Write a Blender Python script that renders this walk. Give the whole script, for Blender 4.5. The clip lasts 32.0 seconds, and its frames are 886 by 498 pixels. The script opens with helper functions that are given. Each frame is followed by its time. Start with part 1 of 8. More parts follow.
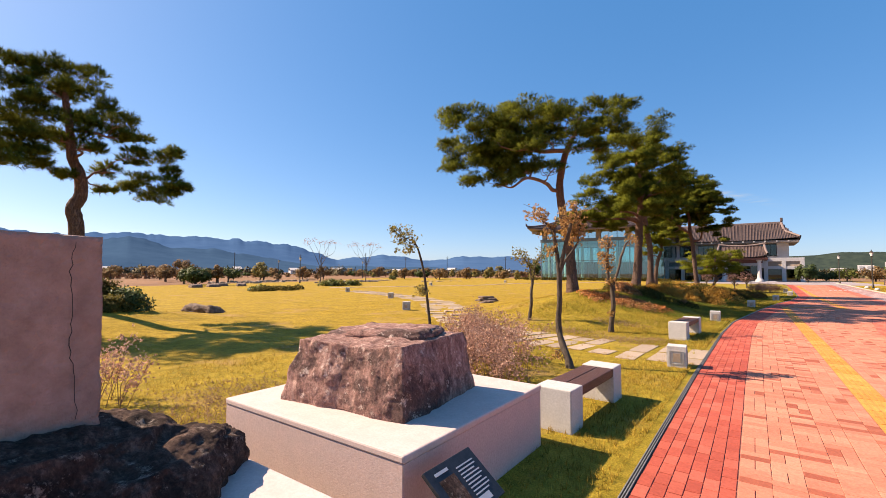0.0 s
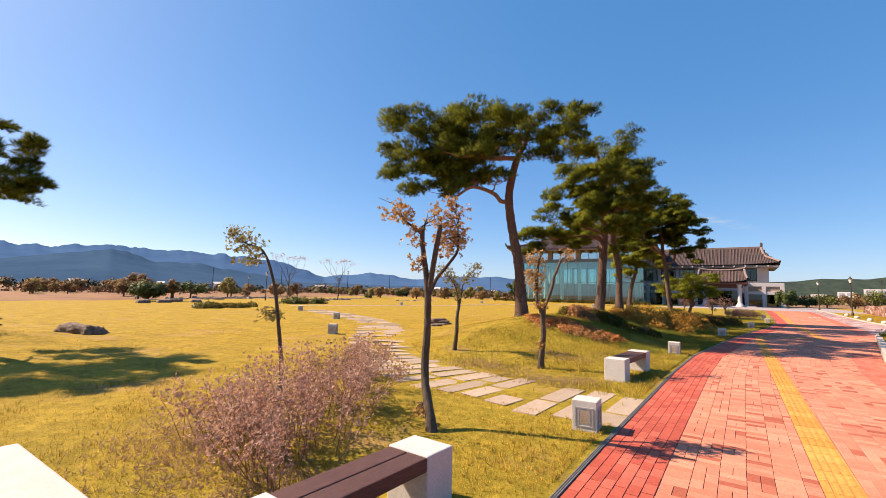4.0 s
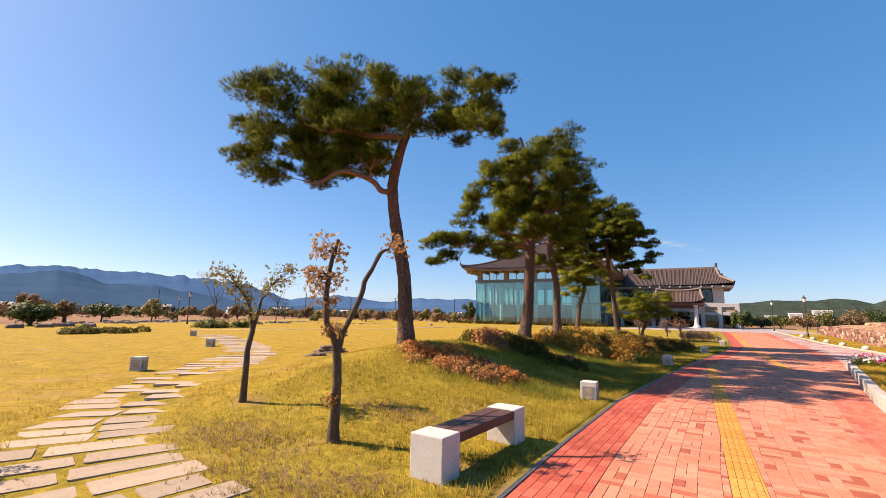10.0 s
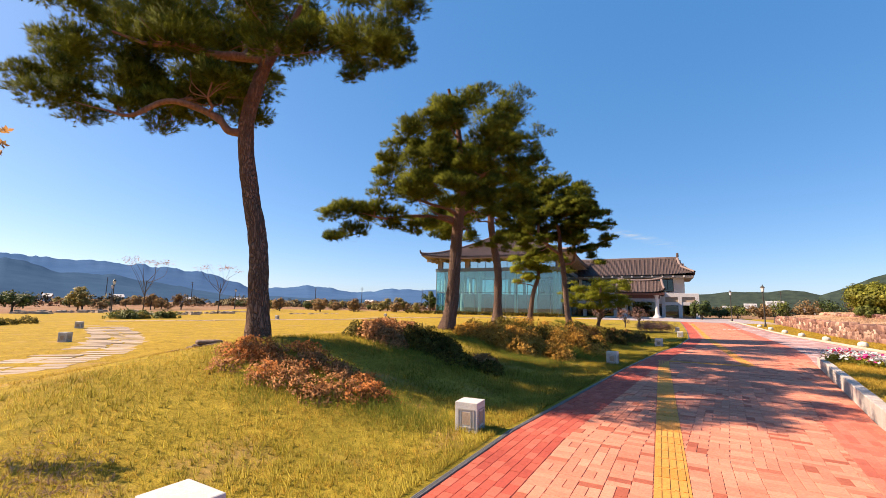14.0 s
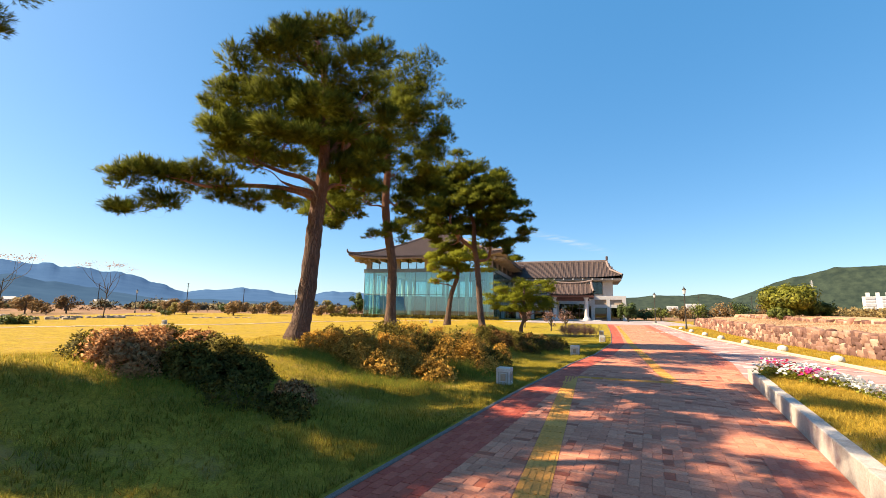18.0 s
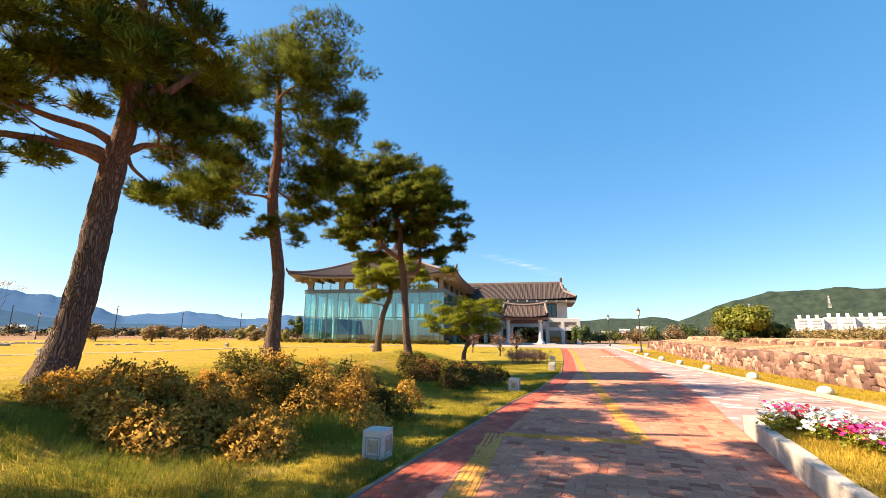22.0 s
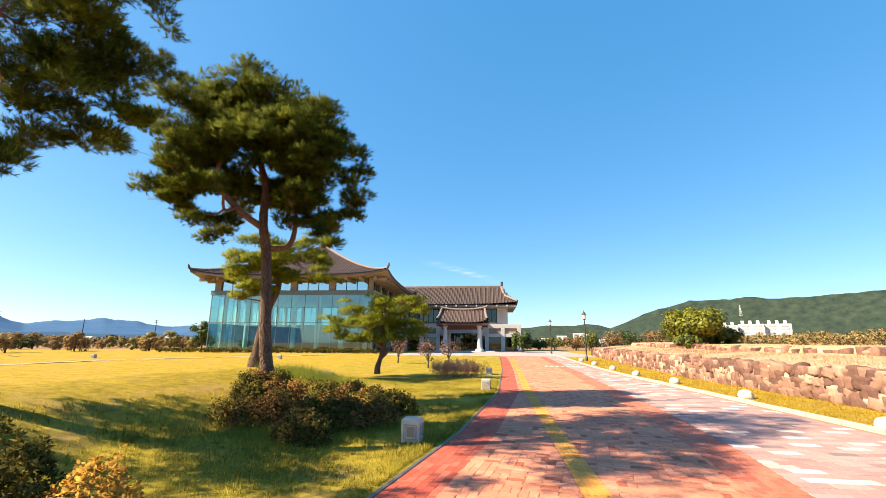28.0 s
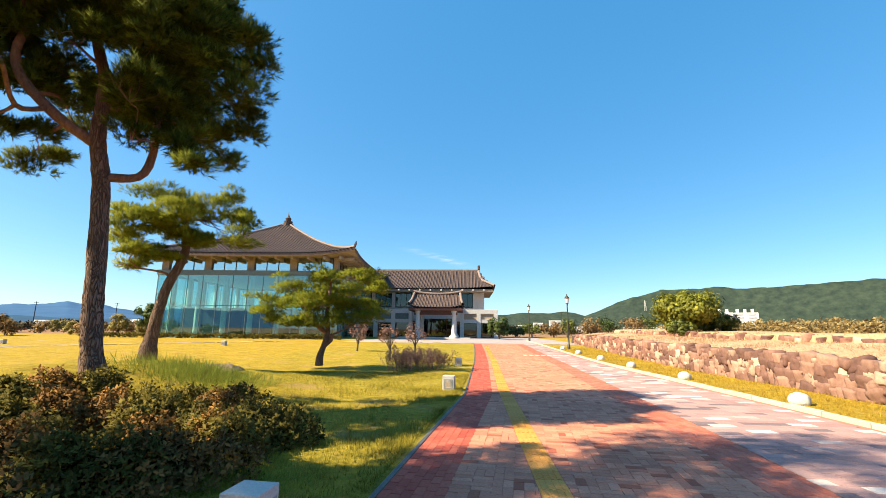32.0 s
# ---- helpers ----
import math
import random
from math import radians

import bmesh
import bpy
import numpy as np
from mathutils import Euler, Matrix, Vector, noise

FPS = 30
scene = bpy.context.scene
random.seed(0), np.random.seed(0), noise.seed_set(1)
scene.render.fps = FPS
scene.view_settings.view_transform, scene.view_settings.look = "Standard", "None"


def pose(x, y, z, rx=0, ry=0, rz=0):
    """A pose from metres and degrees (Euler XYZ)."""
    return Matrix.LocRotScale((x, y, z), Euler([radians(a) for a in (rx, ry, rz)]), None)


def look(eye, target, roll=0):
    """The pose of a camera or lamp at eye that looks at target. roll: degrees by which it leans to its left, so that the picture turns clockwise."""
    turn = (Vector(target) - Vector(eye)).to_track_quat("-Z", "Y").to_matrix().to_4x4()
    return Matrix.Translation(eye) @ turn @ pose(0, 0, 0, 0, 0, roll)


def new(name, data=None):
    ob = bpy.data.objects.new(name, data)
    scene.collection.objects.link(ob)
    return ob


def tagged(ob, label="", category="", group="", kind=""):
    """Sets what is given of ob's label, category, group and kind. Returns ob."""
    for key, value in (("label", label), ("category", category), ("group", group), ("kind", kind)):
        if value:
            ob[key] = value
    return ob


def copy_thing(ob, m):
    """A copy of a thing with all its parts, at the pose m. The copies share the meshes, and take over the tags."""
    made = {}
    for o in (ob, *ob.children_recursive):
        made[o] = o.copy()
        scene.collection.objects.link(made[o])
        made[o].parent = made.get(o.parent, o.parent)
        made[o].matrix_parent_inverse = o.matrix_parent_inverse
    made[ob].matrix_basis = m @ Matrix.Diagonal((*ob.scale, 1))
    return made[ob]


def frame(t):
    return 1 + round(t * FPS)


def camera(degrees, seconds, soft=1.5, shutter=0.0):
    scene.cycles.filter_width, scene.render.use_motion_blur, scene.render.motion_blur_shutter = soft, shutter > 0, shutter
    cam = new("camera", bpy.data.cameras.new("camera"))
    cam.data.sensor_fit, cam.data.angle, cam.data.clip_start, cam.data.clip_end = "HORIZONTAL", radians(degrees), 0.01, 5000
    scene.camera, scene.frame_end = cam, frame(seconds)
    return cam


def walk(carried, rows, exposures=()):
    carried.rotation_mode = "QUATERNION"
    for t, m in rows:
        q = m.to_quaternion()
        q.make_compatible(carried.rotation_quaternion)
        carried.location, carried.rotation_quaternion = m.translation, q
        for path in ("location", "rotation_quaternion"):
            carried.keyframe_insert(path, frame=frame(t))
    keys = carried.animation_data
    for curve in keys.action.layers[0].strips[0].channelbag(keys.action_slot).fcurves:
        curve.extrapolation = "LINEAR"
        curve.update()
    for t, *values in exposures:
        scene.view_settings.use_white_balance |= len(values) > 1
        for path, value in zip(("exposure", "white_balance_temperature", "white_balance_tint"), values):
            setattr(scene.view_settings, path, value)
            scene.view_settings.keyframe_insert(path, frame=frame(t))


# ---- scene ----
cam = camera(91.4, 32.0, soft=0.5)
METRES, EYE, TILT, LEAN, TURN = 30.19, 1.6, 0.0, 0.0, 35.7
ROWS = [
    (0.0, 0.0, 0.0, 0.0, -0.02, 3.18, -0.28),
    (0.5, 0.0094, 0.0065, -0.0, 0.44, 3.31, -0.5),
    (1.0, 0.0174, 0.0131, -0.0005, 0.88, 3.53, -0.46),
    (1.5, 0.0249, 0.0217, 0.0, 1.24, 3.76, -0.54),
    (2.0, 0.0334, 0.0305, 0.0, 0.78, 4.02, -0.68),
    (2.5, 0.0415, 0.0412, -0.0002, 0.06, 4.41, -0.78),
    (3.0, 0.0493, 0.0516, 0.0004, -0.47, 4.73, -0.95),
    (3.5, 0.0597, 0.0609, 0.0008, -1.03, 5.23, -1.19),
    (5.5, 0.099, 0.1018, 0.0021, -3.02, 7.18, -1.35),
    (6.0, 0.1087, 0.1124, 0.0018, -3.41, 7.64, -1.38),
    (6.5, 0.1176, 0.1238, 0.0011, -3.62, 8.06, -1.25),
    (7.0, 0.1263, 0.1354, 0.0006, -3.84, 8.25, -1.19),
    (7.5, 0.1361, 0.1471, 0.0006, -4.12, 8.22, -1.11),
    (8.0, 0.1441, 0.1599, 0.0001, -4.36, 8.32, -0.99),
    (8.5, 0.1539, 0.1705, -0.0, -4.7, 8.58, -1.0),
    (9.0, 0.1619, 0.1802, -0.0, -4.96, 8.79, -1.01),
    (9.5, 0.1691, 0.1907, 0.0003, -5.28, 8.8, -1.05),
    (10.0, 0.1795, 0.2018, 0.0001, -5.57, 8.78, -1.07),
    (10.5, 0.1887, 0.2142, -0.0002, -5.59, 8.6, -0.98),
    (11.0, 0.1992, 0.2264, -0.0009, -5.89, 8.51, -0.9),
    (11.5, 0.2102, 0.2381, -0.0012, -6.31, 8.28, -0.88),
    (12.0, 0.2207, 0.2508, -0.0011, -6.62, 8.08, -0.94),
    (12.5, 0.2321, 0.2629, -0.0009, -7.11, 7.9, -1.15),
    (13.0, 0.2417, 0.2755, -0.0009, -7.57, 7.79, -1.2),
    (13.5, 0.2525, 0.2875, -0.0012, -8.36, 7.63, -1.18),
    (14.0, 0.2624, 0.3001, -0.0016, -9.28, 7.62, -1.09),
    (14.5, 0.2729, 0.3135, -0.0015, -10.39, 7.55, -1.15),
    (16.5, 0.3207, 0.3618, -0.002, -14.04, 7.55, -1.01),
    (17.0, 0.3325, 0.3737, -0.0018, -15.03, 7.65, -1.11),
    (17.5, 0.3451, 0.3851, -0.0016, -15.93, 7.87, -1.09),
    (18.0, 0.3562, 0.3973, -0.0011, -16.74, 8.14, -0.97),
    (18.5, 0.3683, 0.4088, -0.0007, -17.42, 8.36, -0.9),
    (19.0, 0.3792, 0.4219, -0.0009, -18.05, 8.58, -0.89),
    (19.5, 0.3911, 0.4348, -0.0013, -18.64, 8.87, -0.76),
    (20.0, 0.4017, 0.4481, -0.0019, -19.17, 9.37, -0.63),
    (20.5, 0.4124, 0.4606, -0.0013, -19.93, 9.87, -0.65),
    (21.0, 0.424, 0.4724, -0.001, -20.61, 10.43, -0.62),
    (21.5, 0.4331, 0.4851, -0.0007, -21.3, 10.87, -0.66),
    (22.0, 0.4432, 0.4968, -0.0007, -22.08, 11.29, -0.6),
    (22.5, 0.4514, 0.509, -0.0009, -22.65, 11.44, -0.5),
    (23.0, 0.4598, 0.5207, -0.0011, -23.35, 11.59, -0.42),
    (23.5, 0.4692, 0.5321, -0.0009, -23.83, 11.87, -0.49),
    (24.0, 0.4776, 0.5441, -0.0007, -24.14, 11.99, -0.53),
    (24.5, 0.4871, 0.5555, -0.0006, -24.74, 12.17, -0.44),
    (25.0, 0.4966, 0.5674, -0.0007, -25.52, 12.42, -0.33),
    (25.5, 0.5079, 0.5805, -0.0011, -26.59, 12.53, -0.24),
    (27.5, 0.5514, 0.637, -0.0008, -29.2, 12.5, -0.29),
    (28.0, 0.5636, 0.65, -0.0008, -29.52, 12.3, -0.29),
    (28.5, 0.5739, 0.6639, -0.0006, -29.83, 12.11, -0.33),
    (29.0, 0.5851, 0.6772, -0.0009, -30.18, 11.93, -0.38),
    (29.5, 0.5947, 0.6906, -0.0012, -30.42, 11.83, -0.28),
    (30.0, 0.6051, 0.7034, -0.0017, -30.79, 11.63, -0.33),
    (30.5, 0.6164, 0.7162, -0.002, -31.1, 11.36, -0.31),
    (31.0, 0.6272, 0.7296, -0.0022, -31.46, 11.03, -0.4),
    (31.5, 0.6398, 0.7423, -0.0022, -31.93, 10.79, -0.51),
    (32.0, 0.6515, 0.7552, -0.0023, -32.43, 10.59, -0.62),
]
walk(cam, [(t, pose(0, 0, EYE, TILT, LEAN, TURN) @ pose(METRES * x, METRES * y, METRES * z, 90 + pitch, roll, yaw)) for t, x, y, z, yaw, pitch, roll in ROWS],
     [(0.0, 1.0, 7900, 18), (12.0, 1.0, 8000, 19), (14.0, 1.07, 7900, 18), (17.0, 1.27, 8500, 9), (24.0, 1.49, 8400, 7), (28.5, 1.47, 8150, 3), (32.0, 1.41, 8000, 0)])

# ---------- world and light ----------
SUN_ELEVATION, SUN_FROM = 41.8, 198.0      # degrees; compass of the sun in the plan, from +x towards +y
world = bpy.data.worlds.new("world")
scene.world = world
world.use_nodes = True
wt = world.node_tree
sky = wt.nodes.new("ShaderNodeTexSky")
sky.sky_type, sky.sun_disc = "NISHITA", False
sky.sun_elevation = radians(SUN_ELEVATION)
sky.sun_rotation = radians(90 - SUN_FROM)
sky.air_density, sky.dust_density, sky.ozone_density = 0.9, 1.7, 1.5
sky.altitude = 1200
vivid = wt.nodes.new("ShaderNodeHueSaturation")
vivid.inputs["Saturation"].default_value = 1.2
vivid.inputs["Hue"].default_value = 0.499
wt.links.new(sky.outputs[0], vivid.inputs["Color"])
clear = wt.nodes.new("ShaderNodeMix")
clear.data_type = "RGBA"
clear.inputs[0].default_value = 0.43
clear.inputs[7].default_value = (0.06, 1.82, 5.2, 1)
wt.links.new(vivid.outputs[0], clear.inputs[6])
wt.links.new(clear.outputs[2], wt.nodes["Background"].inputs[0])
wt.nodes["Background"].inputs[1].default_value = 0.1

sun_data = bpy.data.lights.new("sun", "SUN")
sun_data.energy, sun_data.angle, sun_data.color = 5.0, radians(0.53), (1.0, 0.92, 0.79)
sun = new("sun", sun_data)
sun_dir = Vector((math.cos(radians(SUN_FROM)) * math.cos(radians(SUN_ELEVATION)), math.sin(radians(SUN_FROM)) * math.cos(radians(SUN_ELEVATION)), math.sin(radians(SUN_ELEVATION))))
sun.matrix_world = look(sun_dir * 60, (0, 0, 0))


# ---------- materials ----------
DEPTH = 0.8      # all paints and stones, against the strength of the sun


def ramp(nt, fac, stops):
    r = nt.nodes.new("ShaderNodeValToRGB")
    while len(r.color_ramp.elements) < len(stops):
        r.color_ramp.elements.new(0.5)
    for e, (p, c) in zip(r.color_ramp.elements, stops):
        e.position, e.color = p, (*c, 1)
    nt.links.new(fac, r.inputs[0])
    return r.outputs[0]


def noise_tex(nt, scale, detail=4, rough=0.6, stretch=None, coords="Object"):
    if coords == "World":
        out = nt.nodes.new("ShaderNodeNewGeometry").outputs["Position"]
    else:
        out = nt.nodes.new("ShaderNodeTexCoord").outputs[coords]
    if stretch:
        mp = nt.nodes.new("ShaderNodeMapping")
        mp.inputs["Scale"].default_value = stretch
        nt.links.new(out, mp.inputs[0])
        out = mp.outputs[0]
    n = nt.nodes.new("ShaderNodeTexNoise")
    n.inputs["Scale"].default_value, n.inputs["Detail"].default_value, n.inputs["Roughness"].default_value = scale, detail, rough
    nt.links.new(out, n.inputs[0])
    return n.outputs[0]


def mixed(nt, fac, a, b, mode="MIX"):
    m = nt.nodes.new("ShaderNodeMix")
    m.data_type, m.blend_type = "RGBA", mode
    for k, v in ((0, fac), (6, a), (7, b)):
        if isinstance(v, (int, float)):
            m.inputs[k].default_value = v
        elif isinstance(v, tuple):
            m.inputs[k].default_value = (*v, 1)
        else:
            nt.links.new(v, m.inputs[k])
    return m.outputs[2]


def material(name, low, high, scale=8.0, rough=0.8, bump=0.3, big=0.6, bigscale=None, dirt=None, dirt_amount=0.35, stretch=None, coords="Object", vary=0.0, island=False, metallic=0.0, bump_scale=None, translucent=0.0, specular=0.3, sharp=0.17):
    """A surface whose colour runs from low to high by fine and broad noise, with relief."""
    m = bpy.data.materials.new(name)
    m.use_nodes = True
    nt = m.node_tree
    b = nt.nodes["Principled BSDF"]
    b.inputs["Roughness"].default_value, b.inputs["Metallic"].default_value = rough, metallic
    b.inputs["Specular IOR Level"].default_value = specular
    low, high = (tuple(c * DEPTH for c in s) for s in (low, high))
    dirt = dirt and tuple(c * DEPTH for c in dirt)
    fine = noise_tex(nt, scale, 6, 0.65, stretch, coords)
    col = ramp(nt, fine, [(0.3, low), (0.7, high)])
    broad = noise_tex(nt, bigscale or scale * 0.12, 3 if sharp > 0.1 else 8, 0.55 if sharp > 0.1 else 0.72, None, coords)
    if dirt:
        col = mixed(nt, ramp(nt, broad, [(0.5 - 0.9 * sharp, (0, 0, 0)), (0.5 + 1.2 * sharp, (dirt_amount,) * 3)]), col, dirt)
    else:
        col = mixed(nt, ramp(nt, broad, [(0.3, (0, 0, 0)), (0.75, (big * 0.5,) * 3)]), col, tuple(c * 0.7 for c in low))
    if vary or island:
        if island:
            rnd = nt.nodes.new("ShaderNodeNewGeometry").outputs["Random Per Island"]
        else:
            rnd = nt.nodes.new("ShaderNodeObjectInfo").outputs["Random"]
        v = vary or 0.3
        col = mixed(nt, 1.0, col, ramp(nt, rnd, [(0, (1 - v,) * 3), (1, (1 + v,) * 3)]), "MULTIPLY")
    nt.links.new(col, b.inputs["Base Color"])
    if bump:
        bp = nt.nodes.new("ShaderNodeBump")
        bp.inputs["Strength"].default_value, bp.inputs["Distance"].default_value = bump, 0.035
        nt.links.new(noise_tex(nt, bump_scale or scale * 2.5, 5, 0.65, stretch, coords), bp.inputs["Height"])
        nt.links.new(bp.outputs[0], b.inputs["Normal"])
    if translucent:
        tr = nt.nodes.new("ShaderNodeBsdfTranslucent")
        nt.links.new(col, tr.inputs[0])
        mx = nt.nodes.new("ShaderNodeMixShader")
        mx.inputs[0].default_value = translucent
        nt.links.new(b.outputs[0], mx.inputs[1])
        nt.links.new(tr.outputs[0], mx.inputs[2])
        nt.links.new(mx.outputs[0], nt.nodes["Material Output"].inputs[0])
    return m


def pieces_material(name, stops, rough=0.8, bump=0.25, island=True, fine=40.0):
    """Colour chosen piece by piece from the stops, with a fine grain over it."""
    m = bpy.data.materials.new(name)
    m.use_nodes = True
    nt = m.node_tree
    b = nt.nodes["Principled BSDF"]
    b.inputs["Roughness"].default_value = rough
    b.inputs["Specular IOR Level"].default_value = 0.25
    rnd = nt.nodes.new("ShaderNodeNewGeometry").outputs["Random Per Island"] if island else nt.nodes.new("ShaderNodeObjectInfo").outputs["Random"]
    col = ramp(nt, rnd, [(p, tuple(c * DEPTH for c in s)) for p, s in stops])
    grain = noise_tex(nt, fine, 6, 0.7, None, "World")
    col = mixed(nt, 1.0, col, ramp(nt, grain, [(0.25, (0.72,) * 3), (0.75, (1.25,) * 3)]), "MULTIPLY")
    wear = noise_tex(nt, 0.6, 4, 0.6, None, "World")
    col = mixed(nt, 1.0, col, ramp(nt, wear, [(0.3, (0.82, 0.8, 0.78)), (0.7, (1.12, 1.1, 1.08))]), "MULTIPLY")
    nt.links.new(col, b.inputs["Base Color"])
    bp = nt.nodes.new("ShaderNodeBump")
    bp.inputs["Strength"].default_value, bp.inputs["Distance"].default_value = bump, 0.01
    nt.links.new(grain, bp.inputs["Height"])
    nt.links.new(bp.outputs[0], b.inputs["Normal"])
    return m


def lawn_material():
    m = bpy.data.materials.new("dry_lawn")
    m.use_nodes = True
    nt = m.node_tree
    b = nt.nodes["Principled BSDF"]
    b.inputs["Roughness"].default_value, b.inputs["Specular IOR Level"].default_value = 0.9, 0.1
    blades = noise_tex(nt, 55, 6, 0.75, None, "World")
    tufts = noise_tex(nt, 6, 5, 0.65, None, "World")
    patch = noise_tex(nt, 0.22, 5, 0.6, None, "World")
    col = ramp(nt, tufts, [(0.3, (0.255, 0.168, 0.02)), (0.5, (0.38, 0.24, 0.028)), (0.72, (0.485, 0.318, 0.052))])
    green = ramp(nt, tufts, [(0.3, (0.19, 0.155, 0.018)), (0.7, (0.41, 0.295, 0.042))])
    # greener towards the planted bank beside the path, drier out on the open lawn
    geo = nt.nodes.new("ShaderNodeNewGeometry")
    sep = nt.nodes.new("ShaderNodeSeparateXYZ")
    nt.links.new(geo.outputs["Position"], sep.inputs[0])
    rng = nt.nodes.new("ShaderNodeMapRange")
    rng.inputs[1].default_value, rng.inputs[2].default_value = -11.0, -2.5
    nt.links.new(sep.outputs[0], rng.inputs[0])
    east = nt.nodes.new("ShaderNodeMapRange")
    east.inputs[1].default_value, east.inputs[2].default_value, east.inputs[3].default_value, east.inputs[4].default_value = 2.0, 4.0, 1.0, 0.15
    nt.links.new(sep.outputs[0], east.inputs[0])
    both = nt.nodes.new("ShaderNodeMath")
    both.operation = "MULTIPLY"
    nt.links.new(rng.outputs[0], both.inputs[0])
    nt.links.new(east.outputs[0], both.inputs[1])
    add = nt.nodes.new("ShaderNodeMath")
    add.operation = "MULTIPLY_ADD"
    nt.links.new(patch, add.inputs[0])
    add.inputs[1].default_value = 1.1
    sub = nt.nodes.new("ShaderNodeMath")
    sub.operation = "MULTIPLY_ADD"
    nt.links.new(both.outputs[0], sub.inputs[0])
    sub.inputs[1].default_value, sub.inputs[2].default_value = 0.52, -0.40
    nt.links.new(sub.outputs[0], add.inputs[2])
    col = mixed(nt, ramp(nt, add.outputs[0], [(0.25, (0, 0, 0)), (0.75, (0.9,) * 3)]), col, green)
    col = mixed(nt, 1.0, col, ramp(nt, blades, [(0.3, (0.38,) * 3), (0.7, (1.5,) * 3)]), "MULTIPLY")
    col = mixed(nt, 1.0, col, ramp(nt, noise_tex(nt, 1.3, 5, 0.7, None, "World"), [(0.32, (0.68, 0.70, 0.66)), (0.66, (1.12, 1.1, 1.06))]), "MULTIPLY")
    # bare straw spots
    straw = noise_tex(nt, 0.55, 6, 0.7, None, "World")
    col = mixed(nt, ramp(nt, straw, [(0.54, (0, 0, 0)), (0.68, (0.7,) * 3)]), col, (0.36, 0.215, 0.10))
    # ploughed and fallow land far off
    dist = nt.nodes.new("ShaderNodeVectorMath")
    dist.operation = "LENGTH"
    nt.links.new(geo.outputs["Position"], dist.inputs[0])
    far = nt.nodes.new("ShaderNodeMapRange")
    far.inputs[1].default_value, far.inputs[2].default_value = 98, 112
    nt.links.new(dist.outputs["Value"], far.inputs[0])
    fields = ramp(nt, noise_tex(nt, 0.02, 5, 0.7, (1, 3, 1), "World"), [(0.3, (0.13, 0.068, 0.04)), (0.5, (0.26, 0.14, 0.08)), (0.7, (0.18, 0.115, 0.045))])
    slant = nt.nodes.new("ShaderNodeVectorMath")
    slant.operation = "DOT_PRODUCT"
    slant.inputs[1].default_value = (-1.0, -0.3, 0.0)
    nt.links.new(geo.outputs["Position"], slant.inputs[0])
    ragged = nt.nodes.new("ShaderNodeMath")
    ragged.operation = "MULTIPLY_ADD"
    ragged.inputs[1].default_value = 9.0
    nt.links.new(patch, ragged.inputs[0])
    nt.links.new(slant.outputs["Value"], ragged.inputs[2])
    west = nt.nodes.new("ShaderNodeMapRange")
    west.inputs[1].default_value, west.inputs[2].default_value = 53.0, 55.0
    nt.links.new(ragged.outputs[0], west.inputs[0])
    fallow = nt.nodes.new("ShaderNodeMath")
    fallow.operation = "MAXIMUM"
    nt.links.new(far.outputs[0], fallow.inputs[0])
    nt.links.new(west.outputs[0], fallow.inputs[1])
    col = mixed(nt, fallow.outputs[0], col, fields)
    nt.links.new(col, b.inputs["Base Color"])
    bp = nt.nodes.new("ShaderNodeBump")
    bp.inputs["Strength"].default_value, bp.inputs["Distance"].default_value = 0.6, 0.04
    nt.links.new(blades, bp.inputs["Height"])
    nt.links.new(bp.outputs[0], b.inputs["Normal"])
    return m


def rock_material(name, dark, mid, pale, lichen):
    """Weathered stone: broad dark and pale stains, mottled grain, crisp lichen spots."""
    m = bpy.data.materials.new(name)
    m.use_nodes = True
    nt = m.node_tree
    b = nt.nodes["Principled BSDF"]
    b.inputs["Roughness"].default_value, b.inputs["Specular IOR Level"].default_value = 0.95, 0.12
    stains = noise_tex(nt, 2.1, 9, 0.74)
    grain = noise_tex(nt, 17, 8, 0.75, (1.0, 1.0, 0.45))
    col = ramp(nt, grain, [(0.33, tuple(c * 0.55 for c in mid)), (0.5, mid), (0.66, pale)])
    col = mixed(nt, ramp(nt, stains, [(0.50, (0, 0, 0)), (0.58, (0.8,) * 3)]), col, dark)
    col = mixed(nt, ramp(nt, noise_tex(nt, 9, 8, 0.8), [(0.57, (0, 0, 0)), (0.63, (0.75,) * 3)]), col, lichen)
    col = mixed(nt, 1.0, col, ramp(nt, noise_tex(nt, 70, 4, 0.7), [(0.3, (0.6,) * 3), (0.7, (1.35,) * 3)]), "MULTIPLY")
    nt.links.new(col, b.inputs["Base Color"])
    bp = nt.nodes.new("ShaderNodeBump")
    bp.inputs["Strength"].default_value, bp.inputs["Distance"].default_value = 1.0, 0.03
    nt.links.new(noise_tex(nt, 24, 8, 0.75, (1.0, 1.0, 0.5)), bp.inputs["Height"])
    nt.links.new(bp.outputs[0], b.inputs["Normal"])
    return m


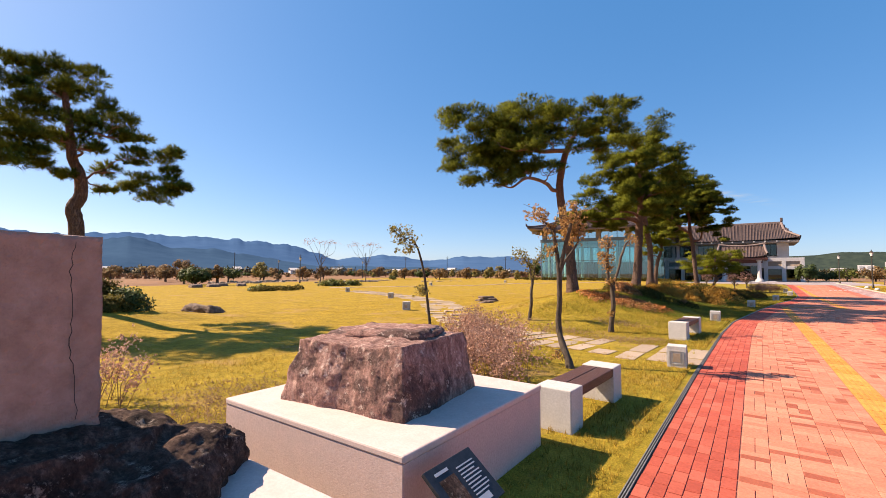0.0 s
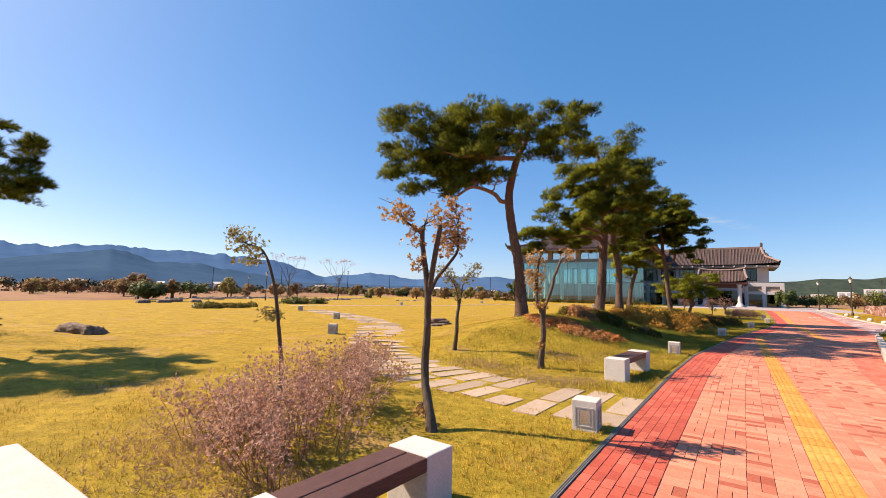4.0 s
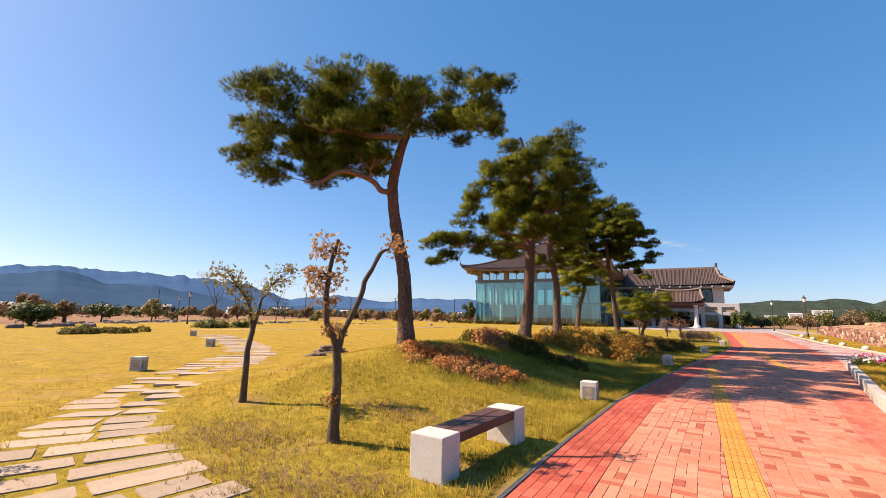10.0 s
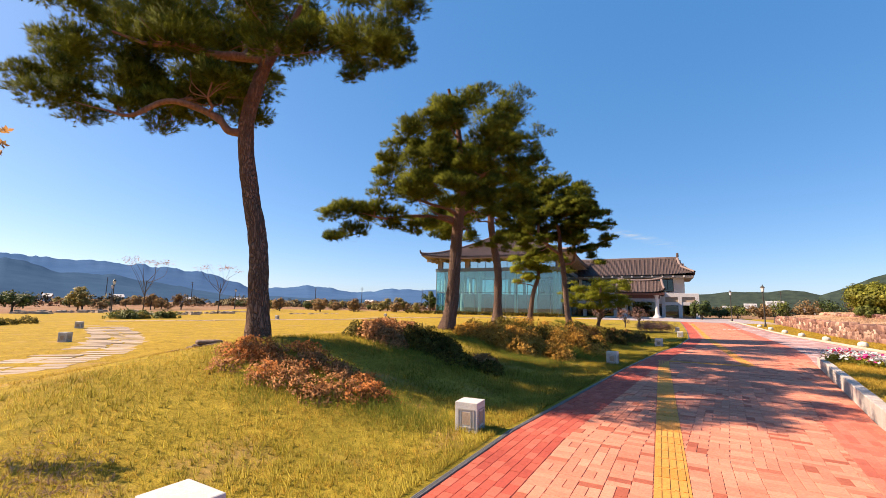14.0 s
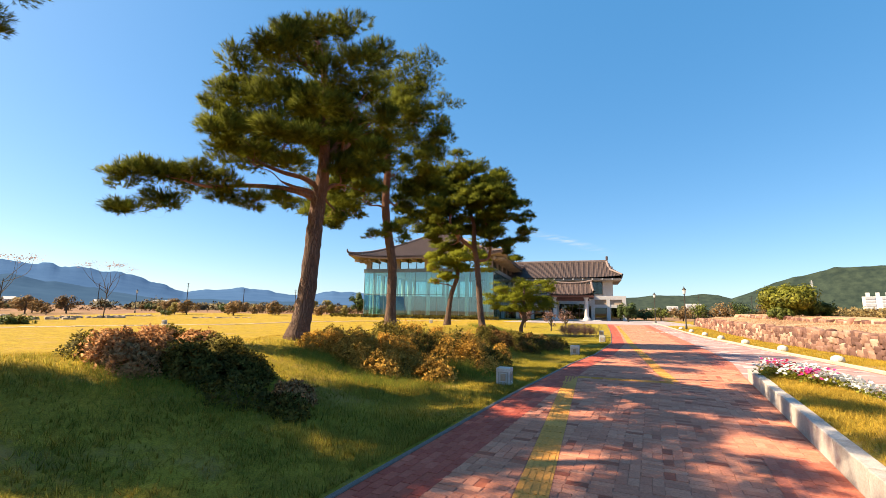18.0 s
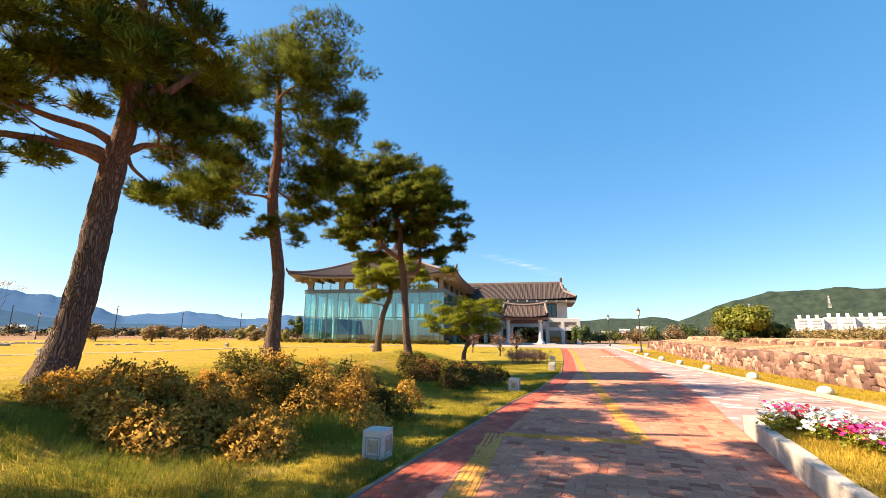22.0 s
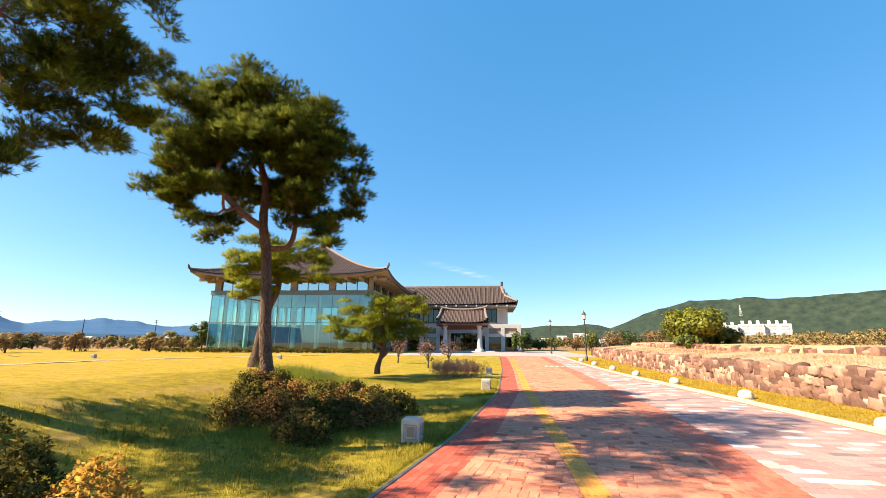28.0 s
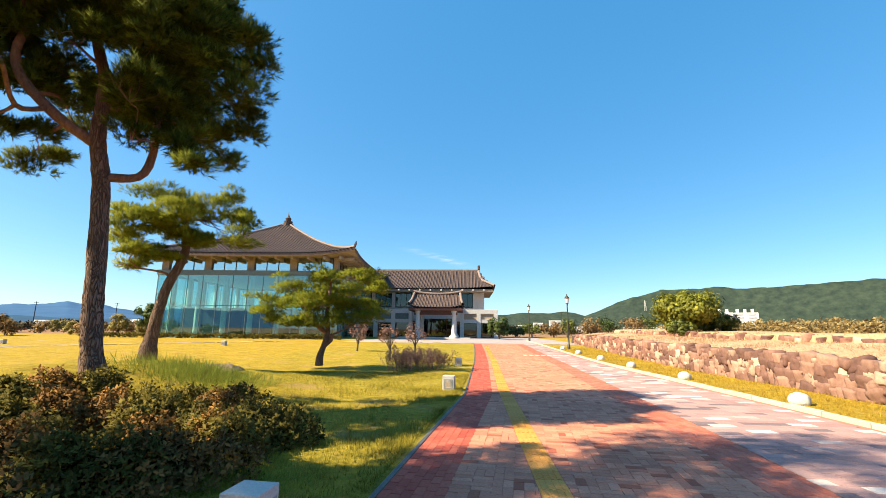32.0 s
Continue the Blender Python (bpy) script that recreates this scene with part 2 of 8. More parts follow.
def bark_material(name, crack, plate, light):
    """Upright plates of bark between dark cracks."""
    m = bpy.data.materials.new(name)
    m.use_nodes = True
    nt = m.node_tree
    b = nt.nodes["Principled BSDF"]
    b.inputs["Roughness"].default_value, b.inputs["Specular IOR Level"].default_value = 0.95, 0.1
    tc, mp = nt.nodes.new("ShaderNodeTexCoord"), nt.nodes.new("ShaderNodeMapping")
    mp.inputs["Scale"].default_value = (1.0, 1.0, 0.2)
    nt.links.new(tc.outputs["Object"], mp.inputs[0])
    warp = nt.nodes.new("ShaderNodeTexNoise")
    warp.inputs["Scale"].default_value = 5.0
    nt.links.new(mp.outputs[0], warp.inputs[0])
    wob = nt.nodes.new("ShaderNodeMixRGB")
    wob.inputs[0].default_value = 0.28
    nt.links.new(mp.outputs[0], wob.inputs[1])
    nt.links.new(warp.outputs[1], wob.inputs[2])
    vo = nt.nodes.new("ShaderNodeTexVoronoi")
    vo.feature = "DISTANCE_TO_EDGE"
    vo.inputs["Scale"].default_value = 34.0
    nt.links.new(wob.outputs[0], vo.inputs["Vector"])
    fine = noise_tex(nt, 30, 5, 0.7)
    # grey-brown plates below, flaking red bark higher up
    sep = nt.nodes.new("ShaderNodeSeparateXYZ")
    nt.links.new(tc.outputs["Object"], sep.inputs[0])
    up = nt.nodes.new("ShaderNodeMapRange")
    up.inputs[1].default_value, up.inputs[2].default_value = 3.0, 5.5
    nt.links.new(sep.outputs[2], up.inputs[0])
    col = mixed(nt, fine, plate, light)
    col = mixed(nt, ramp(nt, vo.outputs[0], [(0.0, (0.7,) * 3), (0.10, (0, 0, 0))]), col, crack)
    red = mixed(nt, noise_tex(nt, 9, 6, 0.7), (0.13, 0.055, 0.036), (0.34, 0.165, 0.105))
    col = mixed(nt, up.outputs[0], col, red)
    nt.links.new(col, b.inputs["Base Color"])
    bp = nt.nodes.new("ShaderNodeBump")
    bp.inputs["Strength"].default_value, bp.inputs["Distance"].default_value = 1.0, 0.05
    nt.links.new(ramp(nt, vo.outputs[0], [(0.0, (0, 0, 0)), (0.2, (1, 1, 1))]), bp.inputs["Height"])
    nt.links.new(bp.outputs[0], b.inputs["Normal"])
    return m


def glass_material(name, tint, gloss, clear=0.55):
    m = bpy.data.materials.new(name)
    m.use_nodes = True
    nt = m.node_tree
    nt.nodes.remove(nt.nodes["Principled BSDF"])
    tr, gl = nt.nodes.new("ShaderNodeBsdfTransparent"), nt.nodes.new("ShaderNodeBsdfGlossy")
    tr.inputs[0].default_value = (*tint, 1)
    gl.inputs["Color"].default_value, gl.inputs["Roughness"].default_value = (0.8, 0.95, 0.95, 1), 0.015
    lw = nt.nodes.new("ShaderNodeLayerWeight")
    lw.inputs[0].default_value = 0.5
    steep = nt.nodes.new("ShaderNodeMath")
    steep.operation = "POWER"
    steep.inputs[1].default_value = 4.0
    nt.links.new(lw.outputs["Facing"], steep.inputs[0])
    fr = nt.nodes.new("ShaderNodeMath")
    fr.operation = "MULTIPLY_ADD"
    fr.inputs[1].default_value, fr.inputs[2].default_value = 1 - gloss, gloss
    nt.links.new(steep.outputs[0], fr.inputs[0])
    mx = nt.nodes.new("ShaderNodeMixShader")
    nt.links.new(fr.outputs[0], mx.inputs[0])
    nt.links.new(tr.outputs[0], mx.inputs[1])
    nt.links.new(gl.outputs[0], mx.inputs[2])
    nt.links.new(mx.outputs[0], nt.nodes["Material Output"].inputs[0])
    return m


M_LAWN = lawn_material()
M_GRASS = material("grass_blades", (0.33, 0.21, 0.024), (0.70, 0.45, 0.075), 1.2, 0.8, 0, coords="World", island=True, vary=0.35, translucent=0.25)
M_LUSH = material("lush_grass", (0.26, 0.22, 0.024), (0.62, 0.475, 0.075), 1.2, 0.8, 0, coords="World", island=True, vary=0.3, translucent=0.3)
M_GREENBLADE = material("green_grass_blades", (0.13, 0.165, 0.02), (0.40, 0.41, 0.06), 1.2, 0.8, 0, coords="World", island=True, vary=0.3, translucent=0.3)
M_MORTAR = material("path_joint", (0.44, 0.155, 0.11), (0.60, 0.25, 0.175), 12, 0.95, 0.3, coords="World")
M_RED = pieces_material("red_paver", [(0, (0.46, 0.08, 0.055)), (0.5, (0.55, 0.11, 0.07)), (1, (0.62, 0.15, 0.10))])
M_SALMON = pieces_material("salmon_paver", [(0, (0.42, 0.11, 0.065)), (0.07, (0.47, 0.13, 0.075)), (0.11, (0.62, 0.215, 0.135)), (0.6, (0.70, 0.255, 0.162)), (1, (0.76, 0.31, 0.20))])
M_PALE = pieces_material("pale_road_paver", [(0, (0.20, 0.14, 0.15)), (0.06, (0.24, 0.17, 0.18)), (0.10, (0.43, 0.245, 0.23)), (0.86, (0.53, 0.32, 0.30)), (0.90, (0.60, 0.50, 0.48)), (1, (0.70, 0.62, 0.60))])
M_SLAB = material("granite_slab", (0.40, 0.29, 0.215), (0.57, 0.425, 0.325), 18, 0.85, 0.35, dirt=(0.28, 0.22, 0.13), vary=0.16)
M_GRANITE = material("white_granite", (0.56, 0.52, 0.49), (0.74, 0.70, 0.67), 45, 0.75, 0.25, dirt=(0.40, 0.36, 0.32), dirt_amount=0.25)
M_KERBGRANITE = material("grey_pink_granite_edging", (0.48, 0.40, 0.36), (0.70, 0.61, 0.56), 40, 0.8, 0.4, dirt=(0.26, 0.20, 0.16), dirt_amount=0.4, vary=0.1)
M_PLINTH = material("pink_granite", (0.60, 0.415, 0.375), (0.77, 0.565, 0.52), 60, 0.85, 0.13, dirt=(0.52, 0.42, 0.39), dirt_amount=0.3, bump_scale=90)
M_SAWN = material("sawn_pink_granite", (0.66, 0.49, 0.45), (0.80, 0.63, 0.585), 60, 0.75, 0.06, dirt=(0.50, 0.38, 0.34), dirt_amount=0.35, bump_scale=120)
M_ROCK = rock_material("weathered_rock", (0.070, 0.045, 0.042), (0.33, 0.18, 0.15), (0.56, 0.36, 0.30), (0.74, 0.58, 0.50))
M_DARKROCK = rock_material("dark_rock", (0.022, 0.016, 0.014), (0.085, 0.052, 0.042), (0.20, 0.13, 0.105), (0.34, 0.27, 0.23))
M_STELE = material("carved_pink_stone", (0.42, 0.27, 0.22), (0.68, 0.46, 0.385), 9, 0.9, 0.7, dirt=(0.22, 0.16, 0.14), dirt_amount=0.5, bump_scale=40)
M_DRAIN = material("steel_grate", (0.22, 0.21, 0.21), (0.38, 0.37, 0.36), 30, 0.55, 0.2, metallic=0.4)
M_DRAINPIT = material("drain_channel", (0.035, 0.033, 0.03), (0.08, 0.072, 0.065), 10, 0.9, 0.2)
M_BENCHWOOD = material("stained_bench_wood", (0.07, 0.032, 0.026), (0.17, 0.075, 0.055), 9, 0.5, 0.3, stretch=(8, 1, 8), vary=0.2)
M_BARK = bark_material("plated_pine_bark", (0.045, 0.029, 0.024), (0.15, 0.094, 0.075), (0.29, 0.185, 0.145))
M_REDBARK = material("red_pine_bark", (0.15, 0.07, 0.048), (0.40, 0.20, 0.135), 7, 0.9, 0.8, stretch=(2.5, 2.5, 1.0), bump_scale=10)
M_YOUNGBARK = material("grey_brown_bark", (0.07, 0.05, 0.04), (0.19, 0.14, 0.10), 14, 0.9, 0.7, stretch=(2, 2, 0.6))
M_NEEDLE = material("pine_needles", (0.030, 0.050, 0.008), (0.30, 0.31, 0.035), 1.5, 0.9, 0, coords="World", island=True, vary=0.35, translucent=0.22, specular=0.08)
M_NEEDLE_PALE = material("young_pine_needles", (0.11, 0.14, 0.015), (0.40, 0.39, 0.045), 0.9, 0.9, 0, coords="World", island=True, vary=0.35, translucent=0.3, specular=0.08)
M_LEAF_ORANGE = material("orange_autumn_leaves", (0.42, 0.20, 0.06), (0.72, 0.44, 0.17), 5, 0.65, 0, coords="World", island=True, vary=0.4, translucent=0.35)
M_LEAF_OLIVE = material("olive_leaves", (0.26, 0.20, 0.05), (0.48, 0.38, 0.12), 5, 0.65, 0, coords="World", island=True, vary=0.4, translucent=0.35)
M_AZALEA_RED = material("reddening_azalea_leaves", (0.36, 0.155, 0.065), (0.78, 0.38, 0.17), 1.4, 0.8, 0, coords="World", island=True, vary=0.45, translucent=0.3, specular=0.12)
M_AZALEA_FLAME = material("orange_red_azalea_leaves", (0.46, 0.15, 0.05), (0.92, 0.38, 0.13), 1.4, 0.8, 0, coords="World", island=True, vary=0.45, translucent=0.4, specular=0.12)
M_AZALEA_GREEN = material("dark_azalea_leaves", (0.055, 0.052, 0.014), (0.29, 0.215, 0.045), 1.1, 0.8, 0, coords="World", island=True, vary=0.5, translucent=0.35, specular=0.12)
M_AZALEA_BRONZE = material("bronze_azalea_leaves", (0.10, 0.05, 0.018), (0.36, 0.18, 0.055), 1.3, 0.8, 0, coords="World", island=True, vary=0.5, translucent=0.2, specular=0.12)
M_AZALEA_GOLD = material("golden_azalea_leaves", (0.46, 0.235, 0.048), (0.96, 0.53, 0.12), 1.1, 0.8, 0, coords="World", island=True, vary=0.45, translucent=0.42, specular=0.12)
M_TWIG = material("dry_twigs", (0.19, 0.09, 0.06), (0.38, 0.21, 0.145), 12, 0.9, 0)
M_DRYPINK = material("dried_pink_seedheads", (0.44, 0.21, 0.135), (0.84, 0.54, 0.41), 4, 0.85, 0, coords="World", island=True, vary=0.5, translucent=0.3)
M_PURPLE = material("dusky_purple_foliage", (0.20, 0.10, 0.09), (0.42, 0.25, 0.20), 3, 0.85, 0, coords="World", island=True, vary=0.4, translucent=0.2)
M_BUSHDARK = material("dark_evergreen_leaves", (0.03, 0.055, 0.014), (0.14, 0.18, 0.04), 2, 0.65, 0, coords="World", island=True, vary=0.4, translucent=0.2)
M_BUSHGREEN = material("olive_green_leaves", (0.06, 0.085, 0.015), (0.24, 0.25, 0.045), 1.2, 0.65, 0, coords="World", island=True, vary=0.4, translucent=0.2)
M_THICKET = material("dark_autumn_thicket", (0.06, 0.055, 0.028), (0.22, 0.155, 0.07), 0.12, 0.85, 0, coords="World", island=True, vary=0.5)
M_BUSHGOLD = material("yellow_green_leaves", (0.095, 0.115, 0.014), (0.42, 0.385, 0.05), 1.2, 0.65, 0, coords="World", island=True, vary=0.4, translucent=0.3)
M_FARWOOD = material("autumn_thicket", (0.13, 0.10, 0.04), (0.34, 0.235, 0.095), 0.25, 0.85, 0, coords="World", island=True, vary=0.5)
M_FEATHERY = material("thin_autumn_foliage", (0.20, 0.115, 0.05), (0.44, 0.27, 0.12), 0.2, 0.85, 0, coords="World", island=True, vary=0.4, translucent=0.25)
M_RUSTSCRUB = material("rust_brown_scrub", (0.15, 0.075, 0.04), (0.40, 0.20, 0.10), 0.2, 0.9, 0, coords="World", island=True, vary=0.4)
M_TILE = material("grey_brown_roof_tile", (0.075, 0.047, 0.042), (0.19, 0.122, 0.107), 3, 0.75, 0.3, coords="World", vary=0.1)
M_TILEPINK = material("weathered_ridge_tile", (0.20, 0.14, 0.125), (0.36, 0.265, 0.24), 3, 0.8, 0.3, coords="World")
M_BEIGE = material("beige_render", (0.30, 0.235, 0.19), (0.43, 0.345, 0.285), 4, 0.85, 0.15)
M_WHITEWALL = material("white_stone_cladding", (0.64, 0.58, 0.56), (0.80, 0.75, 0.73), 6, 0.8, 0.15)
M_BEAM = material("grey_green_steel", (0.13, 0.17, 0.18), (0.22, 0.27, 0.28), 5, 0.5, 0.1, metallic=0.2)
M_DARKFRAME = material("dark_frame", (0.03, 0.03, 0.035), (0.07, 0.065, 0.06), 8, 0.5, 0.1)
M_BROWNWOOD = material("brown_entrance_wood", (0.10, 0.035, 0.025), (0.20, 0.08, 0.06), 8, 0.6, 0.2)
M_INTERIOR = material("pale_interior", (0.50, 0.57, 0.56), (0.68, 0.75, 0.73), 1.0, 0.9, 0.1)
M_COLUMN = material("pale_green_column", (0.52, 0.60, 0.55), (0.72, 0.78, 0.72), 2, 0.6, 0.1)
M_GLASS = glass_material("teal_curtain_glass", (0.60, 0.84, 0.84), 0.15)
M_SKYGLASS = glass_material("reflecting_clerestory_glass", (0.35, 0.45, 0.5), 0.55)
M_DARKGLASS = glass_material("dark_window_glass", (0.10, 0.13, 0.15), 0.07)
M_LAMPMETAL = material("dark_lamp_metal", (0.05, 0.045, 0.04), (0.13, 0.11, 0.09), 20, 0.5, 0.2, metallic=0.5)
M_FRET = material("stone_fret", (0.34, 0.31, 0.28), (0.50, 0.46, 0.42), 30, 0.8, 0.2)
M_LAMPGLASS = material("frosted_lamp_glass", (0.75, 0.74, 0.70), (0.85, 0.84, 0.80), 20, 0.3, 0)
M_WHITESTONE = material("white_painted_boulder", (0.56, 0.52, 0.46), (0.76, 0.72, 0.66), 9, 0.8, 0.5, dirt=(0.45, 0.40, 0.32))
M_RUBBLE = pieces_material("rubble_stone", [(0, (0.14, 0.07, 0.06)), (0.45, (0.28, 0.135, 0.105)), (0.8, (0.41, 0.215, 0.16)), (0.95, (0.50, 0.33, 0.25)), (1, (0.62, 0.48, 0.38))], 0.9, 0.8, fine=9)
M_DRYBANK = material("dry_straw_bank", (0.46, 0.23, 0.135), (0.76, 0.44, 0.28), 7, 0.95, 0.6, coords="World", dirt=(0.30, 0.22, 0.08), dirt_amount=0.5, bigscale=0.5)
M_KERB = material("pale_kerb_stone", (0.50, 0.42, 0.33), (0.66, 0.57, 0.46), 25, 0.85, 0.3, vary=0.12)
M_FLOWER_WHITE = material("white_petals", (0.74, 0.72, 0.70), (0.86, 0.85, 0.84), 30, 0.6, 0, translucent=0.3)
M_FLOWER_PINK = material("magenta_petals", (0.60, 0.02, 0.22), (0.75, 0.06, 0.34), 30, 0.6, 0, translucent=0.3)
M_FLOWER_RED = material("crimson_petals", (0.50, 0.02, 0.04), (0.68, 0.05, 0.08), 30, 0.6, 0, translucent=0.3)
M_SIGN = material("black_plaque", (0.02, 0.022, 0.026), (0.05, 0.052, 0.06), 20, 0.35, 0.05)
M_INK = material("pale_engraving", (0.55, 0.56, 0.58), (0.66, 0.67, 0.68), 20, 0.6, 0)
M_APART = material("white_tower_block", (0.72, 0.70, 0.70), (0.82, 0.80, 0.80), 0.2, 0.8, 0, vary=0.05)
M_APARTWIN = material("tower_window", (0.40, 0.41, 0.44), (0.50, 0.51, 0.54), 0.2, 0.3, 0)
# distance haze is painted into the blue of the mountains
M_MOUNTAIN = material("haze_blue_mountain", (0.055, 0.125, 0.25), (0.078, 0.16, 0.30), 0.006, 0.95, 0, coords="World", bigscale=0.001, specular=0.0)
M_HILL = material("wooded_hill", (0.009, 0.022, 0.019), (0.048, 0.070, 0.046), 0.06, 0.95, 0.0, coords="World", bigscale=0.012)
M_ASPHALT = pieces_material("grey_forecourt_paver", [(0, (0.36, 0.30, 0.30)), (1, (0.46, 0.38, 0.38))], 0.9)
M_JOINT = material("dark_earth_joint", (0.05, 0.032, 0.026), (0.12, 0.08, 0.06), 10, 0.95, 0.3, coords="World")
M_STRAW = material("straw_blades", (0.36, 0.21, 0.12), (0.66, 0.44, 0.28), 2, 0.9, 0, coords="World", island=True, vary=0.3, translucent=0.2)
# dark paint for the dimness behind the hall's lower glass
M_DIMINTERIOR = material("dim_interior_dark_green", (0.05, 0.07, 0.065), (0.10, 0.13, 0.12), 1.0, 0.8, 0.1)
M_ROSE = pieces_material("rose_paver", [(0, (0.52, 0.13, 0.085)), (0.5, (0.60, 0.17, 0.11)), (1, (0.68, 0.215, 0.145))])
M_FIELDROCK = material("brown_field_rock", (0.10, 0.065, 0.05), (0.38, 0.26, 0.20), 8, 0.9, 0.8)
# the nearer hills carry painted haze too, a darker blue
M_NEARHILL = material("haze_blue_hill", (0.040, 0.088, 0.160), (0.060, 0.120, 0.200), 0.008, 0.95, 0, coords="World", bigscale=0.002, specular=0.0)


# ---------- mesh helpers ----------
rng = np.random.default_rng(7)


def mesh_of(name, verts, faces, smooth=False):
    """A mesh from arrays: verts (n, 3) and faces (m, k), all of one size."""
    verts, faces = np.asarray(verts, np.float32), np.asarray(faces, np.int32)
    me = bpy.data.meshes.new(name)
    k = faces.shape[1]
    me.vertices.add(len(verts))
    me.vertices.foreach_set("co", verts.ravel())
    me.loops.add(faces.size)
    me.loops.foreach_set("vertex_index", faces.ravel())
    me.polygons.add(len(faces))
    me.polygons.foreach_set("loop_start", np.arange(0, faces.size, k, dtype=np.int32))
    me.update(calc_edges=True)
    me.validate()
    if smooth:
        me.shade_smooth()
    else:
        me.shade_flat()
    return me


def child(ob, parent):
    if parent is not None:
        ob.parent = parent
    return ob


def put(name, me, mat, parent=None, label=""):
    """Links mesh data as one object under a thing or part."""
    if mat is not None and not me.materials:
        me.materials.append(mat)
    ob = child(new(name, me), parent)
    return tagged(ob, label) if label else ob


def part(name, bm, mat, parent=None, label="", smooth=False):
    me = bpy.data.meshes.new(name)
    bm.to_mesh(me)
    bm.free()
    if smooth:
        me.shade_smooth()
    return put(name, me, mat, parent, label)


def thing(name, label, category, at=(0, 0, 0), turn=0.0, group="", kind=""):
    """An Empty at the thing's base, which carries its parts."""
    ob = new(name)
    ob.empty_display_size = 0.2
    ob.matrix_basis = pose(*at, 0, 0, turn)
    return tagged(ob, label, category, group, kind)


def add_box(bm, lo, hi, bevel=0.0, m=None):
    c = [(a + b) / 2 for a, b in zip(lo, hi)]
    s = [b - a for a, b in zip(lo, hi)]
    g = bmesh.ops.create_cube(bm, size=1.0)
    vs = g["verts"]
    bmesh.ops.scale(bm, vec=s, verts=vs)
    bmesh.ops.translate(bm, vec=c, verts=vs)
    if bevel:
        es = list({e for v in vs for e in v.link_edges})
        r = bmesh.ops.bevel(bm, geom=es, offset=bevel, segments=2, affect="EDGES", profile=0.5)
        vs = list({v for f in r["faces"] for v in f.verts} | {v for v in vs if v.is_valid})
    if m is not None:
        bmesh.ops.transform(bm, matrix=m, verts=vs)
    return vs


def box(lo, hi, bevel=0.0, m=None):
    bm = bmesh.new()
    add_box(bm, lo, hi, bevel, m)
    return bm


def tube(points, sides=8, rough=0.0, seed=0):
    """A tapered tube along points of (x, y, z, radius): arrays of verts and quads."""
    p = np.array(points, float)
    n = len(p)
    vs, fs = [], []
    r = np.random.default_rng(seed)
    up = np.array([0.0, 0.0, 1.0])
    prev = None
    for i in range(n):
        d = p[min(i + 1, n - 1), :3] - p[max(i - 1, 0), :3]
        d /= np.linalg.norm(d) + 1e-9
        a = np.cross(d, up if prev is None and abs(d[2]) < 0.9 else (np.array([1.0, 0, 0]) if prev is None else prev))
        if prev is not None:
            a = prev - d * (prev @ d)
        a /= np.linalg.norm(a) + 1e-9
        prev = a
        b = np.cross(d, a)
        for k in range(sides):
            w = 2 * math.pi * k / sides
            rad = p[i, 3] * (1 + rough * r.uniform(-1, 1))
            vs.append(p[i, :3] + (a * math.cos(w) + b * math.sin(w)) * rad)
    for i in range(n - 1):
        for k in range(sides):
            k2 = (k + 1) % sides
            fs.append((i * sides + k, i * sides + k2, (i + 1) * sides + k2, (i + 1) * sides + k))
    return np.array(vs), np.array(fs)


def bend(points, steps=5):
    """A smooth run through the points (Catmull-Rom), all their numbers alike."""
    p = np.array(points, float)
    if len(p) < 3:
        return np.array([p[0] + (p[-1] - p[0]) * t for t in np.linspace(0, 1, steps + 1)])
    q = np.vstack([2 * p[0] - p[1], p, 2 * p[-1] - p[-2]])
    out = []
    for i in range(1, len(q) - 2):
        for t in np.linspace(0, 1, steps, endpoint=False):
            a, b, c, d = q[i - 1], q[i], q[i + 1], q[i + 2]
            out.append(0.5 * (2 * b + (c - a) * t + (2 * a - 5 * b + 4 * c - d) * t * t + (3 * b - a - 3 * c + d) * t ** 3))
    out.append(p[-1])
    return np.array(out)


def join(parts):
    """Joins arrays of (verts, faces) into one pair."""
    vs, fs, n = [], [], 0
    for v, f in parts:
        vs.append(v)
        fs.append(np.asarray(f) + n)
        n += len(v)
    return np.vstack(vs), np.vstack(fs)


def scatter(template, places, axes, sizes, spin=True):
    """Copies of a template (verts, tris) at places, its z along axes, scaled by sizes."""
    tv, tf = template
    n, k = len(places), len(tv)
    z = axes / (np.linalg.norm(axes, axis=1, keepdims=True) + 1e-9)
    ref = rng.normal(size=(n, 3)) if spin else np.tile([1.0, 0.0, 0.0], (n, 1))
    x = ref - z * (ref * z).sum(1, keepdims=True)
    x /= np.linalg.norm(x, axis=1, keepdims=True) + 1e-9
    y = np.cross(z, x)
    v = (x[:, None] * tv[None, :, :1] + y[:, None] * tv[None, :, 1:2] + z[:, None] * tv[None, :, 2:]) * sizes[:, None, None] + places[:, None]
    f = tf[None] + (np.arange(n) * k)[:, None, None]
    return v.reshape(-1, 3), f.reshape(-1, tf.shape[1])


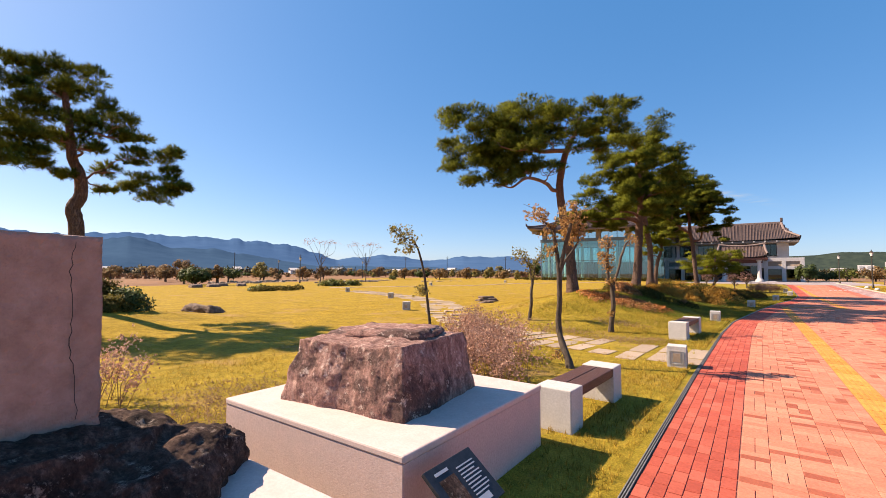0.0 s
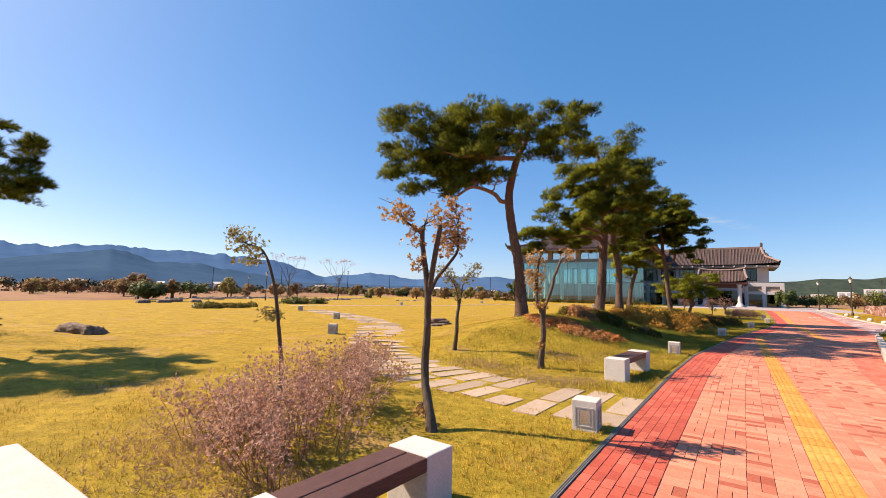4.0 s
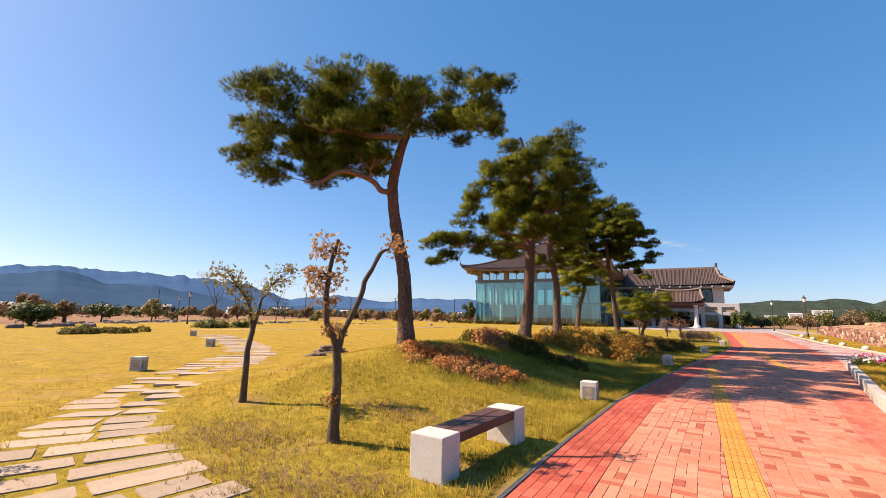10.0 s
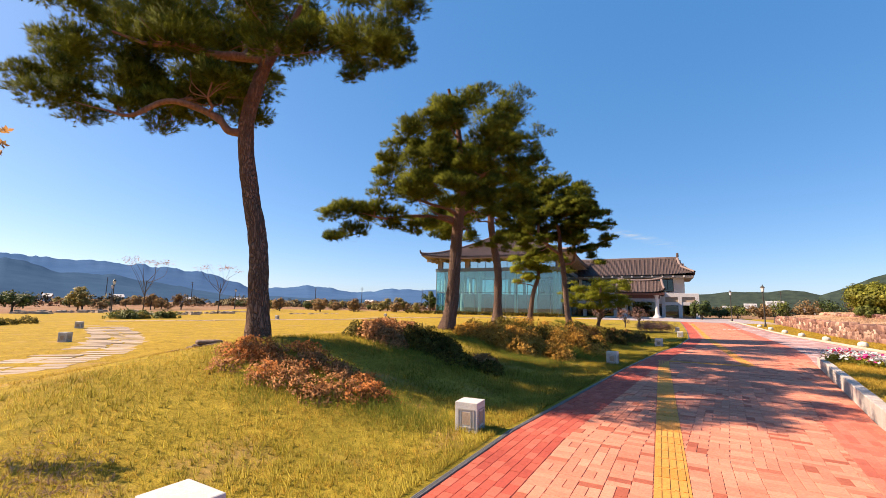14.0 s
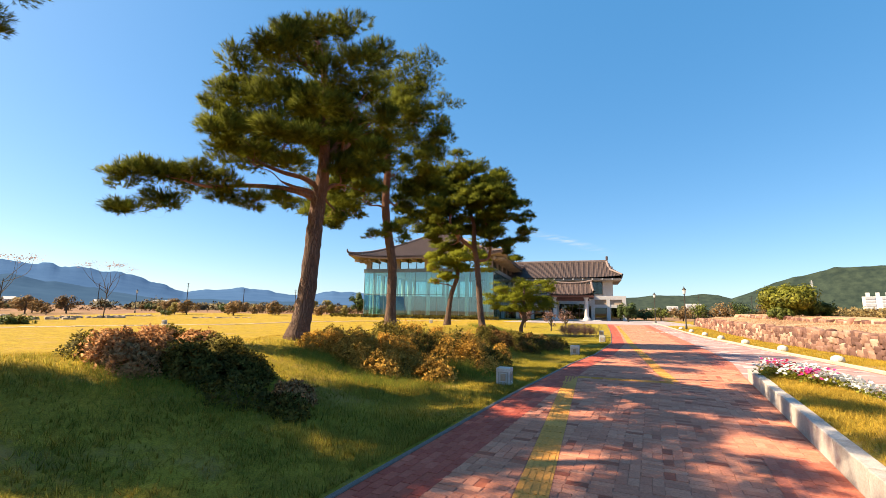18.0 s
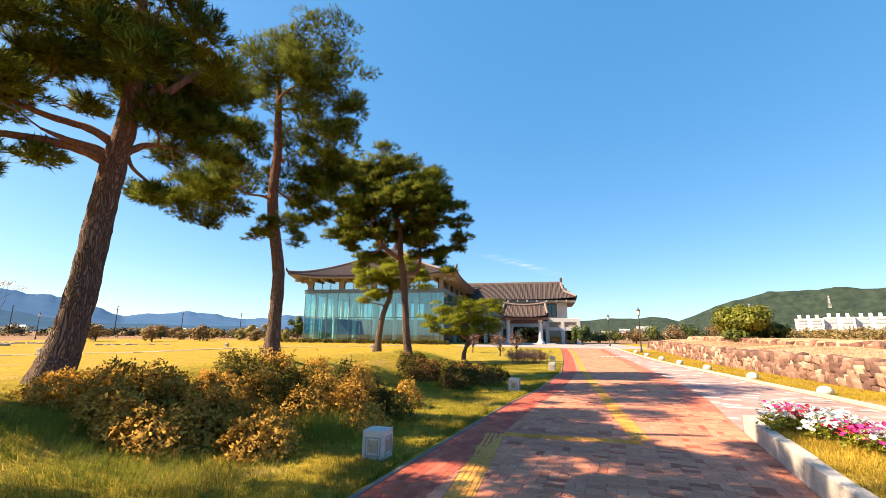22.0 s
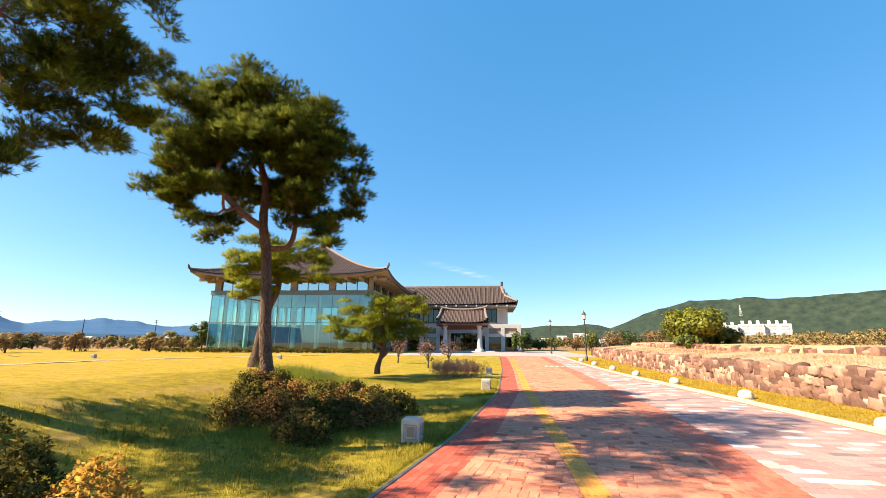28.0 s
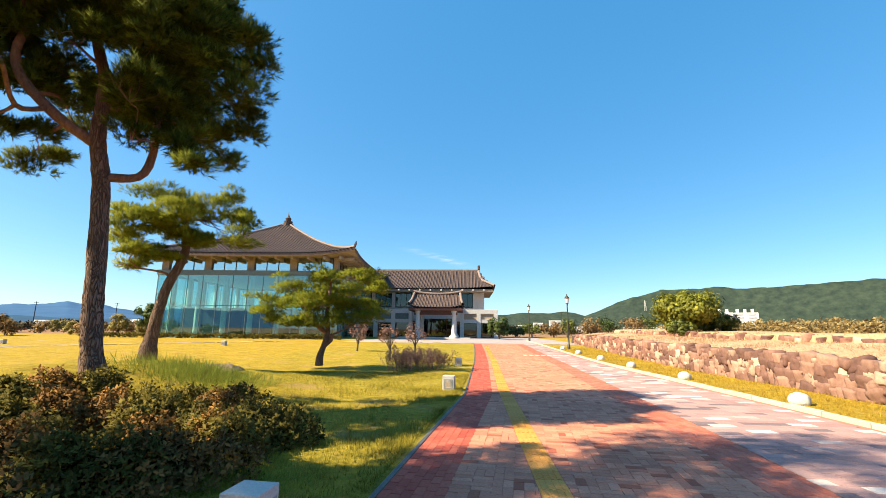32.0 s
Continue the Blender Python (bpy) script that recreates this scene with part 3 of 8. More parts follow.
def foliage_mesh(name, template, places, axes, sizes, out, mix=0.35):
    """Scattered leaves whose normals lean to the way that each clump swells."""
    v, f = scatter(template, places, axes, sizes)
    k = len(template[0])
    face = np.cross(v[f[:, 1]] - v[f[:, 0]], v[f[:, 2]] - v[f[:, 0]])
    out = np.repeat(out / (np.linalg.norm(out, axis=1, keepdims=True) + 1e-9), k, axis=0)
    turned = (face * out[f[:, 0]]).sum(1) < 0
    f[turned] = f[turned][:, ::-1]
    tip = v - np.repeat(places, k, axis=0)
    tip /= np.linalg.norm(tip, axis=1, keepdims=True) + 1e-6
    n = out + mix * tip
    n /= np.linalg.norm(n, axis=1, keepdims=True) + 1e-9
    me = mesh_of(name, v, f, True)
    me.normals_split_custom_set_from_vertices(n.astype(np.float32))
    return me


def brush_template(needles=9, width=0.078, seed=1):
    """A shoot of pine needles that stand out all round it."""
    r = np.random.default_rng(seed)
    vs, fs = [], []
    for i in range(needles):
        w = 2.4 * i + r.uniform(-0.3, 0.3)
        foot = np.array([0, 0, 0.55 * i / needles])
        lean = r.uniform(0.55, 1.25) * (1.15 - 0.6 * i / needles)
        d = np.array([math.cos(w) * lean, math.sin(w) * lean, 0.8])
        d *= r.uniform(0.5, 0.68) / np.linalg.norm(d)
        side = np.array([-math.sin(w), math.cos(w), 0]) * width
        n = len(vs)
        vs += [foot - side * 0.6, foot + side * 0.6, foot + d]
        fs.append((n, n + 1, n + 2))
    return np.array(vs), np.array(fs)


def needle_template(blades=8, length=1.0, width=0.058, spread=0.75, seed=1):
    """A tuft of thin blades that open upwards."""
    r = np.random.default_rng(seed)
    vs, fs = [], []
    for i in range(blades):
        w, s = 2 * math.pi * i / blades + r.uniform(-0.3, 0.3), spread * r.uniform(0.45, 1.1)
        d = np.array([math.cos(w) * s, math.sin(w) * s, 1.0])
        d *= length * r.uniform(0.75, 1.1) / np.linalg.norm(d)
        side = np.array([-math.sin(w), math.cos(w), 0]) * width
        n = len(vs)
        vs += [-side * 0.6, side * 0.6, d]
        fs.append((n, n + 1, n + 2))
    return np.array(vs), np.array(fs)


def leaf_template(leaves=5, size=1.0, seed=2):
    """A sprig of small pointed leaves, each folded along its rib."""
    r = np.random.default_rng(seed)
    vs, fs = [], []
    for i in range(leaves):
        w = 2 * math.pi * i / leaves + r.uniform(-0.5, 0.5)
        tilt = r.uniform(0.1, 0.9)
        d = np.array([math.cos(w) * math.cos(tilt), math.sin(w) * math.cos(tilt), math.sin(tilt)]) * size * r.uniform(0.7, 1.1)
        side = np.array([-math.sin(w), math.cos(w), r.uniform(-0.3, 0.3)]) * size * 0.26
        o = np.array([0, 0, r.uniform(-0.3, 0.3) * size])
        n = len(vs)
        vs += [o, o + d * 0.5 + side, o + d, o + d * 0.5 - side]
        fs += [(n, n + 1, n + 2), (n, n + 2, n + 3)]
    return np.array(vs), np.array(fs)


BRUSH = brush_template()
SPRIG = leaf_template()
SMALL_SPRIG = leaf_template(3, 1.12, 4)
TUFT = needle_template(4, 1.0, 0.07, 0.6, 5)


def smooth01(x, a, b):
    t = np.clip((x - a) / (b - a), 0, 1)
    return t * t * (3 - 2 * t)


# ---------- the lie of the land ----------
EDGE_Y = [-30, 8, 14, 17.5, 20.6, 24.6, 30.7, 34, 41, 52, 60, 78]
EDGE_X = [-0.78, -0.78, -0.72, -0.58, -0.22, 0.24, 1.12, 1.78, 2.62, 3.02, 3.15, 3.25]
RIGHT_Y = [-30, 12, 17, 20.5, 24.5, 28.9, 33, 37, 51, 78]
RIGHT_X = [3.2, 3.2, 3.42, 3.85, 4.55, 5.3, 6.05, 6.45, 7.3, 7.7]


def left_edge(y):
    return np.interp(y, EDGE_Y, EDGE_X)


def right_edge(y):
    return np.interp(y, RIGHT_Y, RIGHT_X)


def rise(x, y):
    """Height of the ground: flat, with a planted bank along the path and a slow climb to the forecourt."""
    x, y = np.asarray(x, float), np.asarray(y, float)
    far = 0.42 * smooth01(y, 48, 78)
    cx = -5.7 + 0.8 * smooth01(y, 32, 40)
    d = np.where(x > cx, (x - cx) / 2.9, (x - cx) / 3.2)
    bank = 0.84 * np.exp(-d * d * 1.15) * smooth01(y, 11.5, 18.5) * (1 - smooth01(y, 38, 47))
    bank = bank * (1 - smooth01(x, left_edge(y) - 2.2, left_edge(y) - 0.35))
    bankA = 0.50 * np.exp(-(((x + 16.4) / 3.0) ** 2 + ((y - 4.0) / 3.0) ** 2))
    off = smooth01(np.hypot(np.maximum(left_edge(y) - 0.4 - x, 0) + np.maximum(x - 9.6, 0), 0), 0, 1.5)
    lumps = 0.02 * np.sin(x * 1.7 + 0.6 * y) * np.sin(y * 1.3 - 0.4 * x) * off
    return far + bank + bankA + lumps


def build_ground():
    xs = np.concatenate([[-4000, -2500, -1500, -900, -500, -300, -200, -140], np.arange(-100, -24, 2.0), np.arange(-24, -8, 0.5), np.arange(-8, 0, 0.25), np.arange(0, 14, 0.5), np.arange(14, 60, 3.0), [60, 90, 140, 200, 300, 500, 900, 1500, 2500, 4000]])
    ys = np.concatenate([[-4000, -2000, -900, -400, -200, -100, -60], np.arange(-40, 0, 2.0), np.arange(0, 50, 0.4), np.arange(50, 110, 1.5), [110, 120, 140, 180, 250, 400, 700, 1200, 2000, 4000]])
    X, Y = np.meshgrid(xs, ys)
    Z = rise(X, Y)
    inside = (X > left_edge(Y) + 0.12) & (X < 9.2) & (Y > -25) & (Y < 85)
    Z = np.where(inside, Z - 0.05, Z)
    n, m = len(xs), len(ys)
    i = np.arange(n * m).reshape(m, n)
    f = np.stack([i[:-1, :-1], i[:-1, 1:], i[1:, 1:], i[1:, :-1]], -1).reshape(-1, 4)
    ob = put("ground", mesh_of("ground", np.stack([X, Y, Z], -1).reshape(-1, 3), f, True), M_LAWN)
    tagged(ob, "wide golden autumn lawn with greener grass on a low bank", "lawn", kind="structure")


build_ground()


def ribbon(name, ya, yb, fx0, fx1, z, mat, step=0.5, cols=1, depth=0.0):
    ys = np.arange(ya, yb + step * 0.5, step)
    vs, fs = [], []
    for y in ys:
        a, b = fx0(y), fx1(y)
        for k in range(cols + 1):
            x = a + (b - a) * k / cols
            vs.append((x, y, z + float(rise(3.0, y))))
    for i in range(len(ys) - 1):
        for k in range(cols):
            a = i * (cols + 1) + k
            fs.append((a, a + 1, a + cols + 2, a + cols + 1))
    return put(name, mesh_of(name, vs, fs), mat)


# ---------- paths: bedding ----------
path_bed = ribbon("pavement", -22, 70, lambda y: float(left_edge(y)), lambda y: float(right_edge(y)), 0.002, M_MORTAR)
tagged(path_bed, "red and salmon brick footpath with a yellow tactile strip", "footpath", kind="structure")
ROAD_Y, ROAD_X = [-22, 20, 33, 41, 50, 60, 70], [9.5, 9.5, 9.45, 9.3, 9.1, 9.0, 8.9]


def road_right(y):
    return np.interp(y, ROAD_Y, ROAD_X)


def road_left(y):
    return right_edge(y) if y > 28.95 else 6.7


road = ribbon("road", -22, 70, lambda y: float(road_left(y)), lambda y: float(road_right(y)), -0.004, M_MORTAR)
tagged(road, "pale paved service road with pink, white and dark pavers", "road", kind="structure")
forecourt = ribbon("forecourt", 70.03, 99, lambda y: -9.0 + (y - 70) * 0.2, lambda y: 13.0, 0.012, M_ASPHALT)
tagged(forecourt, "grey paved forecourt in front of the entrance", "forecourt", kind="structure")


# ---------- the drain along the path ----------
def build_drain():
    drain = thing("drain_channel", "long narrow steel drain grate between lawn and path", "drain", kind="structure")
    ys = np.arange(-6, 70, 0.5)
    for nm, a, b, z, mat in (("channel", -0.052, 0.0, -0.012, M_DRAINPIT),):
        vs, fs = [], []
        for y in ys:
            e = float(left_edge(y))
            g = float(rise(3.0, y))
            vs += [(e + a, y, g + 0.004), (e + b, y, g + 0.004)]
        for i in range(len(ys) - 1):
            fs.append((2 * i, 2 * i + 1, 2 * i + 3, 2 * i + 2))
        put(nm, mesh_of(nm, vs, fs), mat, drain)
    rails = []
    for k in range(3):
        o = -0.046 + 0.019 * k
        vs, fs = [], []
        for y in ys:
            e, g = float(left_edge(y)) + o, float(rise(3.0, y))
            vs += [(e - 0.004, y, g + 0.004), (e - 0.004, y, g + 0.022), (e + 0.004, y, g + 0.022), (e + 0.004, y, g + 0.004)]
        for i in range(len(ys) - 1):
            for j in range(3):
                fs.append((4 * i + j, 4 * i + j + 1, 4 * i + j + 5, 4 * i + j + 4))
        put("grate_bar", mesh_of("grate_bar", vs, fs), M_DRAIN, drain)
    return drain


drain = build_drain()


# ---------- trees ----------
def snap(limb, run):
    """The limb with its first point moved into the trunk."""
    j = int(np.argmin(np.linalg.norm(run[:, :3] - np.array(limb[0][:3]), axis=1)))
    return [(*run[j, :3], min(limb[0][3], 0.8 * run[j, 3]))] + list(limb[1:])


def pine(name, label, trunk, pads, leaf_mat, density=1.0, seed=1, flat=0.6, bark=M_BARK, tuft=0.22, limb=0.045, fill=0.4, heavy=(), lump=1.0):
    """A pine: a bent tapered trunk, a limb to every pad, and pads of needle tufts."""
    r = np.random.default_rng(seed)
    base = np.array(trunk[0][:3])
    base[2] -= 0.25
    tree = thing(name, label, "tree", tuple(base), group="pines along the path")
    tr = np.array(trunk, float)
    run = bend(tr, 7)
    foot = run[0].copy()
    foot[2] -= 0.3
    foot[3] *= 1.45
    run[1:4, 3] *= np.array([1.16, 1.08, 1.03])
    run = np.vstack([foot, run])
    run[1, 3] *= 1.28
    v, f = tube(run, 14, 0.07, seed)
    put("trunk", mesh_of("trunk", v - base, f, True), bark, tree)
    heavy = [snap(s, run) for s in heavy]
    for s in heavy:
        v, f = tube(bend(s, 5), 9, 0.08, seed)
        put("limb", mesh_of("limb", v - base, f, True), M_REDBARK, tree)
    places, axes, sizes, outs = [], [], [], []
    h0, h1 = tr[0, 2], tr[-1, 2]
    cand = np.vstack([run[run[:, 2] > h0 + 0.45 * (h1 - h0)]] + [bend(s, 5)[4:] for s in heavy])
    clumps = [(np.array(p[:3]), p[3], True) for p in pads]
    for i, p in enumerate(pads):
        for q in pads[i + 1:]:
            gap = math.dist(p[:3], q[:3])
            if 0.7 * (p[3] + q[3]) < gap < 1.75 * (p[3] + q[3]) and r.uniform() < fill:
                w = r.uniform(0.4, 0.6)
                clumps.append((np.array(p[:3]) * w + np.array(q[:3]) * (1 - w) + r.normal(size=3) * 0.1, 0.38 * (p[3] + q[3]), False))
    nodes = cand.copy()
    axis = run[np.argmin(np.abs(run[:, 2] - (h0 + 0.6 * (h1 - h0))))]
    clumps.sort(key=lambda k: np.linalg.norm(k[0] - axis[:3]))
    for i, (c, rad, main) in enumerate(clumps):
        if main:
            gap = np.linalg.norm(nodes[:, :3] - c, axis=1) + 0.8 * np.maximum(nodes[:, 2] - c[2] + 0.1, 0)
            s = nodes[int(np.argmin(gap))]
            dk = float(np.linalg.norm(s[:3] - c))
            mid1 = s[:3] * 0.62 + c * 0.38 + r.normal(size=3) * 0.10 * dk
            mid2 = s[:3] * 0.28 + c * 0.72 + r.normal(size=3) * 0.09 * dk
            r0 = min(s[3] * 0.72, limb * 0.45 + 0.022 * dk)
            line = bend([(*s[:3], r0), (*mid1, r0 * 0.8), (*mid2, r0 * 0.6), (*(c + (0, 0, -0.1 * rad)), r0 * 0.4)], 4)
            nodes = np.vstack([nodes, line[4:]])
            twigs = [tube(line, 6, 0.08, i)]
            for _ in range(5):
                d = r.normal(size=3) * (1, 1, 0.25)
                e = c + d / np.linalg.norm(d) * rad * 0.75
                twigs.append(tube(bend([(*mid2, r0 * 0.4), (*((mid2 + e) / 2 + r.normal(size=3) * 0.08), r0 * 0.28), (*e, r0 * 0.1)], 3), 4, 0, i))
            v, f = join(twigs)
            put("limb", mesh_of("limb", v - base, f, True), M_REDBARK, tree)
        # a pad is some lumps of tufts, fuller above than below
        for _ in range(7):
            d = r.normal(size=3)
            d /= np.linalg.norm(d)
            lc = c + d * rad * np.array([0.66, 0.66, 0.40]) * r.uniform(0.45, 1.1)
            lr = rad * r.uniform(0.30, 0.52) * lump
            n = int(density * 215 * max(lr, 0.2) ** 1.6) + 14
            u = r.normal(size=(n, 3))
            u /= np.linalg.norm(u, axis=1, keepdims=True)
            u[:, 2] = np.where(u[:, 2] < -0.3, -u[:, 2] * 0.5, u[:, 2])
            places.append(lc + u * (r.uniform(0.25, 1.0, (n, 1)) ** 0.5) * lr * np.array([1, 1, flat]))
            axes.append(u * np.array([0.9, 0.9, 0.5]) + d * 0.4 + np.array([0, 0, 0.55]) + r.normal(size=(n, 3)) * 0.3)
            outs.append(u + 0.4 * d + np.array([0, 0, 0.15]))
            sizes.append(r.uniform(0.7, 1.3, n) * tuft * 0.95)
    crown = foliage_mesh("crown", BRUSH, np.vstack(places) - base, np.vstack(axes), np.concatenate(sizes), np.vstack(outs))
    put("crown", crown, leaf_mat, tree)
    return tree



# stems as (x, y, z, radius), pads of foliage as (x, y, z, spread)
PINE_B_TRUNK = [(-6.37, 18.48, 0.63, 0.25), (-6.41, 18.44, 1.84, 0.21), (-6.48, 18.38, 2.88, 0.19), (-6.62, 18.24, 3.83, 0.175), (-6.73, 18.12, 4.78, 0.165), (-6.76, 18.1, 5.55, 0.155), (-6.64, 18.22, 6.44, 0.14), (-6.5, 18.35, 7.06, 0.12), (-6.3, 18.55, 7.61, 0.09), (-6.09, 18.76, 8.47, 0.05)]
PINE_B_PADS = [(-9.5, 15.0, 7.72, 0.7), (-11.26, 16.47, 8.77, 0.83), (-10.77, 15.9, 7.49, 0.71), (-9.61, 14.91, 5.98, 0.62), (-11.39, 16.37, 6.74, 0.73), (-10.12, 16.42, 5.94, 0.74), (-8.59, 15.01, 5.33, 0.63), (-8.99, 15.4, 6.75, 0.81), (-10.66, 16.94, 7.64, 0.95), (-9.86, 16.62, 8.6, 0.93), (-8.19, 16.02, 7.19, 0.86), (-9.73, 17.68, 8.15, 1.01), (-9.33, 17.04, 6.6, 0.9), (-7.97, 16.2, 5.47, 0.45), (-9.48, 17.88, 6.14, 0.53), (-8.49, 17.71, 8.95, 0.95), (-7.19, 16.12, 7.92, 0.81), (-7.37, 16.68, 7.08, 0.86), (-8.76, 18.44, 8.02, 1.01), (-8.42, 17.76, 6.46, 0.7)]
PINE_C_TRUNK = [(-5.26, 25.18, 0.77, 0.27), (-5.16, 25.29, 1.57, 0.23), (-5.1, 25.35, 2.51, 0.21), (-5.06, 25.38, 3.48, 0.2), (-5.02, 25.42, 4.36, 0.19), (-4.96, 25.48, 5.15, 0.16), (-4.96, 25.48, 6.09, 0.13), (-4.99, 25.46, 7.18, 0.1), (-5.1, 25.34, 8.27, 0.08), (-5.32, 25.12, 9.31, 0.05)]
PINE_C_PADS = [(-5.88, 23.3, 7.18, 0.61), (-4.8, 24.28, 7.69, 0.68), (-3.22, 24.86, 7.79, 0.59), (-4.82, 23.03, 6.1, 0.58), (-3.22, 23.49, 5.8, 0.48), (-4.87, 21.93, 4.94, 0.47), (-3.74, 22.39, 4.85, 0.48), (-3.76, 24.71, 6.03, 0.6), (-5.22, 22.57, 4.8, 0.4), (-4.12, 23.15, 4.54, 0.42), (-3.15, 25.57, 5.89, 0.56), (-4.84, 25.92, 5.59, 0.56), (-7.65, 23.71, 4.8, 0.71), (-7.67, 23.27, 4.02, 0.56), (-5.78, 24.8, 4.36, 0.35), (-4.12, 23.55, 7.92, 0.69), (-7.98, 22.62, 4.56, 0.6), (-4.71, 23.53, 7.57, 0.64), (-5.45, 23.82, 7.61, 0.68), (-2.91, 23.43, 6.65, 0.54), (-5.02, 22.47, 5.77, 0.46), (-3.58, 22.92, 5.7, 0.52), (-3.18, 24.39, 6.59, 0.59), (-4.99, 22.6, 5.26, 0.56), (-3.5, 22.84, 4.88, 0.44), (-2.82, 24.67, 5.99, 0.57), (-5.24, 23.31, 4.96, 0.53), (-2.59, 23.66, 4.79, 0.48), (-4.25, 26.38, 5.43, 0.55)]
PINE_D_TRUNK = [(-5.51, 31.0, 1.04, 0.21), (-5.5, 31.0, 2.08, 0.18), (-5.5, 31.0, 3.29, 0.17), (-5.67, 30.87, 4.52, 0.16), (-5.78, 30.79, 5.63, 0.15), (-5.76, 30.8, 6.99, 0.13), (-5.82, 30.76, 8.12, 0.11), (-5.87, 30.73, 9.1, 0.08), (-5.99, 30.63, 9.87, 0.05)]
PINE_D_PADS = [(-7.49, 29.8, 9.58, 0.89), (-6.08, 29.7, 9.5, 0.92), (-4.79, 29.79, 9.31, 0.87), (-5.3, 32.56, 10.29, 0.97), (-8.48, 30.73, 9.33, 0.94), (-5.53, 29.33, 8.34, 0.74), (-6.05, 31.79, 9.44, 1.0), (-4.2, 31.62, 8.96, 0.83), (-3.49, 31.11, 8.21, 0.53), (-3.98, 31.31, 7.67, 0.72), (-5.63, 31.98, 8.59, 0.77), (-7.59, 30.92, 8.38, 0.87), (-6.19, 28.66, 6.02, 0.61), (-7.06, 30.28, 6.28, 0.78), (-6.55, 28.39, 5.24, 0.6), (-8.85, 29.36, 5.42, 0.64), (-7.09, 29.13, 4.78, 0.57), (-7.71, 30.87, 5.8, 0.65), (-7.16, 31.68, 6.78, 0.76), (-4.54, 31.74, 7.04, 0.69), (-6.16, 32.5, 6.84, 0.76), (-5.53, 30.22, 4.34, 0.34), (-4.68, 29.92, 4.51, 0.42), (-6.09, 30.96, 10.55, 1.14)]
PINE_E_TRUNK = [(-3.37, 36.91, 0.62, 0.17), (-3.49, 36.84, 1.57, 0.15), (-3.54, 36.82, 2.37, 0.14), (-3.64, 36.76, 3.89, 0.135), (-3.77, 36.69, 4.74, 0.12), (-3.8, 36.67, 5.78, 0.1), (-3.97, 36.57, 6.51, 0.08), (-4.22, 36.43, 7.39, 0.065), (-4.37, 36.34, 8.48, 0.04)]
PINE_E_PADS = [(-6.26, 36.57, 9.36, 0.71), (-4.64, 36.76, 9.93, 0.57), (-3.92, 38.0, 9.6, 0.75), (-5.97, 36.6, 8.41, 0.77), (-2.42, 36.86, 8.05, 0.6), (-3.67, 36.33, 7.78, 0.68), (-1.34, 37.08, 6.82, 0.48), (-1.41, 36.98, 5.99, 0.44), (-5.93, 34.13, 5.97, 0.5), (-5.43, 35.13, 6.71, 0.64), (-6.37, 35.49, 5.45, 0.52), (-4.23, 34.93, 5.21, 0.47), (-2.38, 37.0, 4.81, 0.52), (-3.02, 36.54, 4.68, 0.45), (-4.62, 36.13, 9.1, 0.69), (-3.68, 36.18, 8.66, 0.7), (-5.96, 35.36, 7.9, 0.63), (-4.88, 36.66, 8.39, 0.7), (-2.67, 35.99, 7.06, 0.63), (-2.57, 38.8, 8.49, 0.65), (-1.93, 36.31, 6.61, 0.61), (-2.78, 38.0, 6.3, 0.61)]
PINE_F_TRUNK = [(-7.34, 43.33, 0.81, 0.2), (-7.26, 43.38, 1.68, 0.17), (-7.11, 43.49, 2.77, 0.15), (-6.81, 43.71, 3.83, 0.13), (-6.82, 43.7, 4.7, 0.11), (-6.97, 43.59, 5.66, 0.06)]
PINE_F_PADS = [(-8.15, 42.81, 5.05, 0.86), (-7.65, 43.27, 5.76, 0.96), (-6.1, 42.54, 5.06, 0.96), (-5.91, 44.06, 5.28, 0.94), (-5.4, 45.0, 5.42, 0.68), (-4.88, 43.45, 4.35, 0.78), (-6.56, 44.29, 4.43, 0.86), (-7.8, 43.45, 4.45, 0.96), (-7.22, 41.89, 3.78, 0.69), (-8.25, 43.11, 3.45, 0.57), (-7.22, 43.29, 3.95, 0.74), (-6.21, 44.76, 6.22, 0.79), (-7.98, 42.36, 4.48, 0.74)]
PINE_G_TRUNK = [(-3.09, 46.94, 0.42, 0.11), (-2.85, 47.02, 1.35, 0.1), (-2.92, 47.0, 2.01, 0.09), (-2.84, 47.03, 3.13, 0.06), (-2.88, 47.01, 3.81, 0.04)]
PINE_G_PADS = [(-4.92, 46.79, 2.87, 0.72), (-4.18, 47.11, 3.59, 0.93), (-2.65, 45.98, 3.78, 0.91), (-1.68, 46.4, 3.85, 0.86), (-1.3, 47.97, 3.59, 0.66), (-2.82, 48.11, 3.23, 1.06), (-3.34, 46.27, 2.62, 0.87), (-4.64, 46.3, 2.23, 0.64), (-1.49, 47.71, 2.62, 0.77), (-1.95, 46.92, 2.02, 0.74), (-3.09, 46.62, 1.95, 0.74), (-3.81, 46.25, 1.72, 0.51)]
PINE_A_TRUNK = [(-18.59, 4.66, 0.56, 0.25), (-18.62, 4.55, 3.04, 0.22), (-18.64, 4.44, 3.7, 0.21), (-18.6, 4.62, 4.2, 0.19), (-18.61, 4.57, 4.87, 0.17), (-18.66, 4.36, 5.42, 0.15), (-18.69, 4.26, 6.37, 0.12), (-18.73, 4.1, 7.5, 0.09), (-18.74, 4.07, 8.27, 0.05)]
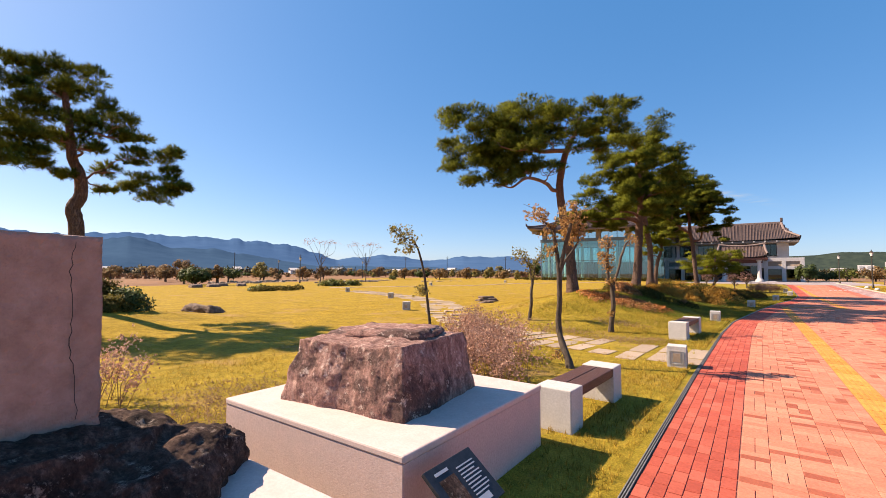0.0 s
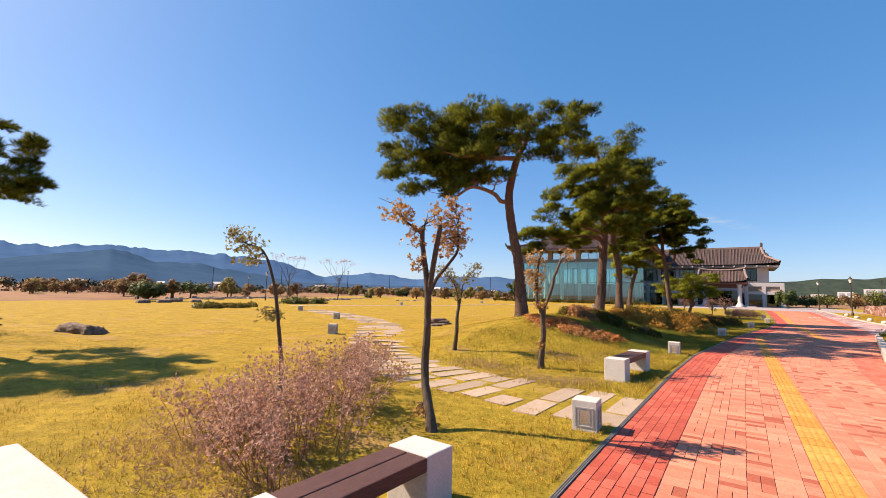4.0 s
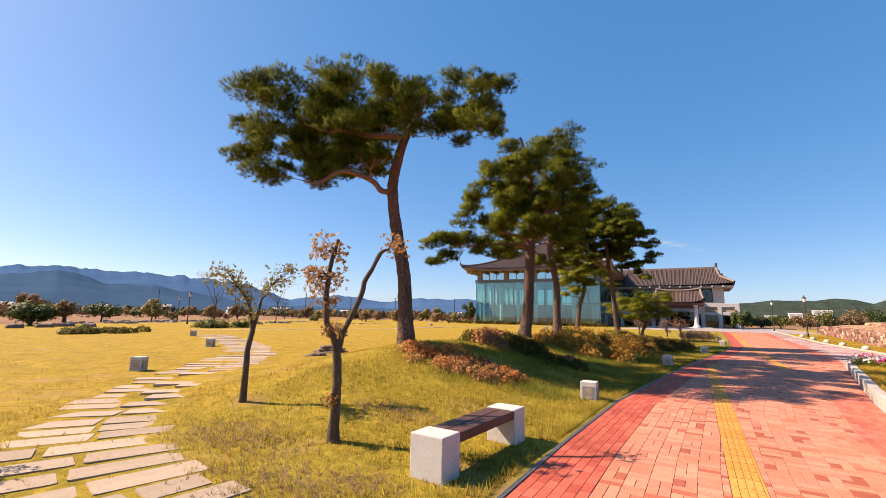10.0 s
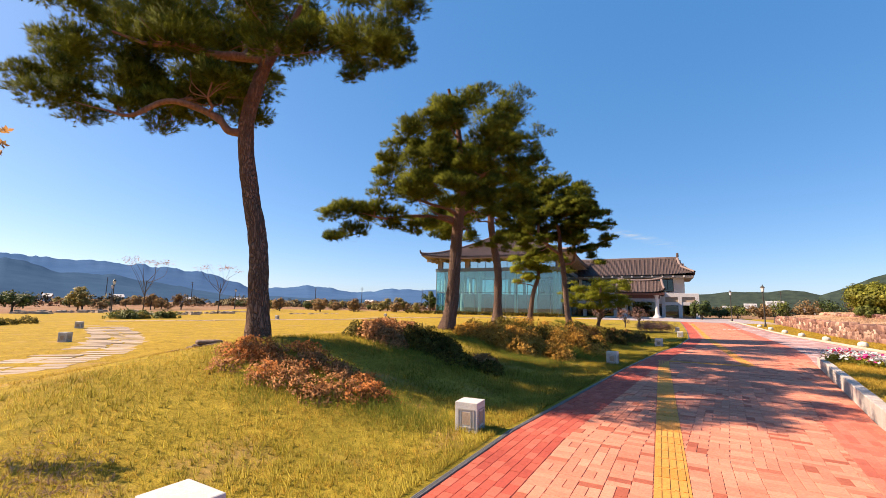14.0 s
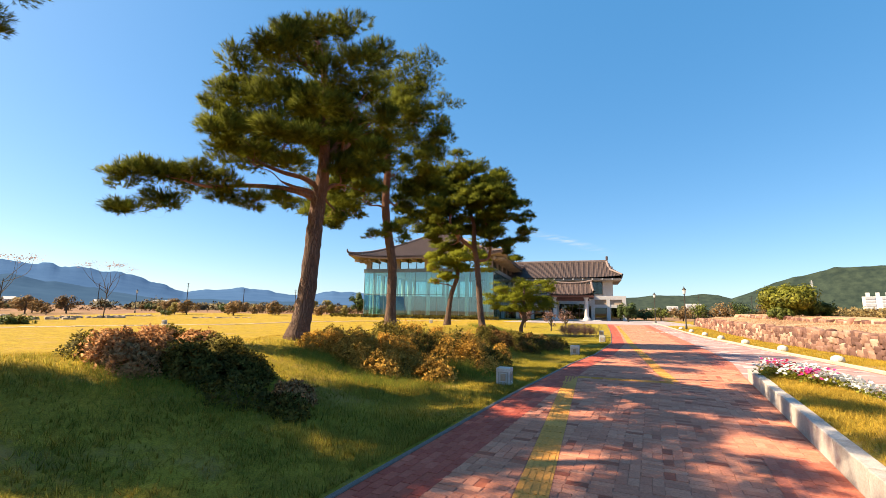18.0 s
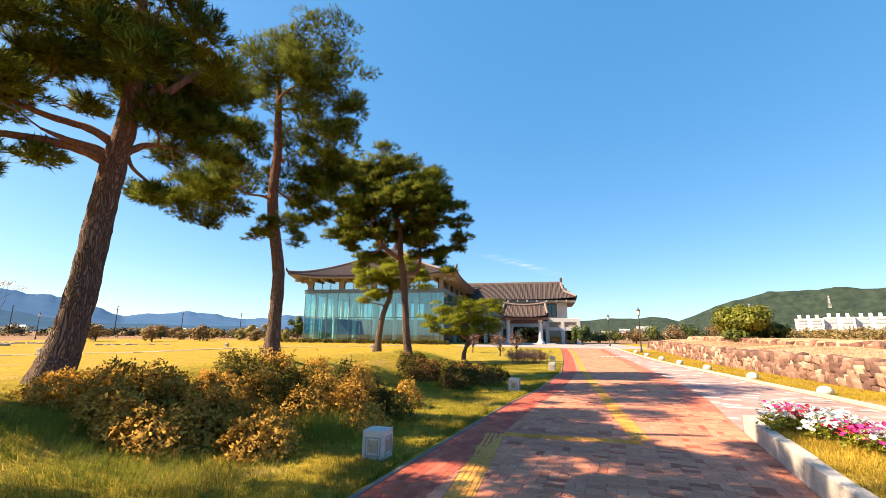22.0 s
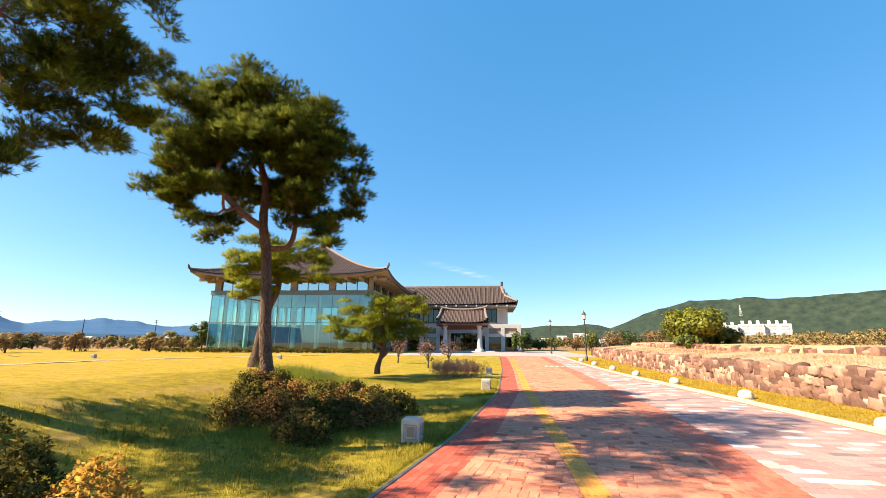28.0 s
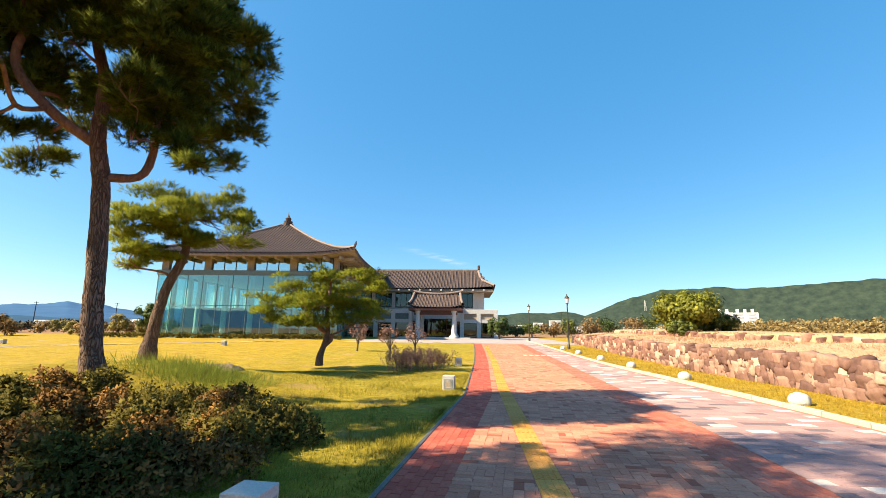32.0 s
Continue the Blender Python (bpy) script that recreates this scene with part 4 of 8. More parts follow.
PINE_A_PADS = [(-18.93, 2.85, 8.18, 0.49), (-18.32, 4.09, 8.26, 0.62), (-17.89, 2.72, 7.17, 0.46), (-19.73, 4.92, 8.02, 0.66), (-17.2, 3.72, 7.36, 0.41), (-19.03, 2.95, 6.17, 0.75), (-19.88, 4.75, 7.05, 0.66), (-17.06, 5.25, 6.62, 0.54), (-18.54, 5.56, 6.49, 0.62), (-19.05, 4.36, 5.88, 0.56), (-17.52, 2.88, 4.75, 0.48), (-18.33, 4.09, 4.75, 0.3), (-18.65, 7.09, 6.02, 0.54), (-18.08, 6.04, 5.81, 0.43), (-18.9, 6.36, 5.03, 0.58), (-16.85, 7.08, 4.6, 0.37), (-17.24, 6.6, 4.36, 0.41), (-18.01, 1.87, 6.07, 0.83), (-19.24, 2.17, 5.03, 0.74), (-20.78, 1.53, 7.29, 0.86)]
YA_TRUNK = [(-2.57, 7.3, 0.02, 0.075), (-2.84, 7.5, 0.58, 0.062), (-2.83, 7.51, 1.1, 0.055), (-2.83, 7.51, 1.42, 0.055), (-2.83, 7.5, 1.64, 0.05), (-2.86, 7.47, 1.97, 0.042), (-2.89, 7.43, 2.31, 0.038), (-2.88, 7.44, 2.5, 0.032)]
YA_PADS = [(-3.11, 7.16, 2.67, 0.17), (-3.04, 7.25, 2.62, 0.11), (-2.96, 7.35, 2.37, 0.13), (-2.92, 7.4, 2.02, 0.1), (-2.78, 7.57, 2.64, 0.15), (-2.72, 7.65, 2.5, 0.17), (-2.62, 7.76, 2.37, 0.17), (-2.67, 7.7, 2.27, 0.16), (-2.57, 7.83, 2.4, 0.13), (-2.6, 7.79, 2.67, 0.14), (-2.65, 7.73, 2.84, 0.08), (-2.87, 7.45, 0.18, 0.09)]
YA2_TRUNK = [(-2.83, 7.51, 1.61, 0.045), (-2.77, 7.48, 1.80, 0.043), (-2.71, 7.445, 2.02, 0.042), (-2.62, 7.39, 2.26, 0.038), (-2.546, 7.341, 2.465, 0.034)]
YA3_TRUNK = [(-2.82, 7.52, 1.61, 0.035), (-2.76, 7.6, 1.82, 0.028), (-2.66, 7.71, 2.01, 0.024), (-2.58, 7.81, 2.2, 0.02), (-2.58, 7.81, 2.46, 0.012), (-2.6, 7.78, 2.7, 0.006)]
YA4_TRUNK = [(-2.89, 7.43, 2.39, 0.03), (-2.97, 7.34, 2.47, 0.02), (-3.05, 7.23, 2.57, 0.01)]
YB_TRUNK = [(-5.65, 7.43, 0.34, 0.06), (-5.69, 7.33, 1.15, 0.05), (-5.73, 7.24, 1.73, 0.045), (-5.8, 7.07, 2.22, 0.03), (-5.91, 6.82, 2.34, 0.015)]
YB_PADS = [(-5.88, 6.69, 2.39, 0.19), (-5.79, 6.82, 2.26, 0.23), (-5.87, 6.93, 2.1, 0.12), (-5.69, 7.1, 1.23, 0.11), (-5.78, 7.36, 1.22, 0.09), (-6.08, 6.69, 2.51, 0.09)]
YC_TRUNK = [(-5.93, 13.04, 0.1, 0.07), (-5.83, 12.98, 0.6, 0.06), (-5.83, 12.98, 0.97, 0.055), (-5.81, 13.03, 1.32, 0.05), (-5.83, 12.98, 1.53, 0.035), (-5.85, 12.92, 1.79, 0.025), (-5.94, 12.71, 2.08, 0.012)]
YC_PADS = [(-6.04, 12.49, 2.25, 0.18), (-5.97, 12.66, 2.11, 0.2), (-5.91, 12.8, 2.05, 0.14), (-5.86, 12.89, 1.87, 0.17), (-5.81, 13.01, 1.53, 0.13), (-5.56, 13.36, 2.27, 0.2), (-5.67, 13.21, 2.03, 0.15), (-5.47, 13.47, 2.37, 0.1)]
YC2_TRUNK = [(-5.8, 13.03, 1.3, 0.04), (-5.78, 13.1, 1.61, 0.03), (-5.76, 13.13, 1.84, 0.022), (-5.73, 13.21, 1.92, 0.014), (-5.66, 13.22, 2.08, 0.01)]
YD_TRUNK = [(-3.24, 12.43, 0.1, 0.085), (-3.14, 12.34, 0.67, 0.068), (-3.15, 12.32, 1.07, 0.065), (-3.17, 12.28, 1.27, 0.05), (-3.22, 12.19, 1.47, 0.044), (-3.23, 12.16, 1.77, 0.04), (-3.23, 12.17, 2.03, 0.036), (-3.21, 12.21, 2.33, 0.032), (-3.18, 12.27, 2.57, 0.024)]
YD_PADS = [(-3.27, 12.1, 2.47, 0.17), (-3.19, 12.25, 2.39, 0.13), (-3.29, 12.05, 2.05, 0.14), (-3.35, 11.96, 2.09, 0.1), (-3.19, 12.24, 2.04, 0.14), (-3.28, 12.09, 1.86, 0.14), (-3.21, 12.21, 1.75, 0.1), (-2.78, 12.98, 2.57, 0.16), (-3.15, 12.32, 1.4, 0.1), (-3.23, 12.18, 1.4, 0.08), (-3.18, 12.27, 0.54, 0.08)]
YD2_TRUNK = [(-3.14, 12.33, 1.14, 0.055), (-3.12, 12.38, 1.37, 0.046), (-3.06, 12.47, 1.6, 0.044), (-3.01, 12.57, 1.86, 0.042), (-2.99, 12.61, 2.05, 0.04), (-2.94, 12.69, 2.22, 0.036), (-2.89, 12.79, 2.44, 0.034), (-2.83, 12.89, 2.51, 0.015)]
PINE_B_LIMB1_TRUNK = [(-6.72, 18.13, 5.23, 0.1), (-6.99, 17.86, 5.22, 0.085), (-7.17, 17.69, 5.47, 0.08), (-7.55, 17.32, 5.67, 0.07), (-7.89, 16.98, 5.67, 0.06), (-8.28, 16.59, 5.28, 0.04), (-8.6, 16.27, 5.32, 0.015)]
PINE_B_LIMB2_TRUNK = [(-6.52, 18.33, 6.98, 0.11), (-6.94, 17.92, 6.95, 0.1), (-7.35, 17.51, 6.89, 0.085), (-7.71, 17.16, 7.04, 0.065), (-8.12, 16.74, 6.86, 0.045), (-8.63, 16.24, 7.01, 0.02)]
PINE_E_LIMB1_TRUNK = [(-3.72, 36.71, 4.63, 0.09), (-4.28, 36.39, 5.02, 0.085), (-4.75, 36.12, 5.59, 0.075), (-4.86, 36.06, 6.15, 0.065), (-4.67, 36.16, 6.95, 0.05), (-4.54, 36.24, 7.94, 0.02)]
PINE_E_LIMB2_TRUNK = [(-3.64, 36.76, 4.1, 0.08), (-3.13, 37.05, 4.24, 0.07), (-3.07, 37.09, 5.31, 0.06), (-3.39, 36.9, 6.49, 0.045), (-3.52, 36.83, 7.43, 0.02)]
PINE_C_LIMB1_TRUNK = [(-5.02, 25.42, 4.36, 0.1), (-5.35, 25.09, 4.54, 0.075), (-5.79, 24.65, 4.59, 0.06), (-6.32, 24.11, 4.53, 0.05), (-6.81, 23.62, 4.4, 0.04), (-7.27, 23.15, 4.49, 0.02)]
PINE_C_LIMB2_TRUNK = [(-5.01, 25.43, 4.75, 0.09), (-5.3, 25.14, 4.93, 0.065), (-5.68, 24.76, 5.01, 0.05), (-6.11, 24.33, 5.19, 0.04), (-6.45, 23.98, 5.38, 0.02)]
PINE_C_LIMB3_TRUNK = [(-4.95, 25.49, 5.42, 0.08), (-4.63, 25.81, 5.86, 0.07), (-4.31, 26.14, 6.47, 0.05), (-4.01, 26.44, 6.94, 0.02)]
PINE_G_STEM2_TRUNK = [(-2.5, 47.18, 0.64, 0.1), (-2.72, 47.09, 1.18, 0.09), (-3.15, 46.92, 1.56, 0.08), (-3.56, 46.75, 2.13, 0.06), (-3.76, 46.67, 2.61, 0.03)]
PINE_B_EAST = [(-6.76, 17.16, 8.18, 0.78), (-8.05, 19.01, 9.31, 0.91), (-7.52, 18.47, 7.78, 0.9), (-6.72, 17.19, 6.29, 0.53), (-8.01, 19.04, 7.1, 0.62), (-6.82, 19.03, 8.58, 0.74), (-5.75, 17.25, 7.6, 0.64), (-5.96, 17.79, 7.11, 0.6), (-7.11, 19.75, 8.06, 0.7), (-5.77, 19.86, 9.12, 0.76), (-4.35, 19.06, 8.42, 0.63), (-5.23, 21.24, 9.6, 0.74), (-4.38, 20.95, 9.15, 0.56), (-5.24, 18.36, 7.26, 0.6), (-6.27, 20.42, 8.24, 0.71), (-5.11, 20.38, 8.2, 0.75), (-4.28, 18.42, 7.27, 0.64), (-4.06, 19.29, 7.33, 0.38), (-4.88, 21.51, 8.32, 0.44), (-5.35, 20.18, 7.5, 0.45)]
PINE_D_DEEP = [(-5.11, 28.79, 8.8, 0.65), (-4.27, 29.17, 8.64, 0.63), (-4.82, 29.01, 7.52, 0.61), (-5.4, 28.82, 6.02, 0.52), (-3.96, 29.65, 7.03, 0.53), (-8.05, 31.59, 10.99, 0.88), (-6.98, 32.64, 12.05, 0.91), (-5.86, 33.23, 10.28, 0.85), (-8.21, 31.47, 8.3, 0.81), (-7.03, 32.6, 8.57, 0.82)]
PINE_D2_PADS = [(-5.69, 31.59, 7.03, 0.58), (-4.77, 31.68, 6.91, 0.54), (-4.92, 32.53, 7.5, 0.54), (-4.3, 32.61, 6.69, 0.43), (-4.94, 32.66, 6.28, 0.54), (-4.69, 31.62, 5.77, 0.51), (-5.47, 31.68, 5.64, 0.54), (-5.54, 32.03, 5.1, 0.5), (-5.31, 31.55, 4.35, 0.38), (-4.56, 32.78, 5.9, 0.36), (-5.13, 32.32, 5.45, 0.4)]
PINE_C_MORE = [(-7.61, 23.05, 4.76, 0.63), (-6.49, 23.67, 4.61, 0.53), (-6.03, 24.14, 4.28, 0.46), (-4.76, 26.0, 3.99, 0.33), (-3.94, 22.4, 6.76, 0.6), (-3.91, 24.59, 8.65, 0.69), (-7.86, 22.45, 3.83, 0.46), (-3.3, 23.38, 6.37, 0.54), (-4.89, 25.94, 6.09, 0.57), (-5.1, 26.68, 6.51, 0.61), (-3.99, 26.45, 6.26, 0.5), (-4.5, 27.49, 6.7, 0.51), (-5.19, 27.2, 6.24, 0.57), (-4.38, 26.09, 5.29, 0.48), (-4.36, 27.08, 5.73, 0.47), (-4.53, 27.9, 6.03, 0.45), (-4.06, 26.31, 4.84, 0.42), (-4.49, 27.5, 5.3, 0.4), (-5.41, 26.73, 5.13, 0.48), (-4.56, 25.72, 5.23, 0.52), (-6.0, 24.3, 5.2, 0.6), (-7.0, 24.0, 6.2, 0.6), (-6.4, 23.7, 6.8, 0.6), (-5.2, 24.4, 5.8, 0.5), (-7.42, 26.22, 8.53, 0.82), (-6.61, 27.19, 8.41, 0.83), (-7.87, 25.83, 7.02, 0.71), (-8.06, 25.4, 6.04, 0.69), (-6.42, 26.82, 9.63, 0.84)]
PINE_E_MORE = [(-7.04, 35.83, 7.34, 0.63), (-5.0, 34.53, 5.69, 0.44), (-6.14, 36.18, 5.66, 0.62), (-5.02, 35.56, 4.53, 0.45), (-5.28, 36.05, 6.54, 0.43), (-2.6, 35.89, 5.28, 0.46), (-2.49, 36.06, 6.21, 0.53), (-4.38, 35.37, 6.79, 0.54), (-2.43, 36.67, 6.85, 0.66), (-3.01, 38.81, 7.92, 0.75), (-1.11, 36.63, 5.46, 0.43), (-3.21, 38.24, 6.84, 0.7), (-3.36, 39.04, 6.19, 0.66), (-1.58, 37.4, 5.1, 0.41), (-3.68, 38.23, 5.66, 0.5), (-1.64, 36.16, 4.04, 0.35), (-2.57, 38.8, 5.11, 0.41), (-5.69, 37.41, 4.59, 0.46), (-3.97, 36.13, 7.47, 0.72), (-2.42, 35.75, 7.17, 0.64), (-2.93, 37.82, 8.86, 0.81), (-5.94, 36.79, 8.05, 0.85)]
PINE_B_BACK = [(-6.39, 21.45, 8.32, 0.45), (-6.12, 21.88, 8.63, 0.45), (-9.0, 20.0, 7.1, 0.6), (-9.8, 20.0, 7.9, 0.8), (-10.2, 20.8, 8.5, 0.8), (-10.3, 19.2, 7.5, 0.8), (-9.2, 19.6, 7.1, 0.7), (-10.9, 19.9, 8.2, 0.8), (-9.6, 20.4, 7.9, 0.8), (-10.0, 18.4, 6.9, 0.7), (-11.77, 17.34, 8.8, 0.96), (-10.89, 18.04, 7.62, 0.93), (-10.1, 18.66, 9.31, 0.96), (-9.04, 19.5, 8.82, 0.95), (-7.99, 20.33, 9.16, 0.82), (-6.73, 21.33, 9.52, 0.75), (-5.8, 22.06, 9.73, 0.71)]
PINE_C_BACK = [(-7.0, 23.4, 4.9, 0.5), (-7.9, 22.8, 4.85, 0.45), (-5.77, 25.47, 6.46, 0.45), (-5.62, 26.07, 7.03, 0.45), (-6.07, 25.55, 5.74, 0.4), (-5.25, 26.29, 6.33, 0.45), (-5.26, 26.83, 7.32, 0.45), (-5.96, 26.09, 6.19, 0.45), (-5.77, 24.39, 6.26, 0.55), (-5.86, 24.27, 5.5, 0.45), (-5.5, 24.7, 6.8, 0.6), (-5.15, 25.2, 6.3, 0.5), (-5.6, 24.6, 5.9, 0.5), (-4.97, 25.4, 7.15, 0.6)]
PINE_E_BACK = [(-4.86, 36.43, 5.64, 0.4), (-5.32, 36.4, 5.96, 0.42), (-4.73, 36.96, 5.51, 0.36), (-5.84, 35.49, 6.27, 0.45), (-5.5, 35.64, 5.44, 0.4), (-5.35, 36.02, 6.23, 0.45), (-5.19, 36.01, 7.34, 0.45), (-5.69, 35.49, 5.03, 0.36), (-4.73, 36.51, 4.79, 0.34), (-6.02, 35.72, 8.16, 0.45), (-5.36, 36.37, 8.73, 0.45), (-5.68, 36.05, 6.26, 0.42), (-5.27, 36.55, 7.11, 0.45), (-3.72, 37.39, 5.59, 0.45), (-2.97, 37.51, 5.45, 0.45), (-4.97, 36.18, 6.45, 0.4), (-4.52, 36.61, 6.19, 0.4), (-3.4, 37.6, 6.6, 0.5), (-3.0, 37.4, 7.2, 0.5), (-4.3, 36.2, 7.0, 0.5), (-2.9, 36.6, 6.0, 0.42), (-3.9, 36.0, 6.2, 0.4), (-4.6, 38.0, 6.3, 0.5), (-4.2, 38.3, 7.2, 0.55), (-3.6, 38.2, 5.6, 0.45), (-5.1, 37.8, 5.4, 0.4), (-4.9, 38.2, 8.0, 0.55)]
PINE_D_MORE = [(-5.12, 32.88, 11.71, 0.86), (-3.47, 31.46, 9.81, 0.65), (-4.3, 32.79, 9.6, 0.66), (-4.93, 32.93, 8.72, 0.7), (-4.48, 33.31, 8.25, 0.62), (-4.31, 31.34, 7.1, 0.6), (-5.29, 30.65, 10.63, 0.85), (-5.09, 31.4, 11.6, 0.9), (-4.91, 32.4, 12.41, 0.87), (-4.56, 30.33, 8.83, 0.68), (-5.72, 31.7, 5.95, 0.59), (-5.2, 32.27, 6.67, 0.64), (-6.66, 31.39, 4.53, 0.44), (-5.01, 29.74, 4.41, 0.36), (-5.98, 32.2, 5.14, 0.38), (-7.17, 28.32, 4.85, 0.62), (-7.27, 29.12, 4.93, 0.57), (-8.82, 28.9, 5.4, 0.47), (-8.0, 30.59, 5.72, 0.65), (-6.14, 29.96, 5.52, 0.52)]
PINE_A_MORE = [(-19.15, 3.62, 8.44, 0.64), (-19.4, 5.05, 8.66, 0.59), (-18.54, 3.33, 7.56, 0.55), (-19.2, 5.46, 7.65, 0.6), (-17.73, 2.85, 6.4, 0.62), (-18.19, 3.51, 6.52, 0.6), (-19.03, 5.18, 7.0, 0.68), (-18.92, 6.3, 6.65, 0.59), (-18.55, 3.81, 5.94, 0.6), (-17.64, 3.05, 5.66, 0.51), (-18.12, 3.49, 4.97, 0.38), (-17.63, 4.69, 5.62, 0.33), (-17.29, 6.94, 5.89, 0.38), (-19.37, 5.6, 5.27, 0.55), (-17.1, 6.62, 4.76, 0.58), (-19.28, 6.99, 4.4, 0.6), (-19.6, 5.61, 4.56, 0.32), (-17.85, 1.79, 7.31, 0.73), (-19.03, 1.35, 5.63, 0.87), (-19.46, 1.11, 4.66, 0.75)]
PINE_D_LOW = [(-4.68, 33.47, 7.24, 0.5), (-4.3, 32.89, 5.78, 0.4), (-5.14, 33.0, 5.68, 0.45), (-5.36, 32.79, 5.35, 0.4), (-5.3, 33.35, 6.83, 0.5), (-8, 30, 6.2, 0.8), (-9, 30.6, 5.6, 0.7), (-7.6, 31.4, 6.8, 0.8), (-9.4, 31.6, 6.4, 0.8), (-8.2, 32.4, 5.8, 0.7), (-7, 29.4, 5.2, 0.6), (-8.4, 31.2, 5.0, 0.6), (-7.4, 30.6, 5.4, 0.6), (-8.8, 29.8, 6.8, 0.7)]
PINE_C_LIMB4_TRUNK = [(-5.08, 25.47, 5.02, 0.1), (-4.99, 25.62, 5.63, 0.09), (-4.89, 25.78, 5.88, 0.08), (-4.75, 26.02, 6.35, 0.065), (-4.5, 26.45, 6.65, 0.02)]
PINE_C_LIMB5_TRUNK = [(-5.1, 25.44, 4.45, 0.09), (-5.24, 25.2, 4.61, 0.07), (-5.39, 24.95, 4.63, 0.055), (-5.58, 24.62, 4.72, 0.02)]
PINE_C_LIMB6_TRUNK = [(-5.08, 25.47, 4.6, 0.08), (-4.99, 25.62, 4.71, 0.07), (-4.86, 25.84, 4.91, 0.05), (-4.68, 26.15, 4.98, 0.02)]
NEARER = 0.875      # the lone pine stands this much nearer than it was first set out
pine("pine_tree", "tall pine with a dark leaning trunk, standing alone on the lawn", *([(NEARER * x + 0.02, NEARER * y + 0.04, 1.6 + NEARER * (z - 1.6), NEARER * s) for x, y, z, s in group] for group in (PINE_A_TRUNK, PINE_A_PADS + PINE_A_MORE)), M_NEEDLE, 0.9, 11, tuft=0.2, fill=0.1, lump=1.08)
pine("pine_tree", "tall flat-topped pine with a bent bare trunk on the bank", PINE_B_TRUNK, [(x - 1.15 * far, y + 0.7 * far, z - 0.3 + 0.45 * smooth01(z, 7.3, 8.3) + 0.6 * far, s) for x, y, z, s in PINE_B_PADS + PINE_B_EAST + PINE_B_BACK for far in (float(1 - smooth01(y, 15.6, 16.8)),)], M_NEEDLE, 1.0, 12, tuft=0.18, fill=0.15, lump=1.12, heavy=(PINE_B_LIMB1_TRUNK, PINE_B_LIMB2_TRUNK))
pine("pine_tree", "large old pine with a leaning trunk and long low limb", PINE_C_TRUNK, [(x, y, z - (0.17 if x < -6.0 and z < 6.5 else 0.0), s) for x, y, z, s in PINE_C_PADS + PINE_C_MORE + PINE_C_BACK], M_NEEDLE, 1.05, 13, tuft=0.2, fill=0.06, lump=1.15, heavy=(PINE_C_LIMB1_TRUNK, PINE_C_LIMB2_TRUNK, PINE_C_LIMB3_TRUNK, PINE_C_LIMB4_TRUNK, PINE_C_LIMB5_TRUNK, PINE_C_LIMB6_TRUNK))
pine("pine_tree", "tall slender pine with an open crown and upright trunk", PINE_D_TRUNK, PINE_D_PADS + PINE_D2_PADS + PINE_D_DEEP + PINE_D_MORE + PINE_D_LOW, M_NEEDLE, 0.52, 14, lump=1.0, limb=0.06, fill=0.22, tuft=0.17)
pine("pine_tree", "rounded pine with dense layered crown beside a clipped hedge", PINE_E_TRUNK, [(x, y, z - 0.25 * float(smooth01(z, 8.0, 9.2)), s) for x, y, z, s in PINE_E_PADS + PINE_E_MORE + PINE_E_BACK], M_NEEDLE, 1.1, 15, tuft=0.18, fill=0.33, lump=1.2, heavy=(PINE_E_LIMB1_TRUNK, PINE_E_LIMB2_TRUNK))
pine("pine_tree", "leaning pine with pale yellow-green needles", PINE_F_TRUNK, PINE_F_PADS, M_NEEDLE_PALE, 1.1, 16, tuft=0.18, flat=0.5, fill=0.3, lump=1.15)
pine("pine_tree", "low spreading pine with a forked trunk on the lawn", PINE_G_TRUNK, [(-2.95 + 1.22 * (x + 2.95), 46.95 + 1.2 * (y - 46.95), 0.9 * z, 1.12 * s) for x, y, z, s in PINE_G_PADS], M_NEEDLE_PALE, 1.35, 17, tuft=0.16, flat=0.5, fill=0.3, lump=1.14, heavy=(PINE_G_STEM2_TRUNK,))


